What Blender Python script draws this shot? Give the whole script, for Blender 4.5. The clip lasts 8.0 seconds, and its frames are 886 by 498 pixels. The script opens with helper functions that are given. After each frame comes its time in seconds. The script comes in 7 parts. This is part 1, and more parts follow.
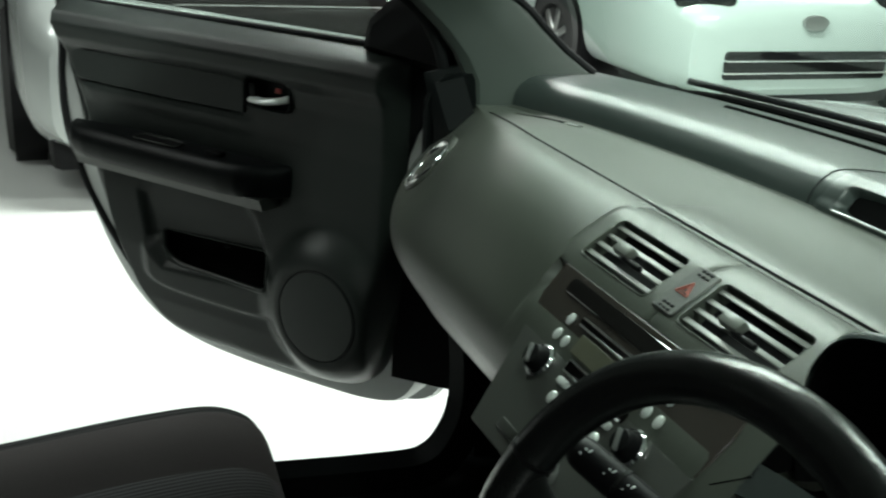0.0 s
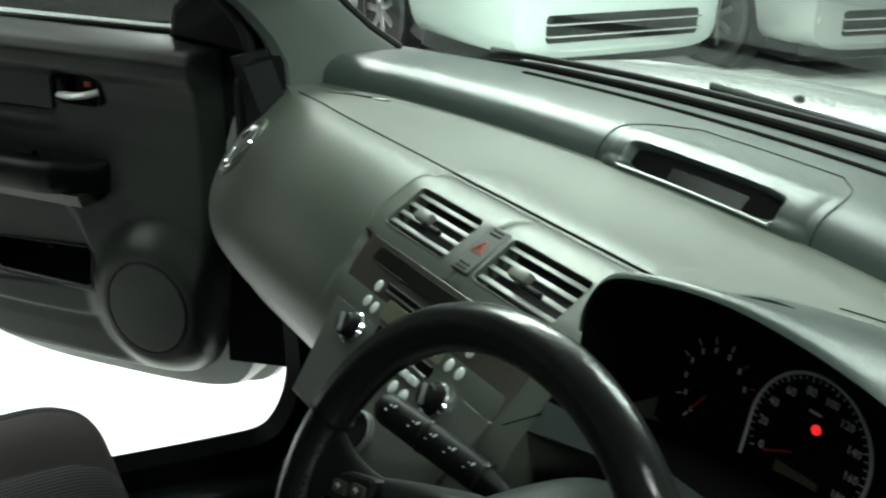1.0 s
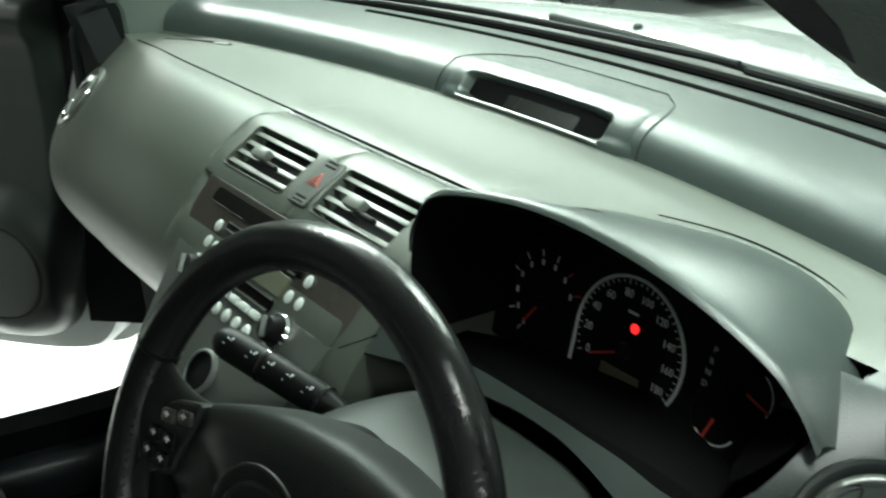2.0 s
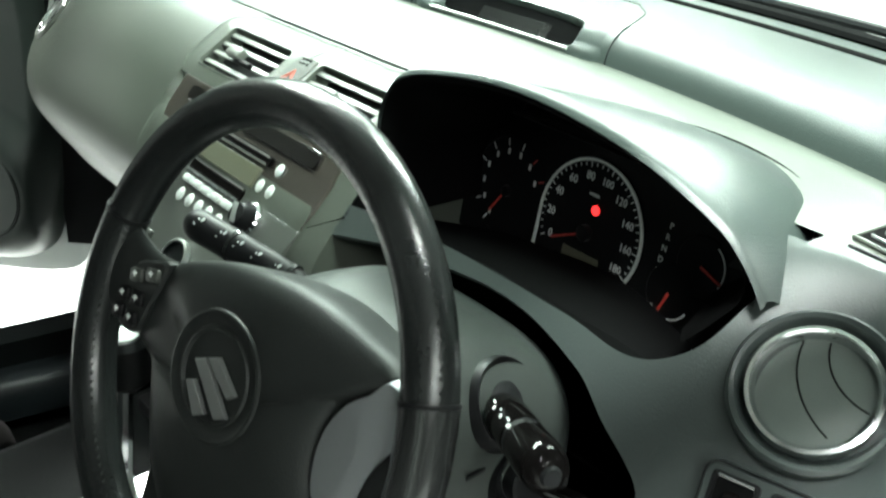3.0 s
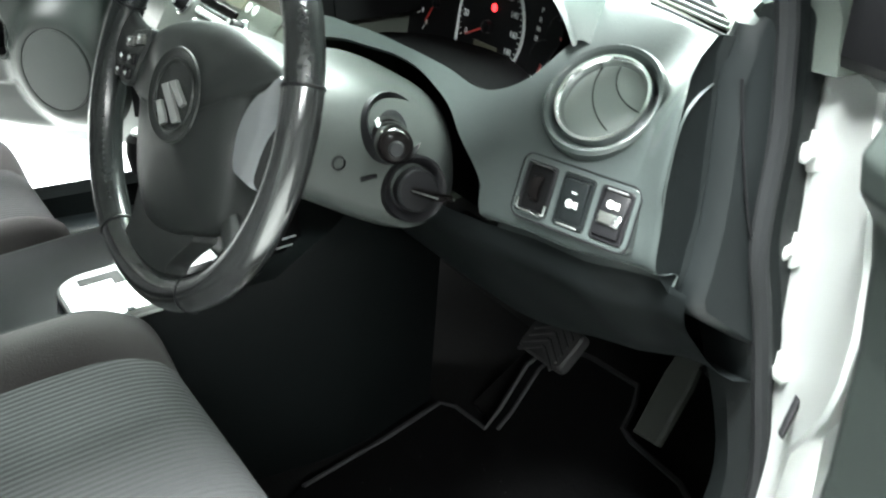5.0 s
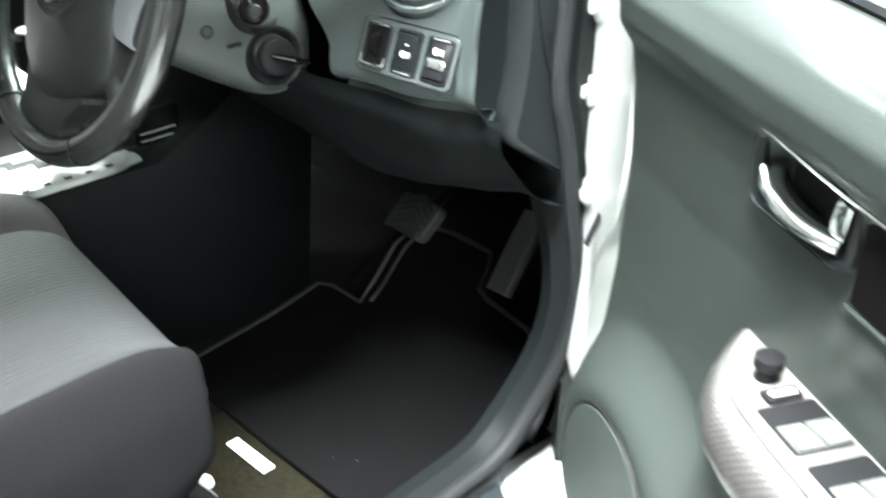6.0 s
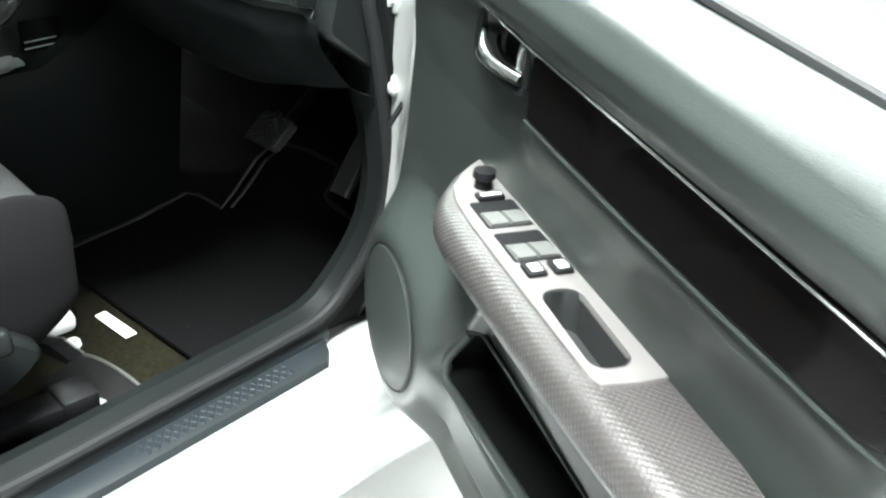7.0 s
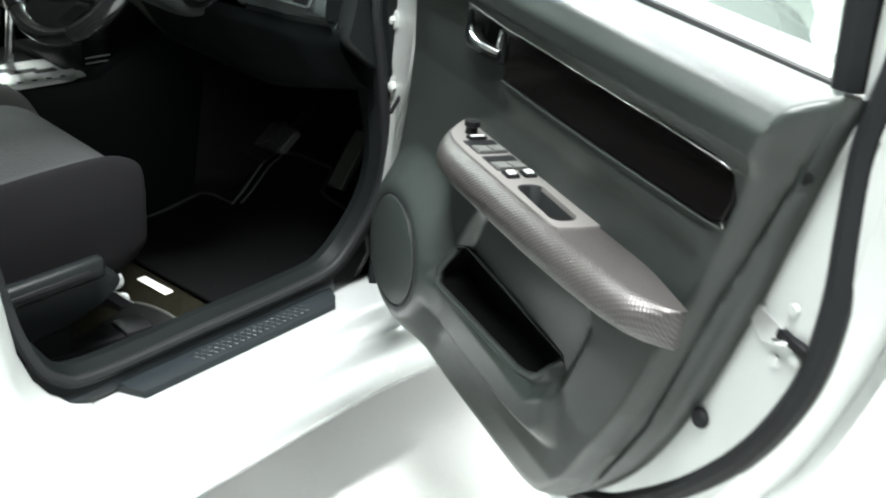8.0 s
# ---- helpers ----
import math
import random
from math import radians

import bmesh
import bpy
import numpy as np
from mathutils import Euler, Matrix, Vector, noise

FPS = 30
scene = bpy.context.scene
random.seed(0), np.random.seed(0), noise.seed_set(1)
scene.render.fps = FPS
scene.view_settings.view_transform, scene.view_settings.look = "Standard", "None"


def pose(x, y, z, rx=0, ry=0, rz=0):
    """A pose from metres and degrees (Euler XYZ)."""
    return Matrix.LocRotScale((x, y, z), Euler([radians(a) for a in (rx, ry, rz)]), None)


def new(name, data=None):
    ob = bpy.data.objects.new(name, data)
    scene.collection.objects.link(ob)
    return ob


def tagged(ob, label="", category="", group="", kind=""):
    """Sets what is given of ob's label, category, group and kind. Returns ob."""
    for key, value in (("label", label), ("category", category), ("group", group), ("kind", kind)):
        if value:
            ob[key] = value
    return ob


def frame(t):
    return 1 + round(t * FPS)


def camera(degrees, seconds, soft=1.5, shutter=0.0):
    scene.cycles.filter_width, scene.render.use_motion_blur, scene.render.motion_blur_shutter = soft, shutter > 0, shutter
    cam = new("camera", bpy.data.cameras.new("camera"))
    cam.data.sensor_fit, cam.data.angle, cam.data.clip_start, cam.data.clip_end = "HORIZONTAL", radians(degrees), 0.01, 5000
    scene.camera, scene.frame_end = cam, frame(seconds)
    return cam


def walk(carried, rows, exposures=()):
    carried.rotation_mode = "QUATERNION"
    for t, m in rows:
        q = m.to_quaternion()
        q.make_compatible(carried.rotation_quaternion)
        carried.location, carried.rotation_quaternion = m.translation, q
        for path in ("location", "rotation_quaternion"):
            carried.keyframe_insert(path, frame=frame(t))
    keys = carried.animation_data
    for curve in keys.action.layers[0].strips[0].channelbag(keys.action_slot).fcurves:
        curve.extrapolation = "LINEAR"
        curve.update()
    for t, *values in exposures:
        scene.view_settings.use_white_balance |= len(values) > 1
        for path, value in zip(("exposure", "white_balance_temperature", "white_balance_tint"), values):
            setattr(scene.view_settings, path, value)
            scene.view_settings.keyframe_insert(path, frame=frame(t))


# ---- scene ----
cam = camera(45.83, 8.0, soft=2.1, shutter=0.4)
ROWS = [
    (0.0, 0.6926, -0.5051, 1.2690, 69.93, -3.55, 68.82),
    (0.5, 0.7217, -0.4983, 1.2817, 69.90, -2.95, 64.35),
    (1.0, 0.7498, -0.4822, 1.2838, 68.99, -1.79, 59.66),
    (1.5, 0.7659, -0.4602, 1.2700, 68.21, -1.50, 56.25),
    (2.0, 0.7894, -0.4542, 1.2659, 66.74, -0.88, 52.65),
    (2.2, 0.7951, -0.4511, 1.2590, 66.28, -0.65, 51.54),
    (3.3, 0.8708, -0.4762, 1.2060, 64.09, -3.18, 54.19),
    (3.5, 0.9090, -0.4807, 1.2043, 63.79, -4.18, 56.40),
    (4.0, 1.0178, -0.4869, 1.1988, 62.65, -3.55, 58.36),
    (4.2, 1.0481, -0.4902, 1.1952, 62.35, -2.56, 58.25),
    (5.3, 1.1830, -0.5036, 1.1598, 62.42, 0.48, 56.67),
    (5.5, 1.2216, -0.5310, 1.1575, 61.85, 0.37, 55.37),
    (6.0, 1.3059, -0.5720, 1.1540, 60.06, -0.77, 51.14),
    (6.5, 1.4114, -0.6049, 1.1491, 58.84, -2.53, 47.71),
    (7.0, 1.5695, -0.6704, 1.1572, 59.99, -4.69, 47.41),
    (7.5, 1.6978, -0.7924, 1.1746, 61.83, -4.59, 48.09),
    (8.0, 1.8192, -1.0096, 1.1695, 64.84, -6.50, 44.30),
]
walk(cam, [(t, pose(x, y, z, rx, ry, rz)) for t, x, y, z, rx, ry, rz in ROWS],
     [(0.0, -1.26, 6600, 12), (1.0, -0.75, 6600, 12), (2.2, -0.05, 6600, 11), (3.3, 1.10, 6550, 13), (4.2, 1.62, 6500, 16), (5.5, 2.20, 6450, 18), (6.0, 2.25, 6450, 18), (6.5, 2.02, 6450, 18), (7.0, 1.34, 6450, 18), (7.5, 0.84, 6450, 18), (8.0, 0.54, 6500, 20)])

# ---- world and lamps ----
LAMP_W = 460.0
world = bpy.data.worlds.new("world")
scene.world = world
world.use_nodes = True
world.node_tree.nodes["Background"].inputs[0].default_value = (0.75, 0.9, 0.85, 1)
world.node_tree.nodes["Background"].inputs[1].default_value = 0.15


# ---- materials ----
def mat(name, color, rough=0.5, metal=0.0, grain=0.0, grain_scale=400.0, var=0.12, var_scale=6.0, spec=0.5, coat=0.0, emit=None):
    """A surface with fine grain in its relief and two scales of variation in its colour and gloss."""
    m = bpy.data.materials.new(name)
    m.use_nodes = True
    nt = m.node_tree
    b = nt.nodes["Principled BSDF"]
    b.inputs["Metallic"].default_value = metal
    b.inputs["Specular IOR Level"].default_value = spec
    b.inputs["Coat Weight"].default_value = coat
    b.inputs["Coat Roughness"].default_value = 0.05
    tc = nt.nodes.new("ShaderNodeTexCoord")
    n1 = nt.nodes.new("ShaderNodeTexNoise")
    n1.inputs["Scale"].default_value = var_scale
    n1.inputs["Detail"].default_value = 6
    n2 = nt.nodes.new("ShaderNodeTexNoise")
    n2.inputs["Scale"].default_value = grain_scale
    n2.inputs["Detail"].default_value = 3
    for n in (n1, n2):
        nt.links.new(tc.outputs["Object"], n.inputs["Vector"])
    add = nt.nodes.new("ShaderNodeMath")
    add.operation = "MULTIPLY_ADD"
    add.inputs[1].default_value = 0.35
    nt.links.new(n2.outputs["Fac"], add.inputs[0])
    nt.links.new(n1.outputs["Fac"], add.inputs[2])
    ramp = nt.nodes.new("ShaderNodeMapRange")
    ramp.inputs["From Min"].default_value, ramp.inputs["From Max"].default_value = 0.3, 1.05
    ramp.inputs["To Min"].default_value, ramp.inputs["To Max"].default_value = 1 - var, 1 + var
    nt.links.new(add.outputs[0], ramp.inputs["Value"])
    mul = nt.nodes.new("ShaderNodeVectorMath")
    mul.operation = "SCALE"
    mul.inputs[0].default_value = color
    nt.links.new(ramp.outputs[0], mul.inputs["Scale"])
    nt.links.new(mul.outputs[0], b.inputs["Base Color"])
    r2 = nt.nodes.new("ShaderNodeMapRange")
    r2.inputs["To Min"].default_value, r2.inputs["To Max"].default_value = rough * 0.88, min(1, rough * 1.12)
    nt.links.new(n1.outputs["Fac"], r2.inputs["Value"])
    nt.links.new(r2.outputs[0], b.inputs["Roughness"])
    if grain:
        bump = nt.nodes.new("ShaderNodeBump")
        bump.inputs["Strength"].default_value = grain
        bump.inputs["Distance"].default_value = 0.0008
        nt.links.new(n2.outputs["Fac"], bump.inputs["Height"])
        nt.links.new(bump.outputs[0], b.inputs["Normal"])
    if emit:
        b.inputs["Emission Color"].default_value = (*emit[0], 1)
        b.inputs["Emission Strength"].default_value = emit[1]
    return m


def ribbed(m, axis, scale, strength, dist=0.0015):
    """Adds woven ribs along one axis to a material's relief."""
    nt = m.node_tree
    b = nt.nodes["Principled BSDF"]
    tc = nt.nodes.new("ShaderNodeTexCoord")
    w = nt.nodes.new("ShaderNodeTexWave")
    w.bands_direction = axis
    w.inputs["Scale"].default_value = scale
    w.inputs["Distortion"].default_value = 0.4
    w.inputs["Detail"].default_value = 1
    nt.links.new(tc.outputs["Object"], w.inputs["Vector"])
    bump = nt.nodes.new("ShaderNodeBump")
    bump.inputs["Strength"].default_value = strength
    bump.inputs["Distance"].default_value = dist
    nt.links.new(w.outputs["Fac"], bump.inputs["Height"])
    old = b.inputs["Normal"].links
    if old:
        nt.links.new(old[0].from_socket, bump.inputs["Normal"])
    nt.links.new(bump.outputs[0], b.inputs["Normal"])
    return m


def glass_mat(name, tint):
    m = bpy.data.materials.new(name)
    m.use_nodes = True
    nt = m.node_tree
    nt.nodes.remove(nt.nodes["Principled BSDF"])
    tr = nt.nodes.new("ShaderNodeBsdfTransparent")
    tr.inputs[0].default_value = (*tint, 1)
    gl = nt.nodes.new("ShaderNodeBsdfGlossy")
    gl.inputs["Roughness"].default_value = 0.02
    fr = nt.nodes.new("ShaderNodeLayerWeight")
    fr.inputs[0].default_value = 0.5
    pw = nt.nodes.new("ShaderNodeMath")
    pw.operation = "POWER"
    pw.inputs[1].default_value = 4.0
    nt.links.new(fr.outputs["Facing"], pw.inputs[0])
    ma = nt.nodes.new("ShaderNodeMath")
    ma.operation = "MULTIPLY_ADD"
    ma.inputs[1].default_value, ma.inputs[2].default_value = 0.7, 0.04
    nt.links.new(pw.outputs[0], ma.inputs[0])
    mx = nt.nodes.new("ShaderNodeMixShader")
    nt.links.new(ma.outputs[0], mx.inputs[0])
    nt.links.new(tr.outputs[0], mx.inputs[1])
    nt.links.new(gl.outputs[0], mx.inputs[2])
    nt.links.new(mx.outputs[0], nt.nodes["Material Output"].inputs[0])
    return m


M_DASH = mat("dash_plastic", (0.0500, 0.0555, 0.0468), 0.33, grain=0.4, grain_scale=900, var=0.12, spec=0.30)
M_PAD = mat("dash_pad", (0.0245, 0.0315, 0.0295), 0.31, grain=0.45, grain_scale=800, var=0.12, spec=0.38)
# base set well below the driver's panel to hold the shade under the dash
M_KNEE_SHADED = mat("knee_plastic_shaded", (0.0034, 0.0042, 0.0043), 0.5, grain=0.4, grain_scale=700, spec=0.04)
M_COLUMN = mat("column_plastic", (0.025, 0.0285, 0.0268), 0.40, grain=0.35, grain_scale=900, var=0.14, spec=0.12)
M_PANEL = mat("driver_panel_plastic", (0.0245, 0.0298, 0.0290), 0.33, grain=0.35, grain_scale=900, var=0.1, spec=0.30)
M_TRIM = mat("trim_plastic", (0.0158, 0.0192, 0.0178), 0.33, grain=0.35, grain_scale=900, var=0.16, spec=0.20)
M_GRILLE = mat("grille_plastic", (0.0165, 0.0205, 0.0190), 0.40, grain=0.8, grain_scale=1500, var=0.16, spec=0.25)
M_CUP = mat("cup_plastic", (0.012, 0.013, 0.013), 0.4, grain=0.3, grain_scale=700, spec=0.2)
M_SWITCH = mat("switch_grey", (0.056, 0.0575, 0.055), 0.35, var=0.06, spec=0.3)
# copy of the dark seat fabric with the outer side's shade in its base
M_FABRIC_SHADED = mat("seat_fabric_shaded", (0.004, 0.0038, 0.0042), 0.92, grain=0.6, grain_scale=700, spec=0.05)
M_LIP = mat("lip_plastic", (0.20, 0.21, 0.195), 0.28, spec=0.5, var=0.06)
M_SLAT = mat("vent_slat", (0.085, 0.089, 0.080), 0.4, var=0.05)
M_DASH2 = mat("dark_plastic", (0.0046, 0.0056, 0.0058), 0.38, grain=0.35, grain_scale=800, spec=0.09)
M_BLACK = mat("black_plastic", (0.0045, 0.0045, 0.005), 0.45, grain=0.2, grain_scale=700, spec=0.10)
M_RUBBER = mat("black_rubber", (0.007, 0.0075, 0.008), 0.6, grain=0.3, grain_scale=500, spec=0.10)
M_PEDAL = mat("pedal_rubber", (0.022, 0.022, 0.022), 0.55, grain=0.4, grain_scale=400, var=0.25, spec=0.3)
# near-zero base: hollows drawn with it carry their shade in the colour
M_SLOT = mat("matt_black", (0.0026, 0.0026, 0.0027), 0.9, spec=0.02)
M_GLOSS = mat("gloss_black", (0.003, 0.0026, 0.0026), 0.08, spec=0.05)
M_PIANO = mat("piano_black", (0.004, 0.0036, 0.0034), 0.07, spec=0.55, var=0.03)
M_BROWN = mat("radio_face", (0.030, 0.0255, 0.022), 0.17, var=0.08, spec=0.65)
M_STACK = mat("stack_grey", (0.040, 0.0425, 0.0385), 0.34, grain=0.25, grain_scale=900, spec=0.26)
M_FLAP = mat("vent_flap_grey", (0.085, 0.098, 0.092), 0.42, grain=0.25, grain_scale=900, spec=0.3)
M_CLIMATE = mat("climate_plastic", (0.052, 0.055, 0.050), 0.30, grain=0.25, grain_scale=900, spec=0.5)
M_CHROME = mat("chrome", (0.85, 0.86, 0.86), 0.12, metal=1.0, var=0.04)
M_SATIN = mat("satin_silver", (0.42, 0.43, 0.42), 0.30, metal=0.85, var=0.05, grain=0.1)
M_SPOKE = mat("spoke_silver", (0.23, 0.24, 0.25), 0.38, metal=0.5, var=0.06)
M_BTN = mat("button_silver", (0.6075, 0.6345, 0.621), 0.3, metal=0.3, var=0.05)
M_WHITE = mat("white_print", (0.585, 0.611, 0.598), 0.5, var=0.04)
M_RED = mat("red_print", (0.40, 0.030, 0.022), 0.4, var=0.05)
M_HAZARD = mat("hazard_print", (0.34, 0.085, 0.065), 0.5, var=0.05)
M_REDLED = mat("red_indicator", (0.5, 0.0, 0.0), 0.4, emit=((1.0, 0.03, 0.03), 1.6))
M_LCD = mat("lcd_olive", (0.075, 0.075, 0.0525), 0.3, var=0.05)
M_LCDD = mat("lcd_dark", (0.005, 0.005, 0.005), 0.2, var=0.05, spec=0.1)
M_LEATHER = mat("wheel_leather", (0.0095, 0.0105, 0.0105), 0.25, grain=0.35, grain_scale=350, spec=0.36)
M_SMOOTH = mat("wheel_smooth", (0.009, 0.0095, 0.0095), 0.2, coat=0.3, var=0.05)
M_HUB = mat("hub_plastic", (0.0145, 0.0160, 0.0155), 0.42, grain=0.3, grain_scale=900, spec=0.14)
M_FABRIC = ribbed(mat("seat_fabric", (0.0102, 0.0105, 0.0110), 0.9, grain=0.6, grain_scale=700, spec=0.2), "X", 42, 0.6)
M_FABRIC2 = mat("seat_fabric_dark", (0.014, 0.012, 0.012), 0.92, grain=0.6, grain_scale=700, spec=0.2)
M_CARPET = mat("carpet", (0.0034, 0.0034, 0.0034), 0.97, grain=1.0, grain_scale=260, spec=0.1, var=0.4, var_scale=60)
M_CARPET2 = ribbed(mat("carpet_olive", (0.0088, 0.0080, 0.0048), 0.97, grain=1.0, grain_scale=420, spec=0.04, var=1.0, var_scale=170), "X", 90, 0.9, 0.003)
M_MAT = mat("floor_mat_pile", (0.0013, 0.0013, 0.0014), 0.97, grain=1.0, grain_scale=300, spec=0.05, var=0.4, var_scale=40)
M_PIPING = mat("mat_binding", (0.0058, 0.0061, 0.0068), 0.7, grain=0.4)
M_PAINT = mat("silver_paint", (0.40, 0.415, 0.41), 0.26, metal=0.55, coat=0.6, var=0.04)
M_JAMB = mat("silver_jamb", (0.33, 0.345, 0.335), 0.36, metal=0.4, var=0.06)
M_WCAR = mat("white_paint", (0.40, 0.46, 0.44), 0.25, coat=0.6, var=0.02)
M_GCAR = mat("grey_paint", (0.30, 0.32, 0.31), 0.25, metal=0.4, coat=0.6, var=0.03)
M_TYRE = mat("tyre", (0.018, 0.018, 0.018), 0.8, grain=0.5, grain_scale=120)
M_WALL = mat("wall_paint", (0.16, 0.17, 0.165), 0.8, grain=0.2, grain_scale=120, var=0.03, var_scale=2)
M_FLOOR = mat("painted_floor", (0.46, 0.47, 0.455), 0.35, grain=0.1, grain_scale=80, var=0.06, var_scale=2.5)
M_HEAD = mat("headliner", (0.30, 0.30, 0.29), 0.9, grain=0.4, grain_scale=500)
M_PILLAR = mat("pillar_trim", (0.048, 0.0576, 0.0512), 0.55, grain=0.4, grain_scale=700, spec=0.25)
M_ARM = mat("armrest_silver", (0.17, 0.16, 0.155), 0.32, metal=0.6, var=0.04)
M_TAG = mat("tag_paper", (0.20, 0.17, 0.165), 0.7)
M_LABEL = mat("paper_label", (0.7, 0.7, 0.66), 0.7)
M_LAMP = mat("lamp_tube", (0.9, 0.9, 0.9), 0.4, emit=((0.9, 1.0, 0.95), 6.0))
M_GLASS = glass_mat("windscreen_glass", (0.70, 0.79, 0.745))
M_GLASS2 = glass_mat("door_glass", (0.88, 0.94, 0.91))


def checker_relief(m, scale, strength):
    """Rows of small raised scales, laid out along the surface."""
    nt = m.node_tree
    b = nt.nodes["Principled BSDF"]
    tc = nt.nodes.new("ShaderNodeTexCoord")
    mp = nt.nodes.new("ShaderNodeMapping")
    mp.inputs["Rotation"].default_value = (0, 0, radians(45))
    mp.inputs["Scale"].default_value = (1.0, 1.0, 1.0)
    v = nt.nodes.new("ShaderNodeTexVoronoi")
    v.voronoi_dimensions = "2D"
    v.inputs["Scale"].default_value = scale
    v.inputs["Randomness"].default_value = 0.0
    nt.links.new(tc.outputs["UV"], mp.inputs["Vector"])
    nt.links.new(mp.outputs[0], v.inputs["Vector"])
    bump = nt.nodes.new("ShaderNodeBump")
    bump.inputs["Strength"].default_value = strength
    bump.inputs["Distance"].default_value = 0.0016
    bump.invert = True
    nt.links.new(v.outputs["Distance"], bump.inputs["Height"])
    nt.links.new(bump.outputs[0], b.inputs["Normal"])
    # shade of the relief painted in: tops paler, grooves darker
    r = nt.nodes.new("ShaderNodeMapRange")
    r.inputs["From Min"].default_value, r.inputs["From Max"].default_value = 0.15, 0.70
    r.inputs["To Min"].default_value, r.inputs["To Max"].default_value = 1.30, 0.48
    nt.links.new(v.outputs["Distance"], r.inputs["Value"])
    old = b.inputs["Base Color"].links[0].from_socket
    sc = nt.nodes.new("ShaderNodeVectorMath")
    sc.operation = "SCALE"
    nt.links.new(old, sc.inputs[0])
    nt.links.new(r.outputs[0], sc.inputs["Scale"])
    nt.links.new(sc.outputs[0], b.inputs["Base Color"])
    return m


def lay_uv(ob, secs):
    """UV in metres: along the sections and round each one."""
    flat = []
    for sec in secs:
        d = 0.0
        for j, p in enumerate(sec):
            if j:
                d += (Vector(p) - Vector(sec[j - 1])).length
            flat.append((sec[0][0], d))
    uv = ob.data.uv_layers.new(name="uv")
    for lp in ob.data.loops:
        uv.data[lp.index].uv = flat[lp.vertex_index] if lp.vertex_index < len(flat) else (0, 0)


M_WEAVE = checker_relief(mat("armrest_weave", (0.033, 0.0300, 0.0290), 0.38, metal=0.35, var=0.10), 240, 0.6)
M_SCUFF = mat("scuff_plastic", (0.0078, 0.0098, 0.0110), 0.34, grain=0.3, grain_scale=700, spec=0.16)


# ---- building helpers ----
def thing(name, label, category, loc, group="", kind=""):
    """A top-level Empty at its base that parents its parts."""
    e = new(name)
    e.location = loc
    e.empty_display_size = 0.05
    return tagged(e, label, category, group, kind)


def part(name, geo, material, parent=None, label="", m=None, smooth=35):
    """One mesh object, in world metres, under a thing or a part. geo: (verts, faces) or a bmesh."""
    me = bpy.data.meshes.new(name)
    if isinstance(geo, bmesh.types.BMesh):
        geo.to_mesh(me)
        geo.free()
    else:
        me.from_pydata([tuple(v) for v in geo[0]], [], [tuple(f) for f in geo[1]])
    if m is not None:
        me.transform(m)
        if m.to_3x3().determinant() < 0:
            me.flip_normals()
    bm = bmesh.new()
    bm.from_mesh(me)
    bmesh.ops.recalc_face_normals(bm, faces=bm.faces)
    bm.to_mesh(me)
    bm.free()
    if smooth:
        me.shade_smooth()
        me.set_sharp_from_angle(angle=radians(smooth))
    me.materials.append(material)
    ob = new(name, me)
    if parent is not None:
        ob.parent = parent
        if parent.type == "EMPTY":
            ob.matrix_parent_inverse = Matrix.Translation(parent.location).inverted()
    if label:
        ob["label"] = label
    return ob


def moved(geo, m):
    return [tuple(m @ Vector(v)) for v in geo[0]], geo[1]


def loft(sections, closed=True, caps=True):
    """A skin over sections of equal count."""
    n = len(sections[0])
    vs = [tuple(p) for s in sections for p in s]
    fs = []
    for i in range(len(sections) - 1):
        for j in range(n if closed else n - 1):
            k = (j + 1) % n
            fs.append((i * n + j, i * n + k, (i + 1) * n + k, (i + 1) * n + j))
    if caps and closed:
        fs.append(tuple(range(n)))
        fs.append(tuple((len(sections) - 1) * n + j for j in range(n)))
    return vs, fs


def crom(pts, n=6, closed=False):
    """A smooth curve through points."""
    P = [Vector(p) for p in pts]
    out = []
    N = len(P)
    for i in range(N if closed else N - 1):
        if closed:
            a, b, c, d = P[i - 1], P[i], P[(i + 1) % N], P[(i + 2) % N]
        else:
            a, b, c, d = P[max(i - 1, 0)], P[i], P[i + 1], P[min(i + 2, N - 1)]
        for k in range(n):
            t = k / n
            out.append(0.5 * ((2 * b) + (c - a) * t + (2 * a - 5 * b + 4 * c - d) * t * t + (3 * b - a - 3 * c + d) * t ** 3))
    if not closed:
        out.append(P[-1])
    return out


def tube(path, r, seg=10, closed=False, ry=None):
    """A round or oval rod along a path; r may be a list."""
    P = [Vector(p) for p in path]
    N = len(P)
    rs = r if isinstance(r, (list, tuple)) else [r] * N
    secs = []
    up = None
    for i in range(N):
        d = (P[(i + 1) % N] - P[i - 1]) if closed else (P[min(i + 1, N - 1)] - P[max(i - 1, 0)])
        d.normalize()
        if up is None:
            up = Vector((0, 0, 1)) if abs(d.z) < 0.9 else Vector((0, 1, 0))
        a = d.cross(up).normalized()
        up = a.cross(d).normalized()
        q = rs[i]
        q2 = q if ry is None else ry * q / rs[0]
        secs.append([P[i] + a * (q * math.cos(t)) + up * (q2 * math.sin(t)) for t in (2 * math.pi * k / seg for k in range(seg))])
    if closed:
        secs.append(secs[0])
        return loft(secs, True, False)
    return loft(secs)


def lathe(profile, seg=32):
    """Turns (r, h) about z."""
    secs = [[(r * math.cos(2 * math.pi * k / seg), r * math.sin(2 * math.pi * k / seg), h) for k in range(seg)] for r, h in profile]
    return loft(secs)


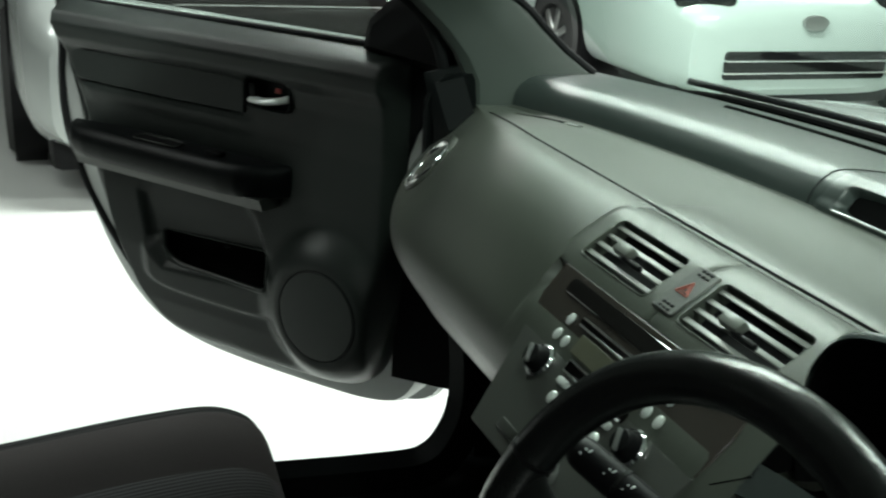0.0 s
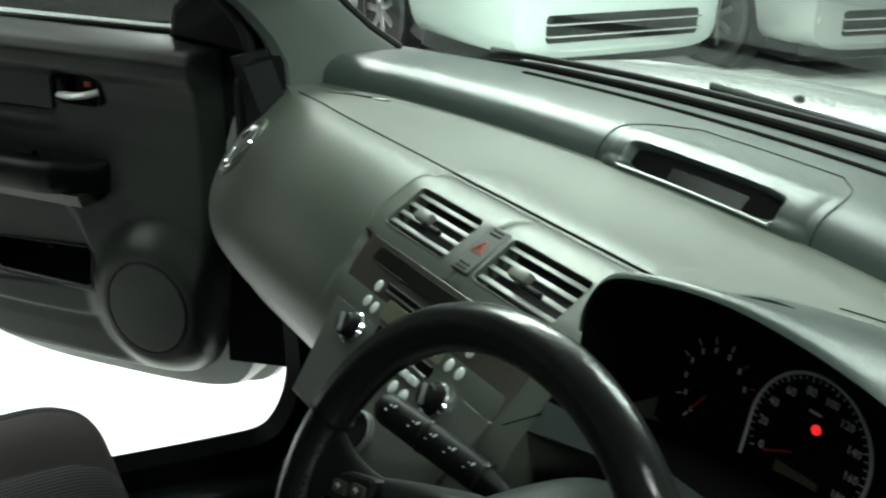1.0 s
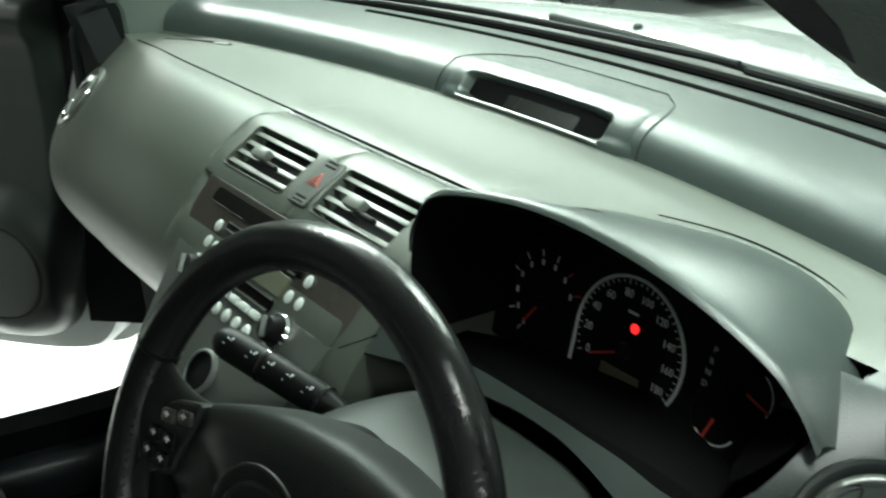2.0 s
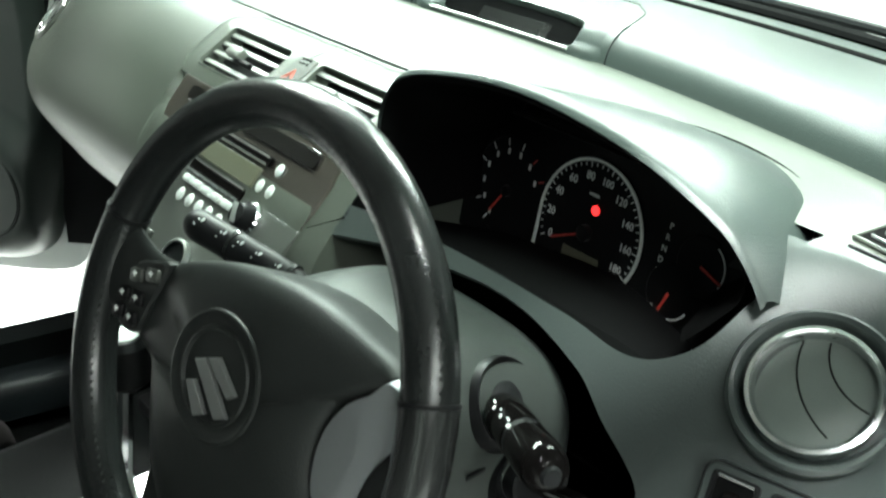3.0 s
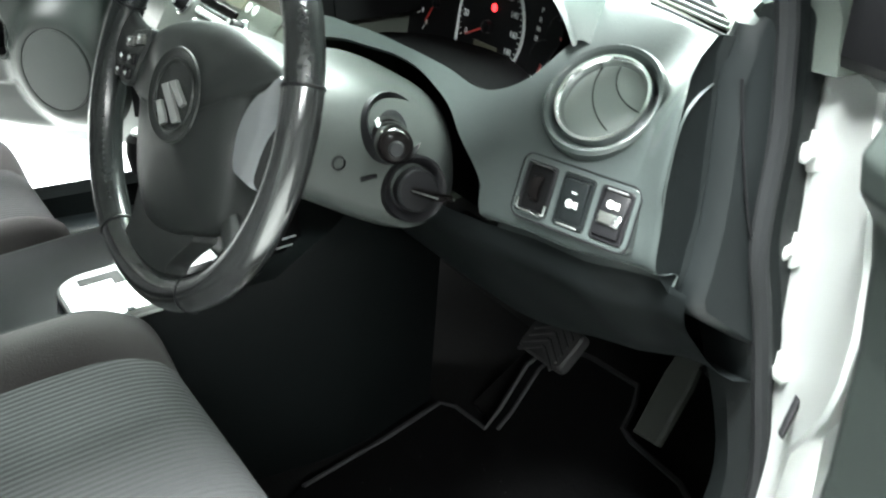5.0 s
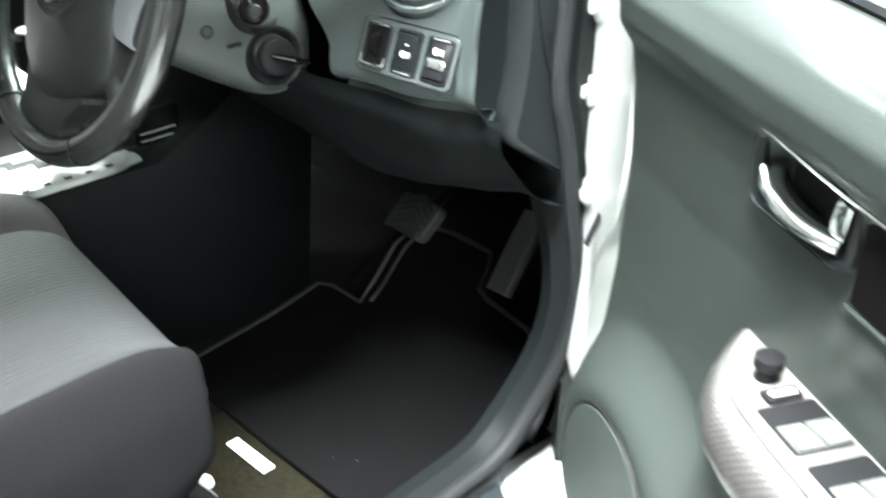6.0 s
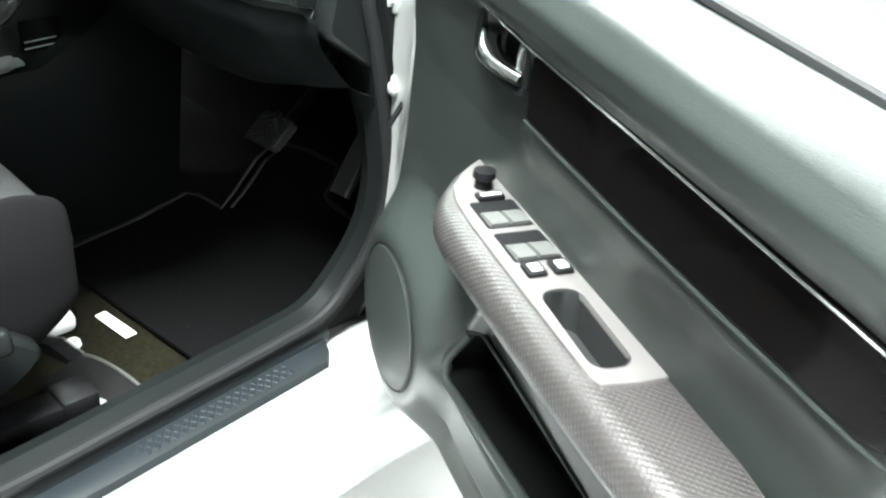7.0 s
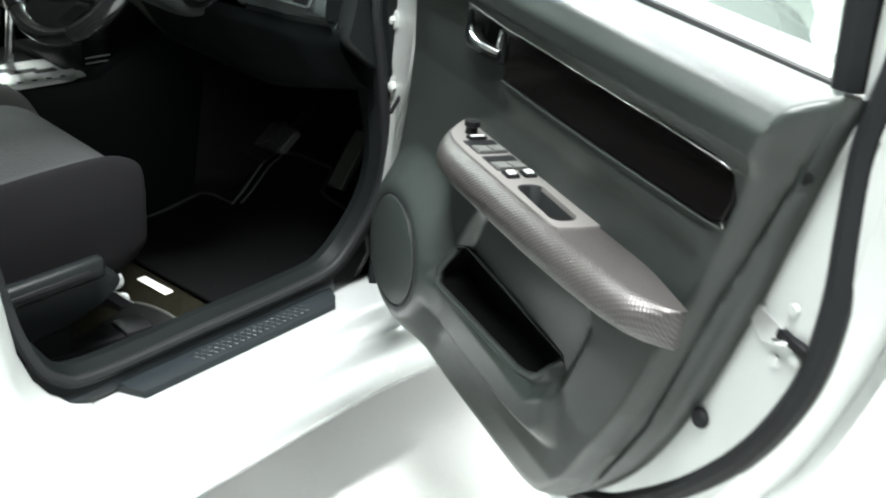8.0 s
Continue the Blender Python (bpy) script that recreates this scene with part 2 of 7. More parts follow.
def rrect(w, h, r, n=4):
    """A rounded rectangle's outline about its middle."""
    out = []
    for cx, cy, a0 in ((w / 2 - r, h / 2 - r, 0), (-w / 2 + r, h / 2 - r, 90), (-w / 2 + r, -h / 2 + r, 180), (w / 2 - r, -h / 2 + r, 270)):
        for k in range(n + 1):
            a = radians(a0 + 90 * k / n)
            out.append((cx + r * math.cos(a), cy + r * math.sin(a)))
    return out


def shrink(o, d):
    """An outline drawn in by about d."""
    cx = sum(p[0] for p in o) / len(o)
    cy = sum(p[1] for p in o) / len(o)
    w = max(abs(p[0] - cx) for p in o)
    h = max(abs(p[1] - cy) for p in o)
    return [(cx + (x - cx) * (1 - d / w), cy + (y - cy) * (1 - d / h)) for x, y in o]


def slab(o, z0, z1, bev=0.001):
    """An outline raised from z0 to z1 with eased top edges."""
    i = shrink(o, bev)
    return loft([[(x, y, z0) for x, y in o], [(x, y, z1 - bev) for x, y in o], [(x, y, z1) for x, y in i]])


def frame_slab(o, inner, z0, z1, bev=0.001):
    """A ring-shaped frame between two outlines of equal count."""
    a = [[(x, y, z0) for x, y in o], [(x, y, z1 - bev) for x, y in o], [(x, y, z1) for x, y in shrink(o, bev)],
         [(x, y, z1) for x, y in inner], [(x, y, z1 - bev * 2) for x, y in shrink(inner, bev)], [(x, y, z0) for x, y in shrink(inner, bev)]]
    a.append(a[0])
    return loft(a, True, False)


def rbox(sx, sy, sz, r=0.004, seg=2):
    bm = bmesh.new()
    bmesh.ops.create_cube(bm, size=1)
    bmesh.ops.scale(bm, vec=(sx, sy, sz), verts=bm.verts)
    bmesh.ops.bevel(bm, geom=bm.edges, offset=min(r, 0.45 * min(sx, sy, sz)), segments=seg, affect="EDGES", profile=0.5)
    bm.verts.ensure_lookup_table()
    g = [tuple(v.co) for v in bm.verts], [tuple(v.index for v in f.verts) for f in bm.faces]
    bm.free()
    return g


def box_at(x0, x1, y0, y1, z0, z1, r=0.004):
    return moved(rbox(x1 - x0, y1 - y0, z1 - z0, r), Matrix.Translation(((x0 + x1) / 2, (y0 + y1) / 2, (z0 + z1) / 2)))


def axes(o, x, y, z):
    """A pose from an origin and three axes."""
    return Matrix((( x[0], y[0], z[0], o[0]), (x[1], y[1], z[1], o[1]), (x[2], y[2], z[2], o[2]), (0, 0, 0, 1)))


def at(m, x, y, z=0.0, turn=0.0):
    return m @ pose(x, y, z, 0, 0, turn)


def words(name, text, size, m, material, parent, label="", squeeze=1.0):
    """Raised print in the built-in font, centred."""
    cu = bpy.data.curves.new(name, "FONT")
    cu.body, cu.size, cu.align_x, cu.align_y, cu.extrude = text, size, "CENTER", "CENTER", 0.0002
    cu.resolution_u = 2
    tmp = bpy.data.objects.new(name, cu)
    me = bpy.data.meshes.new_from_object(tmp)
    bpy.data.objects.remove(tmp)
    me.transform(m @ Matrix.Diagonal((squeeze, 1, 1, 1)))
    me.materials.clear()
    me.materials.append(material)
    ob = new(name, me)
    ob.parent = parent
    if parent.type == "EMPTY":
        ob.matrix_parent_inverse = Matrix.Translation(parent.location).inverted()
    if label:
        ob["label"] = label
    return ob


def sstep(a, b, x):
    t = min(1, max(0, (x - a) / (b - a)))
    return t * t * (3 - 2 * t)


def bump2(u, z, u0, z0, ru, rz, p=2.0):
    q = (abs((u - u0) / ru) ** p + abs((z - z0) / rz) ** p)
    return 1 - sstep(0.80, 1.0, q ** (1 / p)) if q < 4 else 0.0


# ---- the hall ----
def build_hall():
    part("floor", box_at(-9, 9, -7, 9, -0.2, 0.0, 0.001), M_FLOOR, smooth=0)
    tagged(bpy.data.objects["floor"], "white painted workshop floor, slightly glossy", "floor", kind="structure")
    for nm, b in (("wall_north", (-9, 9, 9, 9.2, 0, 3.4)), ("wall_south", (-9, 9, -7.2, -7, 0, 3.4)),
                  ("wall_east", (9, 9.2, -7, 9, 0, 3.4)), ("wall_west", (-9.2, -9, -7, 9, 0, 3.4))):
        tagged(part(nm, box_at(*b, 0.002), M_WALL, smooth=0), "plain grey painted hall wall", "wall", kind="structure")
    tagged(part("ceiling", box_at(-9.2, 9.2, -7.2, 9.2, 3.4, 3.6, 0.002), M_WALL, smooth=0), "plain grey hall ceiling", "ceiling", kind="structure")
    for x, y, l, p in LAMPS:
        e = thing("ceiling_light", "unseen ceiling light with white tubes, added to light hall and car", "ceiling light", (x, y, 3.4), "hall ceiling lights")
        part("housing", box_at(x - 0.16, x + 0.16, y - l / 2, y + l / 2, 3.33, 3.4, 0.01), M_WALL, e)
        for dx in (-0.07, 0.07):
            part("tube", tube([(x + dx, y - l / 2 + 0.05, 3.30), (x + dx, y + l / 2 - 0.05, 3.30)], 0.014, 10), M_LAMP, e)
        la = bpy.data.lights.new("ceiling_lamp", "AREA")
        la.shape, la.size, la.size_y, la.energy, la.color = "RECTANGLE", 0.3, l, p * LAMP_W, (0.90, 1.0, 0.94)
        o = new("ceiling_lamp", la)
        o.location = (x, y, 3.27)


# all placed out of view; the last is a fill for the passenger's door
LAMPS = [(1.30, -0.75, 1.6, 1.1), (-2.7, 1.3, 2.6, 1.9), (-0.6, 2.8, 2.6, 0.9), (-3.9, 5.0, 3.0, 0.5), (3.6, 3.6, 3.0, 0.6), (4.6, -1.5, 3.0, 0.5), (-2.4, -2.6, 2.6, 0.3)]
build_hall()


# ---- the dashboard ----
def y_low(x):
    return 0.265 - 0.26 * x * x


def y_glass(x):
    return 0.50 - 0.28 * x * x


def dash_shift(x):
    a = max(0.0, abs(x) - 0.40) / 0.178
    if x > 0.554:
        return 0.0374 + 0.2 * (x - 0.554)
    return min(0.05 * a * a, 0.14) * (1.0 if x > 0 else 0.66)


def dash_keys(x):
    """The dashboard's cross-section at x: (y, z) from the tray round the face to the underside."""
    s = dash_shift(x)
    drop = (0.02 if x > 0 else 0.012) * sstep(0.48, 0.70, abs(x))
    left = 1 - sstep(0.12, 0.20, x)
    top = [(y_low(x) + 0.05, 0.90), (y_low(x) + 0.03, 0.950), (y_low(x) - 0.02, 0.955 - drop), (0.15, 0.958 - drop), (0.074 + s * 0.3, 0.962 - drop)]
    face = [(0.034 + s * 0.8, 0.9575 - drop), (-0.02 + s, 0.924 - drop), (-0.055 + s, 0.885), (-0.085 + s, 0.845)]
    wv = sstep(0.158, 0.150, abs(x)) if abs(x) > 0.150 else 1.0
    wv = wv if abs(x) < 0.158 else 0.0
    face[0] = (face[0][0] + 0.022 * wv, face[0][1] - 0.024 * wv)
    face[1] = (face[1][0] + 0.034 * wv, face[1][1] - 0.010 * wv)
    low_l = [(-0.092 + s, 0.812), (-0.082 + s, 0.788), (-0.060 + s, 0.756), (-0.032 + s, 0.722), (0.03 + s, 0.705), (0.25, 0.71)]
    low_r = [(-0.088 + s * 0.95, 0.808), (-0.066 + s * 0.9, 0.800), (-0.070 + s * 0.9, 0.787), (-0.055 + s * 0.8, 0.755), (0.05 + s * 0.3, 0.646 + 0.04 * sstep(0.45, 0.66, x)), (0.25, 0.67)]
    w = sstep(0.60, 0.668, x)
    edge = [(0.030, 0.9575 - 0.5 * drop), (-0.006, 0.930), (-0.018, 0.885), (-0.020, 0.845)]
    face = [(a[0] + (b[0] - a[0]) * w, a[1] + (b[1] - a[1]) * w) for a, b in zip(face, edge)]
    edge = [(-0.020, 0.810), (0.002, 0.802), (0.000, 0.788), (0.012, 0.755), (0.085, 0.690), (0.25, 0.69)]
    low_r = [(a[0] + (b[0] - a[0]) * w, a[1] + (b[1] - a[1]) * w) for a, b in zip(low_r, edge)]
    low = [(a[0] * left + b[0] * (1 - left), a[1] * left + b[1] * (1 - left)) for a, b in zip(low_l, low_r)]
    back = [(0.30, 0.80)]
    return top + face + low + back


def dash_section(x, n=5):
    return [(p[0], p[1]) for p in crom([(a, b, 0) for a, b in dash_keys(x)], n)]


def dash_at(x, z):
    """Place and pose on the dashboard's face at height z: x across, y up the face, z outwards."""
    def yy(x_, z_):
        sec = dash_section(x_)[20:]
        for a, b in zip(sec, sec[1:]):
            if (a[1] - z_) * (b[1] - z_) <= 0 and a[1] != b[1]:
                return a[0] + (b[0] - a[0]) * (z_ - a[1]) / (b[1] - a[1])
        return sec[0][0]
    y = yy(x, z)
    gx = (yy(x + 0.02, z) - yy(x - 0.02, z)) / 0.04
    gz = (yy(x, z + 0.012) - yy(x, z - 0.012)) / 0.024
    n = Vector((gx, -1, gz)).normalized()
    u = Vector((1, gx, 0)).normalized()
    v = n.cross(u).normalized()
    return axes((x, y, z), u, v, n)


DASH = thing("dashboard", "dark grey grained plastic car dashboard with air vents", "dashboard", (0, 0.1, 0.66))


def pad_keys(x):
    """Cross-section of the padded roll at x, front foot first."""
    yl, yg = y_low(x), y_glass(x)
    d = (0.02 if x > 0 else 0.002) * sstep(0.5, 0.72, abs(x))
    return [(yl, 0.93), (yl + 0.004, 0.955 - d), (yl + 0.011, 0.973 - d), (yl + 0.027, 0.9865 - d), (yl + 0.058, 0.992 - d),
            ((yl + yg) / 2 + 0.05, 0.988 - d), (yg, 0.978 - d), (yg + 0.03, 0.95), (yg, 0.90), (yl + 0.06, 0.89)]


def build_dash():
    xs = sorted(set([round(-0.70 + 0.02 * i, 4) for i in range(68)] + [-0.158, -0.154, -0.150, 0.150, 0.154, 0.158, 0.185, 0.19, 0.195, 0.2, 0.205, 0.43, 0.45, 0.466, 0.47, 0.474, 0.478, 0.482, 0.486, 0.49, 0.493, 0.496, 0.499, 0.502, 0.505, 0.508, 0.512, 0.515, 0.52, 0.525, 0.53, 0.535, 0.641, 0.648, 0.654, 0.660, 0.664, 0.667]))
    xs = [x for x in xs if x <= 0.6675]
    secs = []
    for x in xs:
        secs.append([(x, y, z) for y, z in dash_section(x)])
    def cap(x, src, k):
        cy = sum(p[1] for p in src) / len(src)
        cz = sum(p[2] for p in src) / len(src)
        return [(x, cy + (p[1] - cy) * k, cz + (p[2] - cz) * k) for p in src]
    ends = [cap(-0.716, secs[0], 0.80), cap(-0.711, secs[0], 0.90), cap(-0.706, secs[0], 0.965)]
    split = next(i for i, x in enumerate(xs) if x >= 0.19)
    part("lower_body", loft(ends + secs[:split + 1]), M_DASH, DASH, "light grey-green grained face")
    part("tray", loft([r[:21] for r in secs[split:]], False, False), M_DASH, DASH)
    pod = next(i for i, x in enumerate(xs) if x >= 0.519)
    last = secs[pod:] + [cap(0.671, secs[-1], 0.985)]
    part("driver_panel", loft([r[20:55] for r in last], False, False), M_PANEL, DASH, "dark grey-green panel round the vent and switches")
    # narrow band of the panel between the dials and the column opening
    ridge = [(0.189, 0.872), (0.23, 0.880), (0.27, 0.887), (0.31, 0.890), (0.36, 0.8935), (0.407, 0.891), (0.454, 0.879), (0.484, 0.862), (0.510, 0.845), (0.521, 0.828), (0.520, 0.800)]
    rim = [(0.189, 0.893), (0.23, 0.897), (0.27, 0.899), (0.31, 0.901), (0.35, 0.9015), (0.395, 0.9015), (0.435, 0.900), (0.472, 0.8945), (0.494, 0.8975), (0.512, 0.911), (0.5205, 0.938)]
    def on_face(x, z):
        sec = dash_section(x)[20:56]
        for a, b in zip(sec, sec[1:]):
            if (a[1] - z) * (b[1] - z) <= 0 and a[1] != b[1]:
                return a[0] + (b[0] - a[0]) * (z - a[1]) / (b[1] - a[1])
        return sec[-1][0]
    lo = [(p.x, p.y) for p in crom([(a, b, 0) for a, b in ridge], 5)]
    hi = [(p.x, p.y) for p in crom([(a, b, 0) for a, b in rim], 5)]
    rows = []
    for k in range(9):
        f = k / 8
        row = []
        for (xa, za), (xb, zb) in zip(lo, hi):
            x, z = xa + (xb - xa) * f, za + (zb - za) * f
            row.append((x, on_face(x, z), z))
        rows.append(row)
    first = [(x, y + 0.012, z - 0.006) for x, y, z in rows[0]]
    second = [(x, y + 0.003, z - 0.004) for x, y, z in rows[0]]
    # upper corner of the panel beside the hood, and the dark side wall of the bowl
    rows2 = []
    for x in (0.494, 0.499, 0.504, 0.509, 0.514, 0.5195):
        zt = dash_section(x)[20][1]
        pts = []
        for i in range(9):
            z = zt - 0.0005 + (0.9445 - zt) * i / 8
            pts.append((x, on_face(x, z) + 0.002, z))
        rows2.append(pts)
    part("panel_corner", loft(rows2, False, False), M_PANEL, DASH, smooth=50)
    wall = [(y, max(z, 0.884)) for y, z in dash_section(0.19)[20:46]] + [(0.11, 0.884), (0.11, 0.955)]
    part("bowl_wall", loft([[(0.1925, y, z) for y, z in wall], [(0.1905, y, z) for y, z in wall]]), M_SLOT, DASH, smooth=0)
    part("dial_band", loft([first, second] + rows, False, False), M_PANEL, DASH, smooth=50)
    # dark bowl from that band back to the dials, and the dark opening round the column
    bowl = [rows[-1]] + [[(x + (0.351 - x) * 0.03 * k, y + (0.074 - y) * k, z - 0.062 * (1 - sstep(0.468, 0.520, x)) * k ** 0.8) for x, y, z in rows[-1]] for k in (0.1, 0.4, 0.7, 1.0)]
    part("dial_bowl", loft(bowl, False, False), M_SLOT, DASH, "black bowl below the dials")
    # matt black skin behind the column stands in for the shade in the gap
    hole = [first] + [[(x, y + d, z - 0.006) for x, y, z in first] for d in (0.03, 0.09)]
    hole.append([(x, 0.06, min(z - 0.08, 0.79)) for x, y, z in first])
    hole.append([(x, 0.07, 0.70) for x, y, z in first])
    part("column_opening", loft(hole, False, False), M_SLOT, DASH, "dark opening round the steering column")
    # dark set-back strip between the panel and the end cover
    rows = []
    for z in [0.772 + 0.0065 * i for i in range(6)] + [0.811 + 0.0118 * i for i in range(15)]:
        zz = max(z, 0.811)
        ye = on_face(0.668, min(zz, 0.95))
        ye += (0.008 - ye) * max(0.0, (0.811 - z) / 0.039)
        if z > 0.87:
            ye = min(ye, -0.022 + 0.18 * (z - 0.87)) + 22 * max(0.0, z - 0.950) ** 2
        yi = max(ye + 0.009, 0.006 + 0.010 * sstep(0.79, 0.86, z))
        rows.append([(0.6705, ye + 0.001, z), (0.6690, ye + 0.006, z), (0.6700, yi, z), (0.676, yi + 0.004, z), (0.676, 0.06, z)])
    part("end_recess", loft(rows, False, False), M_KNEE_SHADED, DASH, "dark recessed end of the dashboard")
    # skin over the dash underside, darkened in colour for the shade there
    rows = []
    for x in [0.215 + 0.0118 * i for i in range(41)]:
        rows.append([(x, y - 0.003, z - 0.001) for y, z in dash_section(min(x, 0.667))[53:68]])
    part("knee_panel", loft(rows, False, False), M_KNEE_SHADED, DASH, "plastic knee panel, its colour darkened for the shade under the lip")
    # padded upper roll that runs to the windscreen
    secs = []
    for x in sorted([-0.745 + 0.0255 * i for i in range(58)] + [-0.130, -0.1245, 0.1125, 0.118]):
        secs.append([(x, p[0], p[1]) for p in crom([(a, b, 0) for a, b in pad_keys(x)], 4)])
    vs, fs = loft(secs)
    n = len(secs[0])
    def in_window(g):
        x = sum(vs[i][0] for i in g) / len(g)
        j = sum(i % n for i in g) / len(g) / 4
        return len(g) == 4 and abs(x + 0.006) < 0.118 and 1.0 < j < 3.1
    part("upper_pad", (vs, [g for g in fs if not in_window(g)]), M_PAD, DASH, "dark green-grey padded top")
    # seam between tray and face
    def line(zf, x0, x1, n, r, mtl, nm, dy=0.0):
        pts = []
        for i in range(n + 1):
            x = x0 + (x1 - x0) * i / n
            k = dash_keys(x)
            pts.append((x, k[4][0] + dy, k[4][1] + zf))
        return part(nm, tube(pts, r, 6), mtl, DASH)
    line(0.0, -0.60, 0.20, 40, 0.0016, M_BLACK, "tray_seam")
    line(0.0, 0.535, 0.655, 12, 0.0016, M_BLACK, "tray_seam")
    # windscreen defroster slot and glass edge trim
    def pad_line(f, x0, x1, z, r, ry, nm, mtl):
        pts = [(x, f(x), z - 0.02 * sstep(0.5, 0.72, abs(x))) for x in (x0 + (x1 - x0) * i / 40 for i in range(41))]
        return part(nm, tube(pts, r, 8, ry=ry), mtl, DASH)
    pad_line(lambda x: 0.425 - 0.26 * x * x, -0.46, 0.46, 0.9885, 0.006, 0.0030, "defroster_slot", M_SLOT)
    pad_line(lambda x: y_glass(x) - 0.005, -0.70, 0.66, 0.985, 0.011, 0.006, "glass_edge_trim", M_SLOT)


build_dash()


# ---- vents, hazard switch and display of the dashboard ----
VENT = axes((0.0, 0.006, 0.9415), (1, 0, 0), (0, 0.838, 0.546), (0, -0.546, 0.838))
STACK = axes((0.010, -0.050, 0.887), (1, 0, 0), (0, 0.63, 0.777), (0, -0.777, 0.63))


def resample(loop, n=96, wide=1.6):
    """Points of an outline round the origin, at even turns of a flattened circle."""
    out = []
    for i in range(n):
        a = 2 * math.pi * i / n
        d = Vector((math.cos(a) * wide, math.sin(a)))
        best = None
        for (x0, y0), (x1, y1) in zip(loop, loop[1:] + loop[:1]):
            ex, ey = x1 - x0, y1 - y0
            det = d.x * -ey + d.y * ex
            if abs(det) < 1e-12:
                continue
            t = (x0 * -ey + y0 * ex) / det
            u = (d.x * y0 - d.y * x0) / det
            if t > 0 and -1e-6 <= u <= 1 + 1e-6 and (best is None or t < best):
                best = t
        out.append((d.x * best, d.y * best))
    return out


def frame_loop(o, inner, c):
    """A plate with a hole whose upper edge bends down to the dashboard's top."""
    ro, ri = resample(o), resample(inner)
    def ring(a, b, k, z):
        r = []
        for p, q in zip(a, b):
            x, y = p[0] + (q[0] - p[0]) * k, p[1] + (q[1] - p[1]) * k
            r.append((x, y, z - 0.0008 - 11.5 * max(0.0, y - 0.022) ** 2 - 3.3 * max(0.0, -0.01 - y) ** 2))
        return r
    return loft([ring(ro, ri, 0, -0.012), ring(ro, ri, 0, 0.0008), ring(ro, ri, 0.04, 0.0016), ring(ro, ri, 0.35, 0.002), ring(ro, ri, 0.7, 0.002), ring(ro, ri, 0.97, 0.002), ring(ro, ri, 1, 0.001), ring(ro, ri, 1, -0.016)], True, False)


def build_centre_vents():
    for c, x0, x1, sd in ((-0.0825, -0.170, 0.0025, -1), (0.0845, 0.0028, 0.168, 1)):
        # plate outline: large rounded outer corners, straight where the halves meet
        o = []
        for x, y in ((x1, -0.0425), (x1, 0.062), (x0, 0.062), (x0, -0.0425)):
            if (x - 0.0026) * sd > 0.01:
                r = 0.022 if y > 0 else 0.008
                cx, cy = x - sd * r, y - math.copysign(r, y)
                a0 = {(1, -1): -90, (1, 1): 0, (-1, 1): 90, (-1, -1): 180}[(sd, 1 if y > 0 else -1)]
                o += [(cx + r * math.cos(radians(a0 + 90 * i / 6)) - c, cy + r * math.sin(radians(a0 + 90 * i / 6))) for i in range(7)]
            else:
                o.append((x - c, y))
        o = [(x, y) for x, y in o]
        geo = frame_loop(o, rrect(0.116, 0.054, 0.005), c)
        part("vent_panel", geo, M_DASH, DASH, m=at(VENT, c, 0.0))
        edge = [(x, y, -0.0004 - 11.5 * max(0.0, y - 0.022) ** 2 - 3.3 * max(0.0, -0.01 - y) ** 2) for x, y in o]
        part("panel_gap", tube(edge, 0.0009, 5, True), M_BLACK, DASH, m=at(VENT, c, 0.0))
    for sx in (-1, 1):
        c = -0.0825 if sx < 0 else 0.0845
        w = 0.116
        vent = part("air_vent", frame_slab(rrect(w + 0.003, 0.057, 0.007), rrect(w, 0.054, 0.006), -0.018, 0.0014, 0.0006), M_DASH, DASH, m=at(VENT, c, 0.0))
        part("vent_well", slab(rrect(w + 0.004, 0.058, 0.006), -0.030, -0.018, 0.0002), M_BLACK, vent, m=at(VENT, c, 0.0))
        for i in range(4):
            y = -0.0190 + 0.0128 * i
            sl = moved(rbox(w - 0.002, 0.0056, 0.0014, 0.0005), pose(0, 0, 0, -14, 0, 0))
            part("slat", sl, M_SLAT, vent, m=at(VENT, c, y, -0.0025))
        part("vent_tab", rbox(0.026, 0.013, 0.010, 0.003), M_SLAT, vent, m=at(VENT, c - 0.008, -0.002, 0.005))
        part("tab_stem", rbox(0.030, 0.005, 0.006, 0.0015), M_BLACK, vent, m=at(VENT, c + 0.012, -0.008, 0.003))
    hz = part("hazard_switch", slab(rrect(0.030, 0.056, 0.003), -0.002, 0.0030, 0.001), M_STACK, DASH, "grey switch with a red warning triangle", m=at(VENT, 0.006, 0.0))
    tri = tube([(-0.008, -0.006, 0), (0.008, -0.006, 0), (0, 0.008, 0)], 0.0011, 6, True)
    part("warning_triangle", tri, M_HAZARD, hz, m=at(VENT, 0.006, 0.001, 0.0034))
    tri = tube([(-0.004, -0.0035, 0), (0.004, -0.0035, 0), (0, 0.0035, 0)], 0.0008, 6, True)
    part("warning_triangle", tri, M_HAZARD, hz, m=at(VENT, 0.006, 0.001, 0.0034))
    for i in range(6):
        part("grip_dot", rbox(0.004, 0.0025, 0.0015, 0.0005), M_DASH2, hz, m=at(VENT, 0.0 + 0.006 * (i % 3), -0.019 - 0.005 * (i // 3), 0.0031))
        part("grip_dot", rbox(0.004, 0.0025, 0.0015, 0.0005), M_DASH2, hz, m=at(VENT, 0.0 + 0.006 * (i % 3), 0.019 + 0.005 * (i // 3), 0.0031))


build_centre_vents()


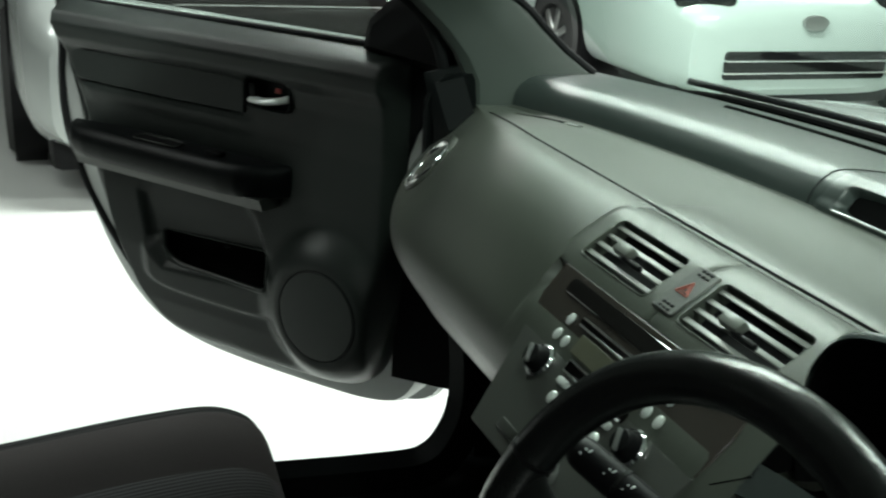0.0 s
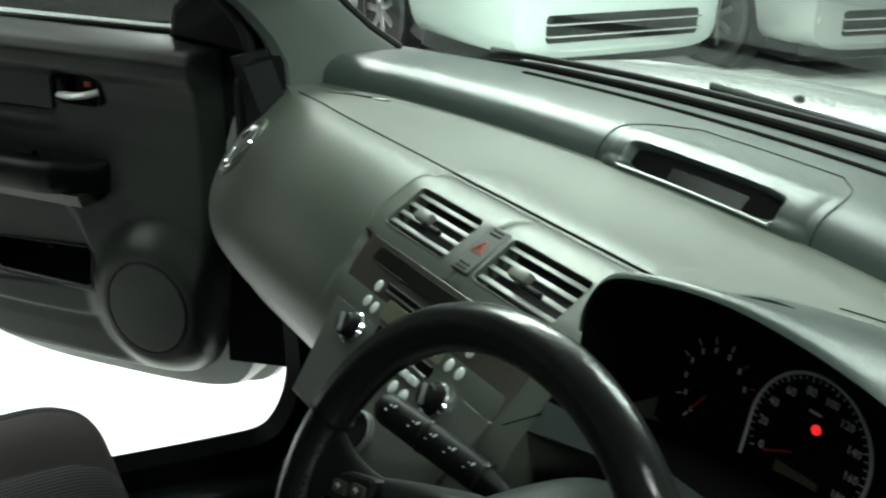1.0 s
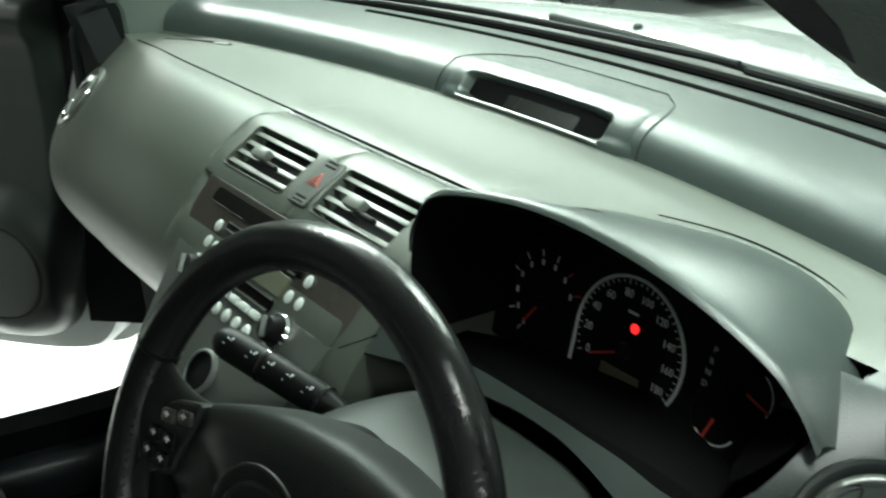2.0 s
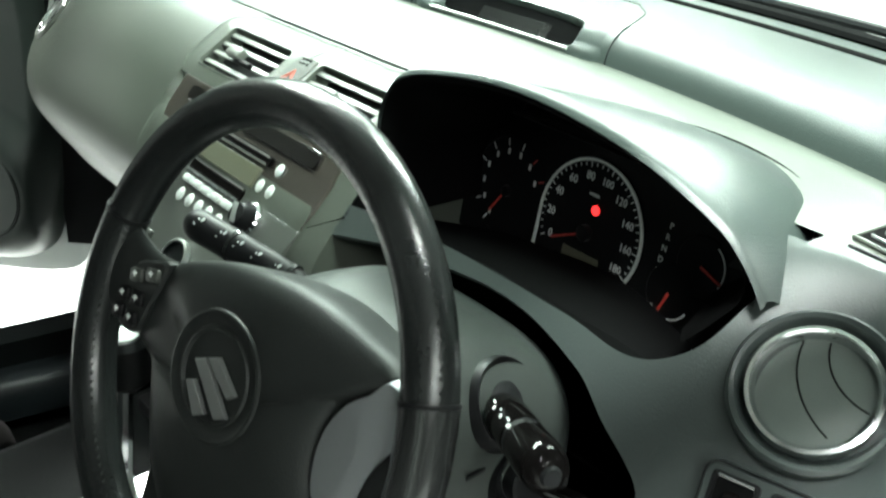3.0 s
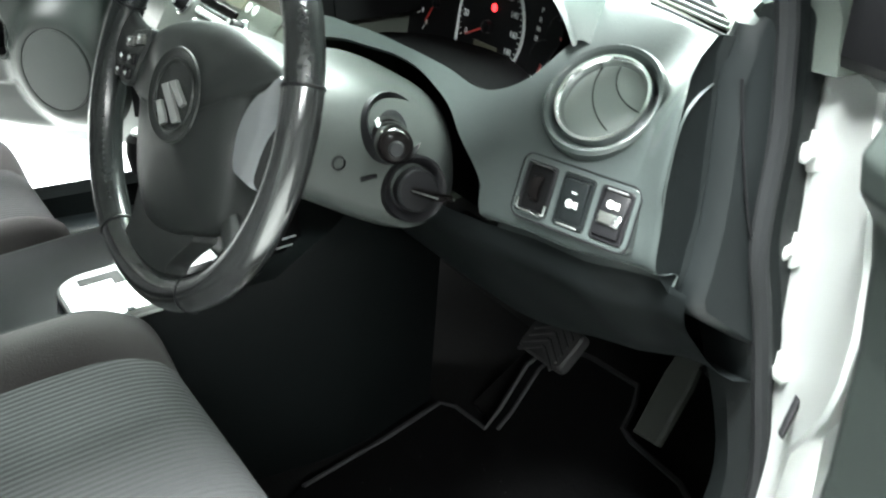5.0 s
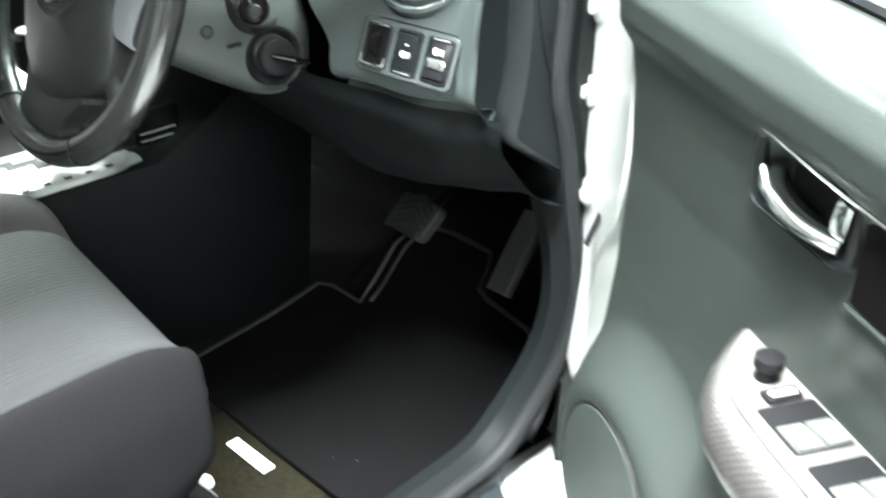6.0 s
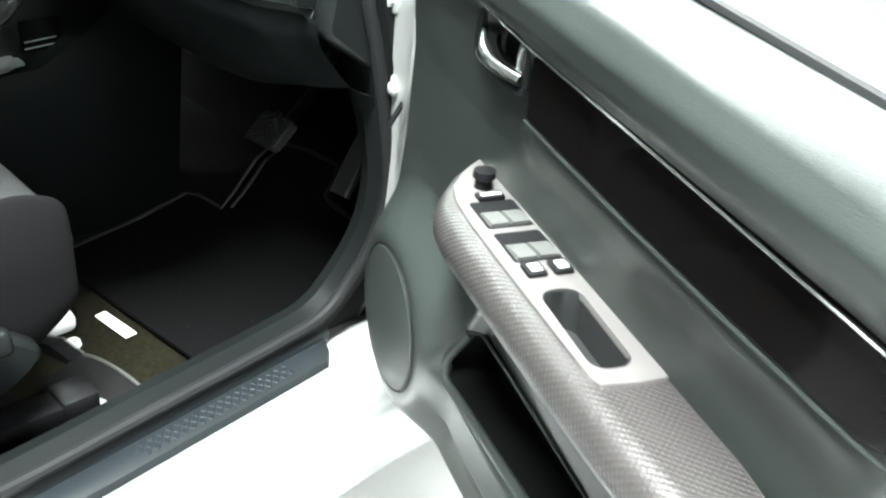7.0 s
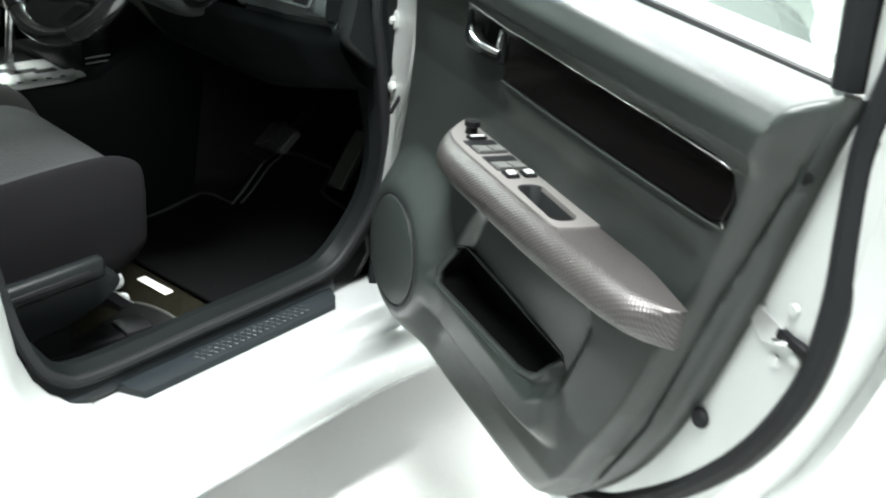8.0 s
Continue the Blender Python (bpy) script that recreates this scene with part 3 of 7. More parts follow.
def build_display():
    """The clock display sunk into a flush pod at the middle of the upper pad."""
    half = 0.160
    xs = sorted(set([round(-half + 2 * half * i / 56, 5) for i in range(57)] + [c + s_ * (0.114 + d) - 0.114 * 0 for c in (-0.006,) for s_ in (-1, 1) for d in (-0.004, -0.002, -0.001, 0.0, 0.001, 0.002, 0.004)]))
    def surf(x, f):
        """Place on the pod's skin at fraction f of the pad's section, with the outward way."""
        pts = crom([(a, b, 0) for a, b in pad_keys(x)], 24)
        i = min(int(f * 24), len(pts) - 2)
        k = f * 24 - i
        p = pts[i].lerp(pts[i + 1], k)
        t = (pts[i + 1] - pts[i]).normalized()
        return p, Vector((-t.y, t.x, 0))
    secs = []
    for x in xs:
        e = 1 - sstep(half - 0.030, half - 0.002, abs(x))
        sec = []
        for j in range(61):
            f = 0.62 + 4.20 * j / 60
            p, n = surf(x, f)
            g = e * sstep(0.62, 0.95, f) * (1 - sstep(3.6, 4.6, f))
            lip = 0.0040 * e * (1 - sstep(1.15, 1.75, f)) * sstep(0.62, 0.85, f)
            q = bump2(x, f, -0.006, 1.98, 0.116, 0.86, 7)
            h = -0.0020 + 0.0034 * g + lip - 0.034 * q
            sec.append((x, p.x + n.x * h, p.y + n.y * h))
        secs.append(sec)
    pod = part("display_pod", loft(secs, False, False), M_PAD, DASH, "grey pod round the clock window", smooth=50)
    # seam line round the pod
    line = [(-half + 0.004, f) for f in (0.75, 1.2, 1.7, 2.3, 2.9, 3.4)] + [(-half + 0.010, 3.9), (-half + 0.026, 4.22), (-half + 0.050, 4.38)] + [(-0.10 + 0.02 * i, 4.45) for i in range(11)] + [(half - 0.050, 4.38), (half - 0.026, 4.22), (half - 0.010, 3.9)] + [(half - 0.004, f) for f in (3.4, 2.9, 2.3, 1.7, 1.2, 0.75)]
    pts = []
    for x, f in line:
        p, n = surf(x, f)
        pts.append((x, p.x + n.x * 0.0006, p.y + n.y * 0.0006))
    part("pod_seam", tube(crom(pts, 3), 0.0007, 5), M_BLACK, pod)
    m = axes((-0.006, 0.2640, 0.9745), (1, 0, 0), (0, 0.62, 0.785), (0, -0.785, 0.62))
    part("display_lens", slab(rrect(0.236, 0.046, 0.004), -0.030, -0.0185, 0.0004), M_SLOT, pod, "dark glossy clock window, switched off", m=m)
    part("lcd", slab(rrect(0.11, 0.018, 0.002), -0.0190, -0.0180, 0.0002), M_LCDD, pod, m=at(m, 0.010, 0.001))
    p, n = surf(0.0, 1.14)
    pts = []
    for i in range(25):
        x = -0.006 - 0.111 + 0.222 * i / 24
        p, n = surf(x, 1.16)
        pts.append((x, p.x + n.x * 0.0058, p.y + n.y * 0.0058))
    part("lower_lip", tube(pts, 0.0017, 8), M_LIP, pod, "bright lower lip of the clock window")


build_display()


# ---- round side vents, switches and corner demisters ----
def round_vent(x, z, mirror):
    m = dash_at(x, z)
    m = at(m, 0, 0, 0.0065 if mirror > 0 else 0.0005)
    v = part("round_vent", lathe([(0.0485, -0.026), (0.0485, -0.001), (0.0462, 0.0020), (0.0435, 0.0010), (0.0388, -0.006), (0.0388, -0.014)], 56), M_PANEL if mirror > 0 else M_DASH, DASH, m=m)
    part("chrome_ring", lathe([(0.0390, -0.006), (0.0388, -0.001), (0.0375, 0.0022), (0.0352, 0.0026), (0.0335, 0.0006), (0.0325, -0.004), (0.0322, -0.010)], 56), M_CHROME, v, "bright chrome ring", m=m)
    part("vent_flap", lathe([(0.0326, -0.014), (0.0324, -0.006), (0.030, -0.0042), (0.018, -0.0015), (0.001, -0.0005)], 56), M_FLAP, v, m=m)
    def seam(cx, cy, r, a0, a1):
        pts = [(cx + r * math.cos(radians(a0 + (a1 - a0) * i / 20)), cy + r * math.sin(radians(a0 + (a1 - a0) * i / 20))) for i in range(21)]
        pts = [(mirror * x, y, -0.0005 - 3.6 * (x * x + y * y)) for x, y in pts if x * x + y * y < 0.00096]
        part("flap_seam", tube(pts, 0.0006, 5), M_BLACK, v, m=m)
    seam(0.034, 0.034, 0.036, 160, 290)
    seam(0.038, 0.026, 0.054, 160, 290)


round_vent(0.576, 0.9035, 1)
round_vent(-0.560, 0.900, -1)


def build_switches():
    m = dash_at(0.602, 0.8435)
    m = m @ pose(0, 0, 0.0, 0, 0, -1)
    pan = part("switch_panel", slab(rrect(0.104, 0.049, 0.008), -0.010, 0.0022, 0.0012), M_PANEL, DASH, m=m)
    part("panel_groove", tube([(x, y, 0.0020) for x, y in rrect(0.104, 0.049, 0.008)], 0.0007, 5, True), M_BLACK, pan, m=m)
    for i, x in enumerate((-0.0330, 0.0005, 0.0335)):
        sw = part("dash_switch", frame_slab(rrect(0.0280, 0.0400, 0.003), rrect(0.0225, 0.0345, 0.002), 0.0, 0.0042, 0.0008), M_BLACK if i != 1 else M_DASH2, pan, m=at(m, x, 0))
        if i == 0:
            part("well", slab(rrect(0.0225, 0.0345, 0.002), 0.0024, 0.0030, 0.0002), M_SLOT, sw, m=at(m, x, 0))
            part("thumb_wheel", moved(lathe([(0.001, -0.0042), (0.0128, -0.0042), (0.0135, 0), (0.0128, 0.0042), (0.001, 0.0042)], 24), pose(0, 0, 0, 0, 90, 0)), M_GLOSS, sw, m=at(m, x, 0.0, -0.0045))
            part("chrome_trim", tube([(-0.0125, -0.010, 0), (-0.0125, -0.0165, 0), (-0.010, -0.0185, 0), (0.010, -0.0185, 0), (0.0125, -0.0165, 0), (0.0125, -0.010, 0)], 0.0017, 8), M_CHROME, sw, "chrome lower edge", m=at(m, x, 0, 0.0048))
            part("chrome_trim", tube([(-0.010, 0.0180, 0), (0.0105, 0.0180, 0)], 0.0011, 6), M_CHROME, sw, m=at(m, x, 0, 0.0046))
        else:
            part("rocker", moved(rbox(0.0215, 0.0335, 0.008, 0.002), pose(0, 0, 0, 5 if i == 1 else -7, 0, 0)), M_DASH2 if i == 1 else M_BLACK, sw, m=at(m, x, 0, 0.0012))
            y = -0.002 if i == 1 else 0.0075
            mk = M_LABEL if i == 2 else M_BTN
            part("lamp_symbol", lathe([(0.0030, 0.0), (0.0028, 0.0006), (0.001, 0.0008)], 12), mk, sw, m=at(m, x - 0.002, y, 0.0056))
            for k in range(3):
                part("beam_mark", rbox(0.0036, 0.0008, 0.0006, 0.0002), mk, sw, m=at(m, x + 0.0035, y + 0.0018 * (k - 1), 0.0058))
            if i == 1:
                part("edge_line", rbox(0.018, 0.0012, 0.001, 0.0004), M_SATIN, sw, m=at(m, x, -0.0185, 0.0042))
                part("edge_line", rbox(0.004, 0.0010, 0.001, 0.0004), M_BTN, sw, m=at(m, x, 0.0065, 0.0056))
            else:
                part("silver_band", moved(rbox(0.0195, 0.0095, 0.005, 0.0016), pose(0, 0, 0, -16, 0, 0)), M_CHROME, sw, "chrome rocker band", m=at(m, x, -0.0035, 0.0050))
                part("edge_line", rbox(0.017, 0.0012, 0.001, 0.0004), M_SATIN, sw, m=at(m, x, 0.0180, 0.0042))


build_switches()


def demister(x, s):
    m = axes((x, 0.110, 0.9552 if s > 0 else 0.9532), (1, 0, -0.1 * s), (0, 1, 0.0), (0.1 * s, 0, 1))
    o = [(-0.036 * s, -0.016), (0.038 * s, -0.015), (0.031 * s, -0.004), (-0.024 * s, 0.028), (-0.034 * s, 0.024)]
    if s < 0:
        o = o[::-1]
    d = part("corner_demister", slab(o, -0.012, 0.0022, 0.0008), M_SLOT, DASH, "black corner demister grille", m=m)
    part("demister_rim", tube([(p[0], p[1], 0.0018) for p in o], 0.0016, 6, True), M_DASH, d, m=m)
    for k in range(2):
        y = -0.0065 + 0.0115 * k
        w = 0.060 - 0.020 * k
        part("slat", rbox(w, 0.0014, 0.003, 0.0006), M_SATIN if s > 0 else M_BLACK, d, m=at(m, -0.0005 * s - 0.0075 * k * s, y, 0.0026))


demister(0.567, 1)


def slit_demister():
    """A slim black outlet let into the tray near the passenger's door."""
    m = axes((-0.550, 0.151, 0.9526), (0.856, 0.516, 0.02), (-0.516, 0.856, 0), (0, 0, 1))
    o = [(-0.054, -0.004), (-0.02, -0.0095), (0.03, -0.0095), (0.052, -0.003), (0.052, 0.003), (0.02, 0.0105), (-0.02, 0.0095), (-0.052, 0.003)]
    d = part("corner_demister", slab(o, -0.008, 0.0022, 0.0006), M_SLOT, DASH, "black corner demister slit", m=m)
    part("demister_rim", tube([(p[0], p[1], 0.0018) for p in o], 0.0011, 6, True), M_DASH, d, m=m)
    part("slat", rbox(0.022, 0.005, 0.003, 0.001), M_LIP, d, m=at(m, 0.036, 0.0, 0.0018))


slit_demister()


# ---- centre stack: radio and climate panel ----
def build_stack():
    R = thing("car_radio", "dark brown car radio with silver buttons and slots", "car radio", (0.01, -0.04, 0.87))
    o = [(-0.150, 0.036), (0.146, 0.036), (0.150, 0.010), (0.146, -0.034), (-0.138, -0.034), (-0.150, 0.0)]
    part("face_plate", slab(o, -0.02, 0.004, 0.0012), M_BROWN, R, m=STACK)
    for x, y in ((-0.085, -0.003), (-0.087, -0.021), (-0.071, -0.022), (0.079, 0.0), (0.066, -0.020), (0.083, -0.020)):
        part("button", moved(lathe([(0.0056, 0), (0.0054, 0.0015), (0.0040, 0.0026), (0.001, 0.0030)], 18), Matrix.Diagonal((0.78, 1.1, 1, 1))), M_BTN, R, "round silver button", m=at(STACK, x, y, 0.005))
    s = part("disc_slot", slab(rrect(0.135, 0.010, 0.003), 0.004, 0.0075, 0.0008), M_GLOSS, R, m=at(STACK, -0.003, 0.002))
    part("slot_lip", tube([(-0.064, 0.0035, 0), (0.064, 0.0035, 0)], 0.0013, 6), M_CHROME, s, m=at(STACK, -0.003, 0.002, 0.0078))
    part("slot_lip", tube([(-0.064, -0.0035, 0), (0.064, -0.0035, 0)], 0.0013, 6), M_CHROME, s, m=at(STACK, -0.003, 0.002, 0.0078))
    part("radio_display", slab(rrect(0.112, 0.020, 0.002), 0.004, 0.0072, 0.0006), M_LCD, R, "grey unlit radio display", m=at(STACK, 0.0, -0.0165))
    part("gloss_strip", slab(rrect(0.24, 0.016, 0.004), 0.004, 0.0070, 0.0006), M_PIANO, R, m=at(STACK, 0.0, 0.022))
    C = thing("climate_panel", "grey climate control panel with chrome-ringed knobs", "control panel", (0.01, -0.09, 0.79))
    o = [(-0.138, -0.034), (0.146, -0.034), (0.126, -0.135), (-0.110, -0.135)]
    part("face_plate", slab(o, -0.03, 0.0045, 0.0015), M_CLIMATE, C, m=STACK)
    s = part("control_slot", slab(rrect(0.100, 0.013, 0.004), 0.003, 0.0065, 0.0008), M_GLOSS, C, m=at(STACK, 0.002, -0.036))
    for dy in (-0.0055, 0.0055):
        part("slot_lip", tube([(-0.048, dy, 0), (0.048, dy, 0)], 0.0014, 6), M_CHROME, s, m=at(STACK, 0.002, -0.036, 0.0065))
    for i in range(5):
        part("button", moved(rbox(0.015, 0.0075, 0.007, 0.0025), Matrix.Identity(4)), M_BTN, C, m=at(STACK, -0.036 + 0.0185 * i, -0.050, 0.006))
        part("oval_button", moved(lathe([(0.0052, 0), (0.0050, 0.002), (0.0035, 0.0035), (0.001, 0.0038)], 16), Matrix.Diagonal((1.0, 1.25, 1, 1))), M_BTN, C, m=at(STACK, -0.036 + 0.0185 * i, -0.066, 0.004))
    for x in (-0.080, 0.078):
        k = part("rotary_knob", lathe([(0.0125, 0.0), (0.0115, 0.013), (0.0095, 0.0165), (0.001, 0.0172)], 28), M_BLACK, C, m=at(STACK, x, -0.050, 0.004))
        part("knob_ring", lathe([(0.0165, 0.0), (0.0168, 0.004), (0.0150, 0.0065), (0.0122, 0.005), (0.012, 0.0)], 28), M_CHROME, k, "chrome ring", m=at(STACK, x, -0.050, 0.004))
        part("knob_bar", rbox(0.003, 0.019, 0.005, 0.001), M_SATIN, k, m=at(STACK, x, -0.050, 0.022, 30))
    part("lower_knob", lathe([(0.019, -0.004), (0.019, 0.004), (0.0165, 0.0055), (0.0160, 0.002), (0.001, 0.003)], 32), M_DASH2, C, "round socket with a bright rim", m=at(STACK, 0.014, -0.118, 0.004))
    part("socket_rim", lathe([(0.0205, 0.0), (0.0205, 0.005), (0.0185, 0.006), (0.0182, 0.0)], 32), M_SATIN, C, m=at(STACK, 0.014, -0.118, 0.004))
    part("small_button", rbox(0.030, 0.011, 0.006, 0.002), M_STACK, C, m=at(STACK, -0.055, -0.115, 0.005))
    m = dash_at(0.172, 0.80)
    part("side_slot", rbox(0.024, 0.022, 0.004, 0.001), M_BLACK, DASH, m=m)
    for i in range(3):
        part("slot_bar", rbox(0.003, 0.018, 0.004, 0.001), M_STACK, DASH, m=at(m, -0.007 + 0.007 * i, 0, 0.002))


build_stack()


# ---- instrument cluster ----
def build_cluster():
    K = thing("instrument_cluster", "black instrument cluster with three dials and red needles", "instrument cluster", (0.36, 0.06, 0.846))
    # hood: arch sections from the front lip back to the tray
    def arch(y, k, lift):
        pts = [(0.197, 0.880), (0.190, 0.925), (0.196, 0.970), (0.216, 0.9985), (0.255, 1.012), (0.32, 1.019), (0.385, 1.013), (0.445, 0.998), (0.495, 0.976), (0.516, 0.958), (0.521, 0.938), (0.506, 0.915), (0.485, 0.890)]
        c = crom([(x, y, z) for x, z in pts], 4)
        out = []
        for p in c:
            z = p.z
            if z > 0.955:
                z = 0.955 + (z - 0.955) * k
            out.append(Vector((p.x, y + 0.035 * max(0, (p.x - 0.22) / 0.32) * lift, z)))
        return out
    outer = [arch(-0.020, 1.0, 1.0), arch(-0.012, 1.0, 1.0)]
    def inset(sec, d, deep=0.0):
        c = Vector((0.365, 0, 0.93))
        r = []
        for p in sec:
            v = Vector((p.x - c.x, 0, p.z - c.z))
            L = v.length
            r.append(p - v * ((d + deep * max(sstep(0.25, 0.33, p.x), sstep(0.93, 0.965, p.z))) / L))
        return r
    inner = [inset(outer[0], 0.007), inset(outer[1], 0.012), [p + Vector((0, 0.050, 0)) for p in inset(outer[1], 0.015, 0.013)], [p + Vector((0, 0.094, 0)) for p in inset(outer[1], 0.018, 0.027)]]
    lip = inset(outer[0], 0.003)
    lip = [p - Vector((0, 0.004, 0)) for p in lip]
    part("hood_lining", loft([lip] + inner, False, False), M_SLOT, K)
    # hood: a crescent from the front lip to its seam on the tray
    front = [(0.192, 0.948), (0.195, 0.970), (0.216, 0.9985), (0.255, 1.012), (0.32, 1.019), (0.385, 1.013), (0.445, 0.998), (0.495, 0.976), (0.518, 0.956), (0.531, 0.936)]
    front = crom([(x, -0.020 + 0.035 * max(0, (x - 0.22) / 0.32), z) for x, z in front], 6)
    seam = crom([(0.190, 0.02, 0.950), (0.196, 0.085, 0.957), (0.225, 0.145, 0.957), (0.29, 0.178, 0.956), (0.351, 0.187, 0.956), (0.42, 0.172, 0.956), (0.468, 0.142, 0.955), (0.499, 0.104, 0.949), (0.518, 0.068, 0.942), (0.533, 0.028, 0.932)], 6)
    def hood_fall(k, x):
        f = sstep(0.24, 0.44, x)
        return (1 - k) ** 1.2 * (1 - f) + (1 - k ** 1.9) * f
    rows = [[p + Vector((0.35 - p.x, 0.6, 0.93 - p.z)).normalized() * 0.004 - Vector((0, 0.003, 0)) for p in front],
            [p - Vector((0, 0.005, 0.0012)) for p in front], [p - Vector((0, 0.003, -0.0016)) for p in front]]
    for i in range(11):
        k = i / 10
        rows.append([Vector((a.x + (b.x - a.x) * k, a.y + (b.y - a.y) * k, b.z + (a.z + 0.003 - b.z) * hood_fall(k, a.x) - (0.004 if i == 10 else 0))) for a, b in zip(front, seam)])
    part("hood", loft(rows, False, False), M_PAD, K, "dark green-grey hood over the dials", smooth=50)
    part("hood_seam", tube([p + Vector((0, 0.001, 0.0008)) for p in seam[16:]], 0.0011, 5), M_BLACK, K)
    # bowl floor and face
    F = axes((0.351, 0.072, 0.905), (1, 0, 0), (0, 0.16, 0.987), (0, -0.987, 0.16))
    o = [(-0.170, -0.055), (-0.06, -0.066), (0.05, -0.066), (0.13, -0.060), (0.172, -0.030), (0.160, 0.02), (0.10, 0.052), (0.0, 0.066), (-0.10, 0.062), (-0.160, 0.04)]
    part("dial_plate", slab(o, -0.010, 0.0, 0.002), M_BLACK, K, m=F)
    # speedometer
    S = at(F, -0.015, -0.006, 0.001)
    arc = [(0.052 * math.cos(radians(a)), 0.052 * math.sin(radians(a)), 0.001) for a in range(-54, 181, 6)] + [(-0.0525, -0.015, 0.001), (-0.0535, -0.040, 0.001)]
    arc[0] = (0.026, -0.042, 0.001)
    sp = part("speedometer", lathe([(0.052, 0.0), (0.051, 0.0012), (0.001, 0.0013)], 48), M_BLACK, K, m=S)
    part("dial_ring", tube(arc, 0.0015, 6), M_BTN, sp, "silver open ring", m=S)
    part("dial_base_line", tube([arc[0], arc[-1]], 0.0015, 6), M_BTN, sp, m=S)
    for i in range(10):
        a = radians(205 - 235 * i / 9)
        words("dial_number", str(20 * i), 0.0095 if i < 5 else 0.0088, at(S, 0.0395 * math.cos(a), 0.0395 * math.sin(a), 0.0022), M_WHITE, sp, squeeze=0.9)
    for i in range(37):
        a = radians(205 - 235 * i / 36)
        L = 0.0045 if i % 4 == 0 else 0.0025
        part("dial_tick", rbox(L, 0.0008, 0.0004, 0.0001), M_WHITE, sp, m=at(S, 0.0485 * math.cos(a), 0.0485 * math.sin(a), 0.0018, math.degrees(a)), smooth=0)
    part("needle", moved(rbox(0.034, 0.0016, 0.0012, 0.0004), pose(-0.017, 0, 0)), M_RED, sp, m=at(S, 0, -0.004, 0.006, 24))
    part("needle_cap", lathe([(0.0065, 0.002), (0.0062, 0.007), (0.004, 0.0085), (0.001, 0.0088)], 20), M_BLACK, sp, m=at(S, 0, -0.004))
    part("odometer", slab(rrect(0.038, 0.013, 0.001), 0.001, 0.002, 0.0003), M_LCD, sp, "olive unlit trip display", m=at(S, -0.002, -0.027))
    part("warning_lamp", lathe([(0.0038, 0.001), (0.0036, 0.0022), (0.001, 0.0024)], 16), M_REDLED, sp, "lit red warning lamp", m=at(S, 0.004, 0.015))
    part("unit_mark", rbox(0.010, 0.0022, 0.0004, 0.0001), M_WHITE, sp, m=at(S, 0.0, 0.026, 0.0018))
    # rev counter
    T = at(F, -0.106, -0.005, 0.001)
    tc = part("rev_counter", lathe([(0.043, 0.0), (0.042, 0.001), (0.001, 0.0011)], 40), M_BLACK, K, m=T)
    for i in range(9):
        a = radians(235 - 210 * i / 8)
        part("dial_tick", rbox(0.006, 0.0012, 0.0004, 0.0001), M_WHITE if i < 7 else M_RED, tc, m=at(T, 0.038 * math.cos(a), 0.038 * math.sin(a), 0.0014, math.degrees(a)), smooth=0)
        part("dial_bar", rbox(0.0026, 0.0048, 0.0004, 0.0001), M_BTN, tc, m=at(T, 0.0305 * math.cos(a), 0.0305 * math.sin(a), 0.0014), smooth=0)
    part("needle", moved(rbox(0.026, 0.0016, 0.0012, 0.0004), pose(-0.013, 0, 0)), M_RED, tc, m=at(T, 0, -0.002, 0.005, 55))
    part("needle_cap", lathe([(0.005, 0.002), (0.0048, 0.006), (0.001, 0.0072)], 16), M_BLACK, tc, m=at(T, 0, -0.002))
    # gear letters and small gauges
    for i, c in enumerate("PRNDSL"):
        words("gear_letter", c, 0.0065, at(F, 0.0580 - 0.0010 * i, 0.0215 - 0.0086 * i, 0.0008), M_WHITE, K)
    for nm, x, y, a0, a1 in (("fuel_gauge", 0.090, 0.004, 60, -30), ("temperature_gauge", 0.070, -0.024, 225, 330)):
        g = part(nm, lathe([(0.022, 0.0), (0.021, 0.0008), (0.001, 0.0009)], 28), M_BLACK, K, m=at(F, x, y, 0.0004))
        part("scale_arc", tube([(0.019 * math.cos(radians(a0 + (a1 - a0) * i / 10)), 0.019 * math.sin(radians(a0 + (a1 - a0) * i / 10)), 0.001) for i in range(11)], 0.0006, 5), M_WHITE, g, m=at(F, x, y, 0.0006))
        part("needle", moved(rbox(0.020, 0.0022, 0.001, 0.0004), pose(0.010, 0, 0)), M_RED, g, m=at(F, x, y, 0.003, -18 if nm[0] == "f" else 250))
    words("gauge_letter", "C", 0.007, at(F, 0.0665, -0.044, 0.001), M_WHITE, K)
    words("gauge_letter", "H", 0.007, at(F, 0.083, -0.0255, 0.001), M_WHITE, K)
    words("gauge_letter", "E", 0.007, at(F, 0.100, 0.003, 0.001), M_WHITE, K)
    words("gauge_letter", "F", 0.007, at(F, 0.090, 0.014, 0.001), M_WHITE, K)


build_cluster()


# ---- steering wheel and column ----
WB, WY = radians(21), radians(5)
WN = Vector((math.sin(WY) * math.cos(WB), -math.cos(WB) * math.cos(WY), math.sin(WB)))
WX = Vector((0, 0, 1)).cross(WN).normalized()
WHEEL = axes((0.342, -0.227, 0.881), WX, WN.cross(WX), WN)


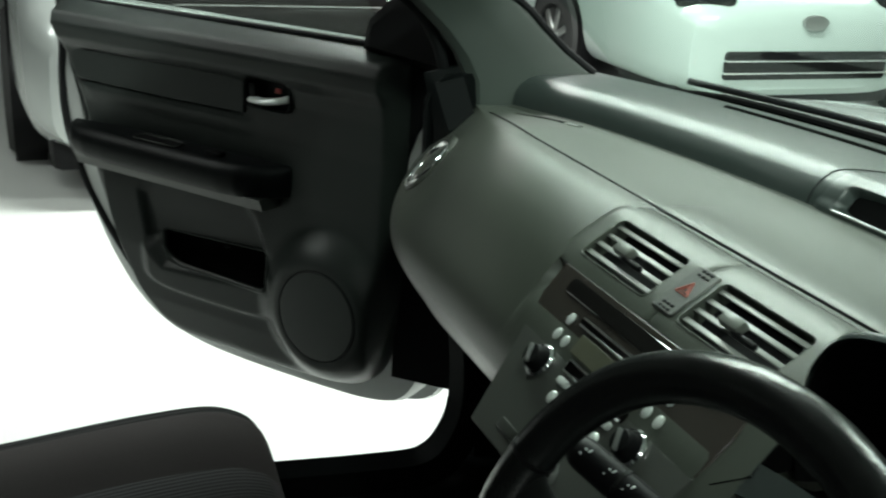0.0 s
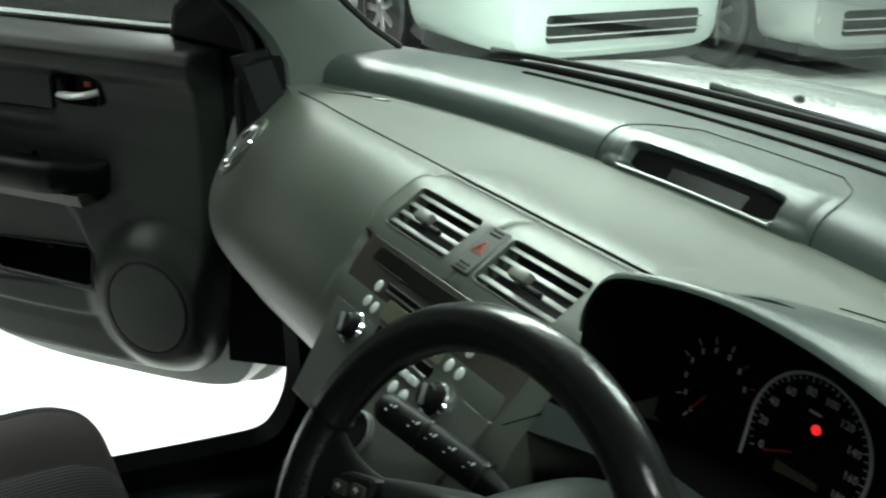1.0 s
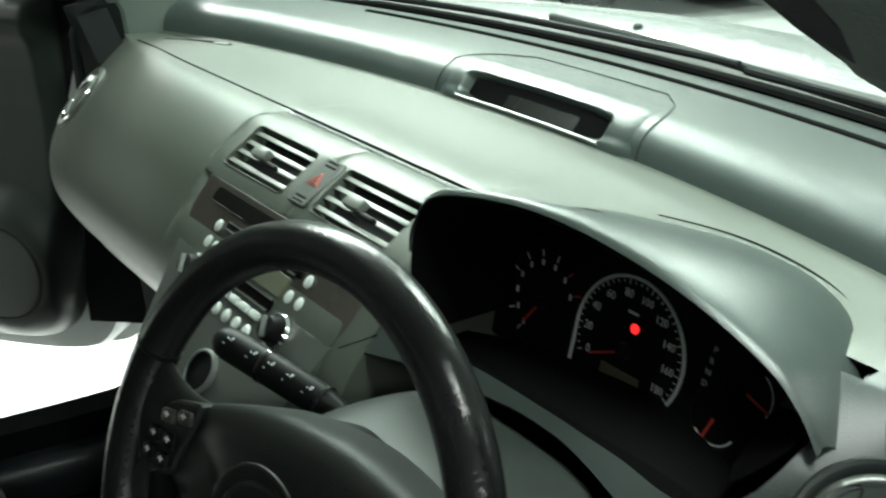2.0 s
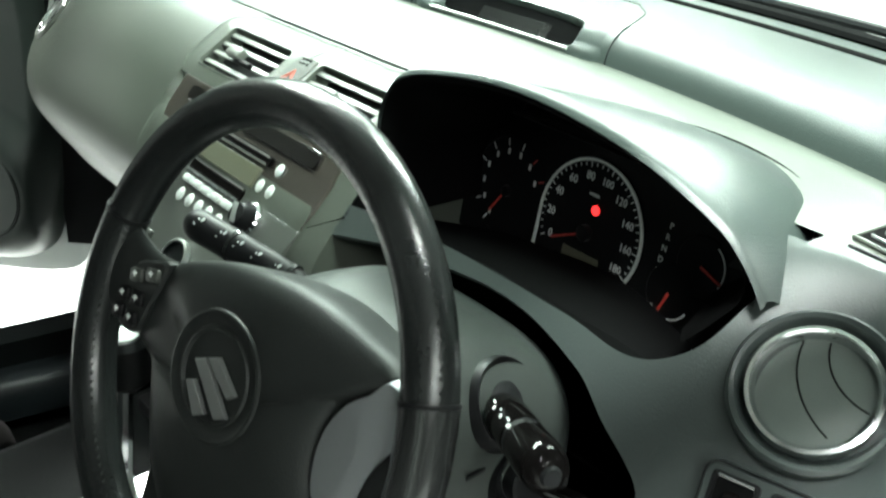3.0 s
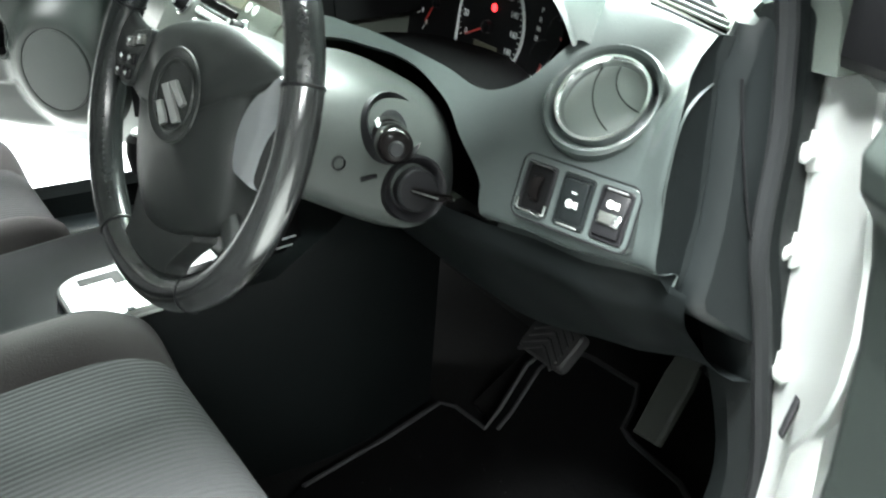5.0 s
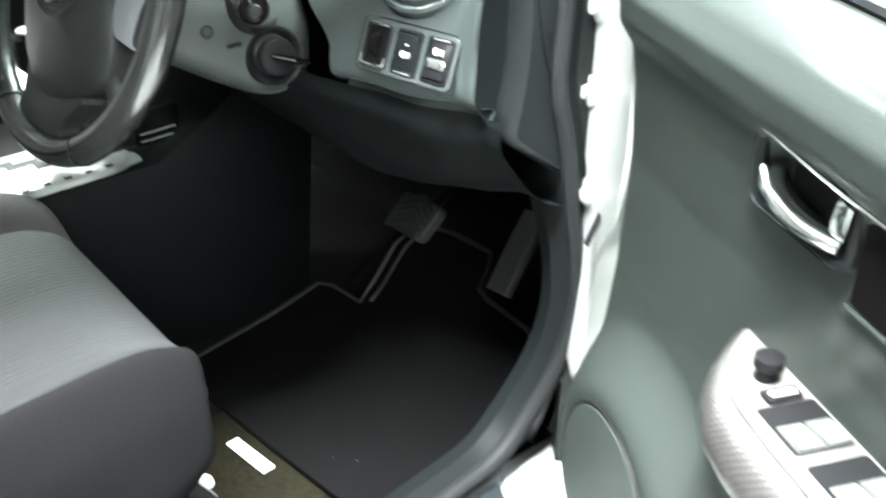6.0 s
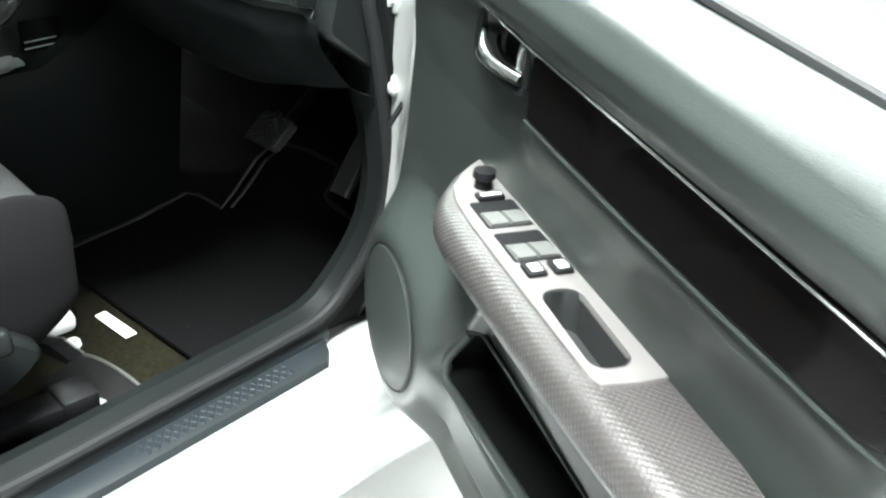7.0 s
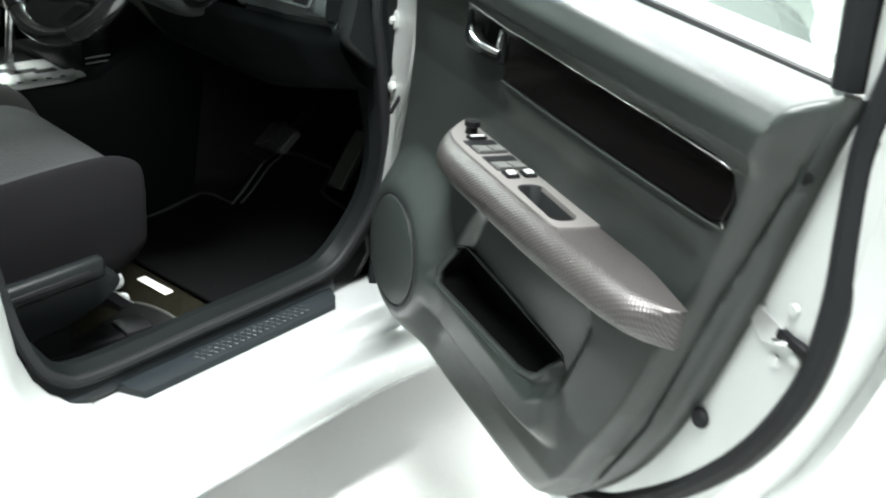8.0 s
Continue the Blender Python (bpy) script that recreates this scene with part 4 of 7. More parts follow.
def build_wheel():
    W = thing("steering_wheel", "black leather three-spoke steering wheel with grey hub", "steering wheel", tuple(WHEEL.translation))
    def rim(a0, a1, r, n, grip):
        pts = []
        rs = []
        for i in range(n + 1):
            a = radians(a0 + (a1 - a0) * i / n)
            pts.append((0.160 * math.cos(a), 0.160 * math.sin(a), 0.004))
            rs.append(r)
        return tube(pts, rs, 16)
    part("rim_top", rim(18, 162, 0.0150, 60, 0), M_LEATHER, W, "black leather rim", m=WHEEL)
    part("rim_right", rim(18, -62, 0.0155, 36, 0), M_SMOOTH, W, "smooth glossy black rim", m=WHEEL)
    part("rim_left", rim(162, 242, 0.0155, 36, 0), M_LEATHER, W, m=WHEEL)
    part("rim_bottom", rim(242, 298, 0.0150, 24, 0), M_SMOOTH, W, m=WHEEL)
    for a in (18, 162, 242, 298):
        a = radians(a)
        part("rim_joint", moved(lathe([(0.0158, -0.0012), (0.0162, 0.0), (0.0158, 0.0012)], 20), axes((0.160 * math.cos(a), 0.160 * math.sin(a), 0.004), (math.cos(a), math.sin(a), 0), (0, 0, 1), (-math.sin(a), math.cos(a), 0))), M_BLACK, W, m=WHEEL)
    # stitching on the inner side of the left grip
    for i in range(26):
        a = radians(178 + 56 * i / 25)
        part("stitch", rbox(0.0045, 0.0014, 0.0014, 0.0005), M_HUB, W, m=at(WHEEL, 0.1475 * math.cos(a), 0.1475 * math.sin(a), 0.0125, math.degrees(a) + 30))
    # hub cover: a shield that swells towards the driver, turned a little with the wheel
    hub = [(-0.116, 0.020), (-0.100, 0.030), (-0.075, 0.041), (-0.035, 0.056), (0.010, 0.065), (0.055, 0.068), (0.095, 0.062), (0.125, 0.051), (0.116, 0.038), (0.103, 0.029), (0.093, 0.010), (0.091, -0.010), (0.097, -0.030),
           (0.100, -0.055), (0.092, -0.080), (0.058, -0.099), (0.020, -0.111), (-0.014, -0.112), (-0.034, -0.096), (-0.048, -0.080), (-0.066, -0.046), (-0.082, -0.024), (-0.104, -0.020), (-0.119, -0.012)]
    o = [(p.x, p.y) for p in crom([(x, y, 0) for x, y in hub], 3, True)]
    cx, cy = 0.014, -0.018
    def swell(k, z):
        return [(cx + (x - cx) * k, cy + (y - cy) * k, z - 0.010 * sstep(-0.055, -0.115, x) - 0.004 * sstep(0.085, 0.125, x)) for x, y in o]
    part("hub_cover", loft([swell(0.97, -0.030), swell(1.0, -0.004), swell(1.0, 0.004), swell(0.985, 0.0085), swell(0.95, 0.0125), swell(0.87, 0.0175), swell(0.74, 0.0215), swell(0.55, 0.0245), swell(0.30, 0.0262), swell(0.04, 0.0268)]), M_HUB, W, m=WHEEL)
    HB = at(WHEEL, 0.013, 0.002, 0.0, 9)
    part("badge_dish", moved(lathe([(0.0450, 0.0), (0.0445, 0.0016), (0.0430, 0.0020), (0.0405, 0.0006), (0.0345, 0.0003), (0.0335, 0.0018), (0.0320, 0.0020), (0.0300, -0.0002), (0.001, -0.0004)], 56), Matrix.Diagonal((0.95, 0.86, 1, 1))), M_HUB, W, m=at(HB, 0.0, 0.0, 0.0262))
    # plain silver emblem of three slanted strokes
    em = part("emblem", slab([(-0.004, 0.006), (0.006, 0.0105), (0.037, -0.0135), (0.027, -0.018)], 0.0, 0.0032, 0.0007), M_SATIN, W, "plain silver emblem", m=at(WHEEL, 0, 0, 0.0272))
    part("emblem_bar", slab([(0.0075, 0.0112), (0.0165, 0.0152), (0.0390, 0.0015), (0.0330, -0.0030)], 0.0, 0.0032, 0.0007), M_SATIN, em, m=at(WHEEL, 0, 0, 0.0272))
    part("emblem_bar", slab([(-0.0070, -0.0085), (0.0000, -0.0052), (0.0175, -0.0195), (0.0080, -0.0245)], 0.0, 0.0032, 0.0007), M_SATIN, em, m=at(WHEEL, 0, 0, 0.0272))
    # left spoke with two columns of buttons on a raised pod
    pod = [(-0.121, -0.014), (-0.120, 0.010), (-0.112, 0.027), (-0.094, 0.034), (-0.079, 0.037), (-0.081, 0.022), (-0.088, 0.004), (-0.094, -0.014), (-0.108, -0.019)]
    po = [(p.x, p.y) for p in crom([(x, y, 0) for x, y in pod], 3, True)]
    secs = []
    for i in range(9):
        k = i / 8
        x = -0.085 - 0.064 * k
        h = 0.060 - 0.010 * math.sin(math.pi * k)
        yc = 0.004 + 0.010 * k
        secs.append([(x, yc + h * 0.55 * math.cos(a), 0.001 + (0.011 - 0.002 * k) * math.sin(a)) for a in (2 * math.pi * j / 20 for j in range(20))])
    sp = part("spoke", loft(secs), M_HUB, W, m=WHEEL)
    pd = part("button_pod", slab(po, 0.004, 0.0138, 0.002), M_HUB, W, "dark pod with six switches", m=WHEEL)
    for i, (x, y) in enumerate(((-0.106, 0.020), (-0.088, 0.026), (-0.115, 0.004), (-0.0985, 0.006), (-0.117, -0.0085), (-0.1005, -0.008))):
        w, h = (0.0135, 0.0090) if i < 2 else (0.0120, 0.0100)
        b = part("spoke_button", rbox(w, h, 0.005, 0.002), M_STACK if i < 2 else M_BLACK, pd, m=at(WHEEL, x, y, 0.0150, 12))
        part("button_mark", rbox(0.0050, 0.0011, 0.0006, 0.0002), M_WHITE, b, m=at(WHEEL, x, y + 0.0012, 0.0177, 12))
        part("button_mark", rbox(0.0011, 0.0040, 0.0006, 0.0002), M_WHITE, b, m=at(WHEEL, x, y + 0.0010, 0.0177, 12))
    # right spoke in silver with a dark thumb insert
    spk = [(0.128, 0.0515), (0.117, 0.0385), (0.1045, 0.0285), (0.0945, 0.0100), (0.0925, -0.0100), (0.0985, -0.0300), (0.115, -0.034), (0.130, -0.036), (0.148, -0.030), (0.156, 0.0), (0.152, 0.030), (0.142, 0.045)]
    so = [(p.x, p.y) for p in crom([(x, y, 0) for x, y in spk], 3, True)]
    sp = part("spoke", loft([[(x, y, -0.010) for x, y in so], [(x, y, 0.006 - 0.10 * max(0, x - 0.115)) for x, y in so], [(0.122 + (x - 0.122) * 0.95, 0.006 + (y - 0.006) * 0.95, 0.0115 - 0.16 * max(0, x - 0.115)) for x, y in so], [(0.122 + (x - 0.122) * 0.5, 0.006 + (y - 0.006) * 0.5, 0.0128 - 0.16 * max(0, x - 0.115)) for x, y in so], [(0.122 + (x - 0.122) * 0.03, 0.006 + (y - 0.006) * 0.03, 0.0125) for x, y in so]]), M_SPOKE, W, "grey silver spoke", m=WHEEL)
    ins = [(p.x, p.y) for p in crom([(0.152, 0.028, 0), (0.140, 0.016, 0), (0.132, 0.002, 0), (0.128, -0.014, 0), (0.128, -0.031, 0), (0.142, -0.034, 0), (0.152, -0.018, 0), (0.156, 0.004, 0)], 4, True)]
    part("spoke_insert", slab(ins, 0.002, 0.0105, 0.003), M_SMOOTH, sp, "dark thumb rest", m=WHEEL)
    # broad lower spoke and a thin dark prong beside the gap
    low = [(-0.046, -0.080), (-0.052, -0.120), (-0.055, -0.152), (0.024, -0.157), (0.033, -0.136), (0.050, -0.116), (0.066, -0.096), (0.020, -0.092)]
    lo = [(p.x, p.y) for p in crom([(x, y, 0) for x, y in low], 3, True)]
    part("lower_spoke", loft([[(x, y, -0.012) for x, y in lo], [(x, y, 0.001) for x, y in lo], [(-0.005 + (x + 0.005) * 0.93, -0.122 + (y + 0.122) * 0.93, 0.007) for x, y in lo], [(-0.005 + (x + 0.005) * 0.5, -0.122 + (y + 0.122) * 0.5, 0.009) for x, y in lo], [(-0.005, -0.122 + (y + 0.122) * 0.02, 0.009) for x, y in lo]]), M_HUB, W, m=WHEEL)
    part("lower_prong", tube(crom([(0.090, -0.070, -0.002), (0.106, -0.088, -0.003), (0.120, -0.102, -0.002)], 5), 0.011, 12, ry=0.008), M_HUB, W, m=WHEEL)
    part("boss", moved(lathe([(0.055, -0.055), (0.060, -0.02), (0.050, 0.0)], 32), Matrix.Identity(4)), M_BLACK, W, m=WHEEL)


build_wheel()


def build_column():
    C = thing("steering_column", "grey plastic steering column shroud with stalks and ignition", "steering column", (0.345, -0.05, 0.76))
    # (y, half width, top, bottom, squareness)
    keys = [(-0.190, 0.082, 0.892, 0.816, 0.62), (-0.186, 0.088, 0.898, 0.808, 0.60), (-0.165, 0.094, 0.900, 0.797, 0.55), (-0.130, 0.099, 0.898, 0.776, 0.50), (-0.095, 0.102, 0.892, 0.758, 0.46),
            (-0.070, 0.102, 0.886, 0.753, 0.46), (-0.050, 0.099, 0.877, 0.758, 0.50), (-0.038, 0.092, 0.868, 0.766, 0.56), (-0.032, 0.080, 0.858, 0.776, 0.66)]
    keys = [tuple(p) + tuple(q) for p, q in zip([(a.x, a.y, a.z) for a in crom([k[:3] for k in keys], 3)], [(a.x, a.y) for a in crom([(k[3], k[4], 0) for k in keys], 3)])]
    secs = []
    for y, hw, zt, zb, e in keys:
        zc = zb + (zt - zb) * 0.46
        sec = []
        for j in range(48):
            a = 2 * math.pi * j / 48
            c, s = math.cos(a), math.sin(a)
            hz = zt - zc if s > 0 else zc - zb
            ee = e + 0.30 if s > 0 else e
            sec.append((0.345 + hw * math.copysign(abs(c) ** e, c), y, zc + hz * math.copysign(abs(s) ** ee, s)))
        secs.append(sec)
    part("shroud", loft(secs), M_COLUMN, C, "grey moulded shroud")
    # ball socket of the light stalk
    m = axes((0.4395, -0.0975, 0.8620), (-0.42, -0.30, 0.86), (0.35, -0.93, -0.15), (0.84, 0.24, 0.48))
    st = part("stalk_socket", lathe([(0.029, -0.030), (0.0300, -0.002), (0.0285, 0.0016), (0.0255, -0.0005), (0.022, -0.008), (0.001, -0.010)], 32), M_BLACK, C, "black recessed stalk socket", m=m)
    part("socket_ball", lathe([(0.017, -0.012), (0.0165, -0.004), (0.013, 0.002), (0.007, 0.005), (0.001, 0.006)], 24), M_RUBBER, st, m=m)
    pts = crom([(0.424, -0.096, 0.856), (0.452, -0.110, 0.864), (0.484, -0.126, 0.873), (0.510, -0.138, 0.879), (0.526, -0.145, 0.882)], 5)
    rs = [0.0080, 0.0085, 0.0092, 0.0105, 0.0120, 0.0132, 0.0138, 0.0140, 0.0140, 0.0138, 0.0136, 0.0136, 0.0138, 0.0140, 0.0142, 0.0142, 0.0140, 0.0136, 0.0125, 0.0100, 0.0050]
    lt = part("light_stalk", tube(pts[:11], rs[:11], 20), M_GLOSS, C, "glossy black light stalk with white symbols")
    part("stalk_band", tube(pts[10:12], [0.0128, 0.0128], 20), M_BLACK, lt)
    part("stalk_tip", tube(pts[11:], rs[11:], 20), M_GLOSS, lt, "glossy black twist end")
    part("end_button", tube([pts[-1], pts[-1] + (pts[-1] - pts[-3]) * 0.5], [0.0062, 0.0050], 16), M_RUBBER, lt)
    for k in (5, 7, 9):
        q = pts[k] + Vector((-0.002, -0.0075, 0.0118))
        part("stalk_mark", moved(rbox(0.0042, 0.0012, 0.0010, 0.0003), Matrix.Translation(q) @ pose(0, 0, 0, 35, 0, -25)), M_WHITE, lt)
        part("stalk_mark", moved(lathe([(0.0016, 0.0), (0.0014, 0.0006), (0.0004, 0.0007)], 8), Matrix.Translation(q + Vector((0.0045, -0.004, 0.0))) @ pose(0, 0, 0, 35, 0, 0)), M_WHITE, lt)
    # left stalk with white markings
    pts = crom([(0.262, -0.085, 0.826), (0.215, -0.100, 0.839), (0.171, -0.117, 0.852), (0.130, -0.132, 0.862), (0.098, -0.142, 0.868)], 5)
    lf = part("wiper_stalk", tube(pts, [0.0085] * 6 + [0.0105, 0.0125] + [0.0135] * (len(pts) - 10) + [0.0125, 0.0095], 18), M_BLACK, C, "black wiper stalk with white markings")
    up = Vector((0.0, -0.0062, 0.0118))
    for k in (8, 10, 12, 14, 17):
        p = pts[k] + up
        part("stalk_mark", moved(rbox(0.0050, 0.0012, 0.0010, 0.0003), Matrix.Translation(p) @ pose(0, 0, 0, 28, 0, -18)), M_WHITE, lf)
        part("stalk_mark", moved(rbox(0.0012, 0.0036, 0.0010, 0.0003), Matrix.Translation(p + Vector((0.0050, 0.0012, 0.0))) @ pose(0, 0, 0, 28, 0, -18)), M_WHITE, lf)
        part("stalk_mark", moved(rbox(0.0036, 0.0010, 0.0010, 0.0003), Matrix.Translation(p + Vector((0.0, -0.0045, -0.0028))) @ pose(0, 0, 0, 40, 0, -18)), M_WHITE, lf)
    for i in (7, 13):
        part("stalk_ring", tube([pts[i], pts[i] + (pts[i + 1] - pts[i]) * 0.35], 0.0142, 18), M_SMOOTH, lf)
    # ignition lock with key
    m = axes((0.4535, -0.0865, 0.8085), (0.20, 0.93, -0.30), (-0.16, 0.33, 0.93), (0.965, -0.14, 0.215))
    ig = part("ignition_lock", lathe([(0.0290, -0.026), (0.0290, 0.000), (0.0275, 0.0030), (0.0245, 0.0018), (0.0205, -0.004), (0.0185, -0.004), (0.0180, 0.006), (0.0160, 0.0085), (0.001, 0.009)], 32), M_BLACK, C, "black round ignition lock", m=m)
    part("lock_rim", lathe([(0.0182, 0.0040), (0.0182, 0.0072), (0.0168, 0.0088), (0.0160, 0.0075)], 32), M_RUBBER, ig, m=m)
    key = part("ignition_key", moved(rbox(0.020, 0.0065, 0.034, 0.0030, 3), pose(0.006, 0, 0.022, 0, 22, 0)), M_GLOSS, ig, "dark ignition key in the lock", m=m)
    part("key_edge", moved(rbox(0.0215, 0.0015, 0.030, 0.0006), pose(0.007, 0.0, 0.023, 0, 22, 0)), M_SATIN, key, m=m)
    part("screw_hole", moved(lathe([(0.0062, -0.004), (0.0062, 0.001), (0.0048, 0.002), (0.0045, -0.002), (0.001, -0.003)], 16), axes((0.4415, -0.150, 0.842), (0.1, 0.99, 0), (0, 0, 1), (0.99, -0.1, 0))), M_BLACK, C)
    part("slot_mark", rbox(0.0012, 0.016, 0.004, 0.0004), M_BLACK, C, m=pose(0.4452, -0.125, 0.825, 0, 0, 4))


build_column()


# ---- body shell round the cabin ----
BODY = thing("car", "silver hatchback car with both front doors open", "car", (0, 0, 0.0))


def side(s):
    """Sill, pillars, seals and inner trims of one side; s = 1 for the driver's side."""
    def X(v):
        # the rear end of the passenger's opening lies further back
        return [(s * x, y - (0.16 * sstep(-0.25, -0.42, y) if s < 0 else 0.0), z) for x, y, z in v]
    def bow(y):
        # the sill runs outwards towards the rear
        return 0.125 * (-0.18 - max(-0.55, min(0.06, y)))
    def prof(pts, y0, y1, n=12):
        secs = []
        for i in range(n + 1):
            y = y0 + (y1 - y0) * i / n
            secs.append(X([(x + bow(y), y, z) for x, z in pts]))
        return loft(secs)
    # painted sill with its step
    sill = [(0.665, 0.335), (0.70, 0.340), (0.750, 0.338), (0.766, 0.333), (0.776, 0.319), (0.800, 0.309), (0.812, 0.292), (0.822, 0.260), (0.820, 0.225), (0.806, 0.195), (0.775, 0.180), (0.665, 0.175)]
    c = crom([(x, z, 0) for x, z in sill], 3)
    part("sill", prof([(p.x, p.y) for p in c], 0.20, -1.2, 24), M_PAINT, BODY, "silver painted door sill")
    # inner sill trim in plastic
    trim = [(0.648, 0.250), (0.650, 0.340), (0.655, 0.356), (0.668, 0.365), (0.684, 0.371), (0.693, 0.367), (0.696, 0.345), (0.66, 0.30)]
    if s < 0:
        trim = [(0.575, 0.300), (0.585, 0.345), (0.61, 0.362), (0.655, 0.366), (0.682, 0.372), (0.694, 0.368), (0.697, 0.340), (0.64, 0.320)]
    c = crom([(x, z, 0) for x, z in trim], 3)
    part("sill_trim", prof([(p.x, p.y) for p in c], 0.04 if s > 0 else 0.18, -1.0, 20), M_SCUFF, BODY)
    sp = part("scuff_plate", loft([X([(x + bow(y + dy), y + dy, z) for x, dy, z in ((0.697, d1, 0.341), (0.697, d1, 0.354), (0.701, d1, 0.3560), (0.722, (d1 + d2) / 2, 0.3545), (0.731, d2, 0.350), (0.734, d2, 0.341))])
                                   for y, d1, d2 in [(0.030, 0, -0.020), (0.026, 0, -0.019)] + [(0.0 - 0.0185 * i, 0, 0) for i in range(1, 20)] + [(-0.372, -0.010, 0.008), (-0.378, -0.010, 0.010)]]), M_SCUFF, BODY, "black textured scuff plate")
    if s > 0:
        stud = moved(rbox(0.0075, 0.0085, 0.0018, 0.0008, 1), Matrix.Identity(4))
        for i in range(18):
            for j in range(3):
                x, y = 0.7060 + 0.0075 * j, -0.045 - 0.0125 * i - 0.006 * (j % 2)
                part("tread_stud", stud, M_SCUFF, sp, m=pose(x + bow(y), y, 0.3556 - 0.075 * (x - 0.701), 0, 4.3, 45))
    # door opening seal: one loop
    path = [(-0.42, 1.36), (-0.26, 1.24), (-0.15, 1.18), (-0.02, 1.10), (0.03, 1.05), (0.050, 1.0), (0.058, 0.95), (0.062, 0.90), (0.060, 0.82), (0.075, 0.76), (0.088, 0.70), (0.108, 0.58), (0.105, 0.49), (0.075, 0.425), (0.03, 0.388), (-0.05, 0.380), (-0.25, 0.378), (-0.42, 0.378), (-0.475, 0.395), (-0.510, 0.44), (-0.53, 0.52), (-0.56, 0.70), (-0.60, 0.95), (-0.63, 1.2), (-0.62, 1.34), (-0.54, 1.375)]
    c = crom([(0.692 - 0.25 * max(0, z - 1.05) + bow(y) * (1 - sstep(0.39, 0.60, z)), y, z) for y, z in path], 5)
    part("door_seal", tube(X([tuple(p) for p in c]), 0.0085, 10), M_RUBBER, BODY, "black rubber door seal")
    # plastic lower pillar trim inside the seal, one broad band
    path2 = path[5:20]
    secs = []
    for k, (y, z) in enumerate([(p.y, p.z) for p in crom([(0, y, z) for y, z in path2], 4)]):
        secs.append((y, z))
    rows = []
    for i, (y, z) in enumerate(secs):
        a = Vector(secs[min(i + 1, len(secs) - 1)]) - Vector(secs[max(i - 1, 0)])
        n = Vector((-a.y, a.x)).normalized() * -1
        f = min(1.0, (i + 1) / 7)
        b = bow(y) * (1 - sstep(0.39, 0.60, z))
        low = 1 - sstep(0.60, 0.80, z) if s > 0 else 0.0
        up = 1.0 if s > 0 else 2.4
        tx = [0.690 + b - (0.690 - v) * f for v in (0.684, 0.660 + 0.010 * low, 0.625 + 0.027 * low, 0.622 + 0.027 * low)]
        rows.append(X([(0.694 + b, y, z), (tx[0], y + n.x * 0.006, z + n.y * 0.006), (tx[1], y + n.x * 0.014 * up, z + n.y * 0.014 * up), (tx[2], y + n.x * 0.010 * up, z + n.y * 0.010 * up), (tx[3], y + n.x * -0.02, z + n.y * -0.02), (0.694 + b, y - n.x * 0.02, z - n.y * 0.02)]))
    part("opening_trim", loft(rows), M_KNEE_SHADED, BODY)
    # kick panel beside the footwell
    kp = [[(0.655, y, z), (0.672, y - 0.012, z), (0.680, y - 0.004, z), (0.680, 0.42, z), (0.655, 0.42, z)] for y, z in ((0.130, 0.94), (0.110, 0.90), (0.102, 0.82), (0.115, 0.70), (0.13, 0.58), (0.13, 0.45), (0.13, 0.30))]
    part("kick_panel", loft([X(k) for k in kp]), M_DASH2, BODY)
    # dashboard end panel with its groove
    ep = [(0.050, 0.994), (0.028, 0.984), (0.017, 0.955), (0.018, 0.885), (0.016, 0.84), (0.010, 0.806), (0.004, 0.783), (0.008, 0.772), (0.070, 0.728), (0.12, 0.700), (0.12, 0.80), (0.11, 0.88), (0.105, 0.984), (0.085, 0.996)]
    part("end_panel", loft([X([(0.668, y + 0.003, z) for y, z in ep]), X([(0.674, y, z) for y, z in ep]), X([(0.684, y + 0.003, z) for y, z in ep]), X([(0.690, 0.06 + (y - 0.06) * 0.82, 0.83 + (z - 0.83) * 0.93) for y, z in ep])]), M_DASH2, BODY)
    gp = crom([(0.690, 0.020, 0.952), (0.6915, 0.030, 0.90), (0.692, 0.045, 0.845), (0.692, 0.072, 0.780)], 5)
    part("cover_groove", tube(X([tuple(p) for p in gp]), 0.0011, 6), M_BLACK, BODY)
    # painted front pillar face with the hinge bolts
    rows = []
    for z, xm in ((0.30, 0.700), (0.40, 0.702), (0.50, 0.706), (0.58, 0.712), (0.64, 0.726), (0.68, 0.752), (0.72, 0.776), (0.76, 0.790), (0.80, 0.796), (0.84, 0.793), (0.88, 0.782), (0.915, 0.764), (0.945, 0.745)):
        dy = 0.06 * sstep(0.52, 0.30, z) + 0.012 * sstep(0.90, 0.945, z)
        ye = 0.112 - 0.74 * (xm - 0.70)
        rows.append(X([(0.678, 0.112 + dy, z), (0.688, 0.105 + dy, z), (0.698, 0.103 + dy, z), (0.7 + (xm - 0.7) * 0.5, 0.106 + (ye - 0.106) * 0.42 + dy, z), (xm - 0.003, ye + dy, z), (xm + 0.002, ye + 0.001 + dy, z), (xm + 0.004, ye + 0.010 + dy, z), (xm + 0.004, 0.30, z), (0.69, 0.30, z)]))
    part("front_pillar", loft(rows), M_JAMB, BODY, "silver painted hinge pillar and wing edge")
    for z, x in ((0.884, 0.690), (0.803, 0.685), (0.703, 0.704)):
        m = axes((s * x, 0.103, z), (1, 0, 0), (0, 0, 1), (0, -1, 0))
        part("hinge_bolt", lathe([(0.013, 0.0), (0.013, 0.003), (0.009, 0.0035), (0.0085, 0.010), (0.006, 0.0115), (0.001, 0.0118)], 6), M_JAMB, BODY, m=m)
        part("bolt_washer", lathe([(0.016, 0.0), (0.016, 0.002), (0.012, 0.003)], 20), M_JAMB, BODY, m=m)
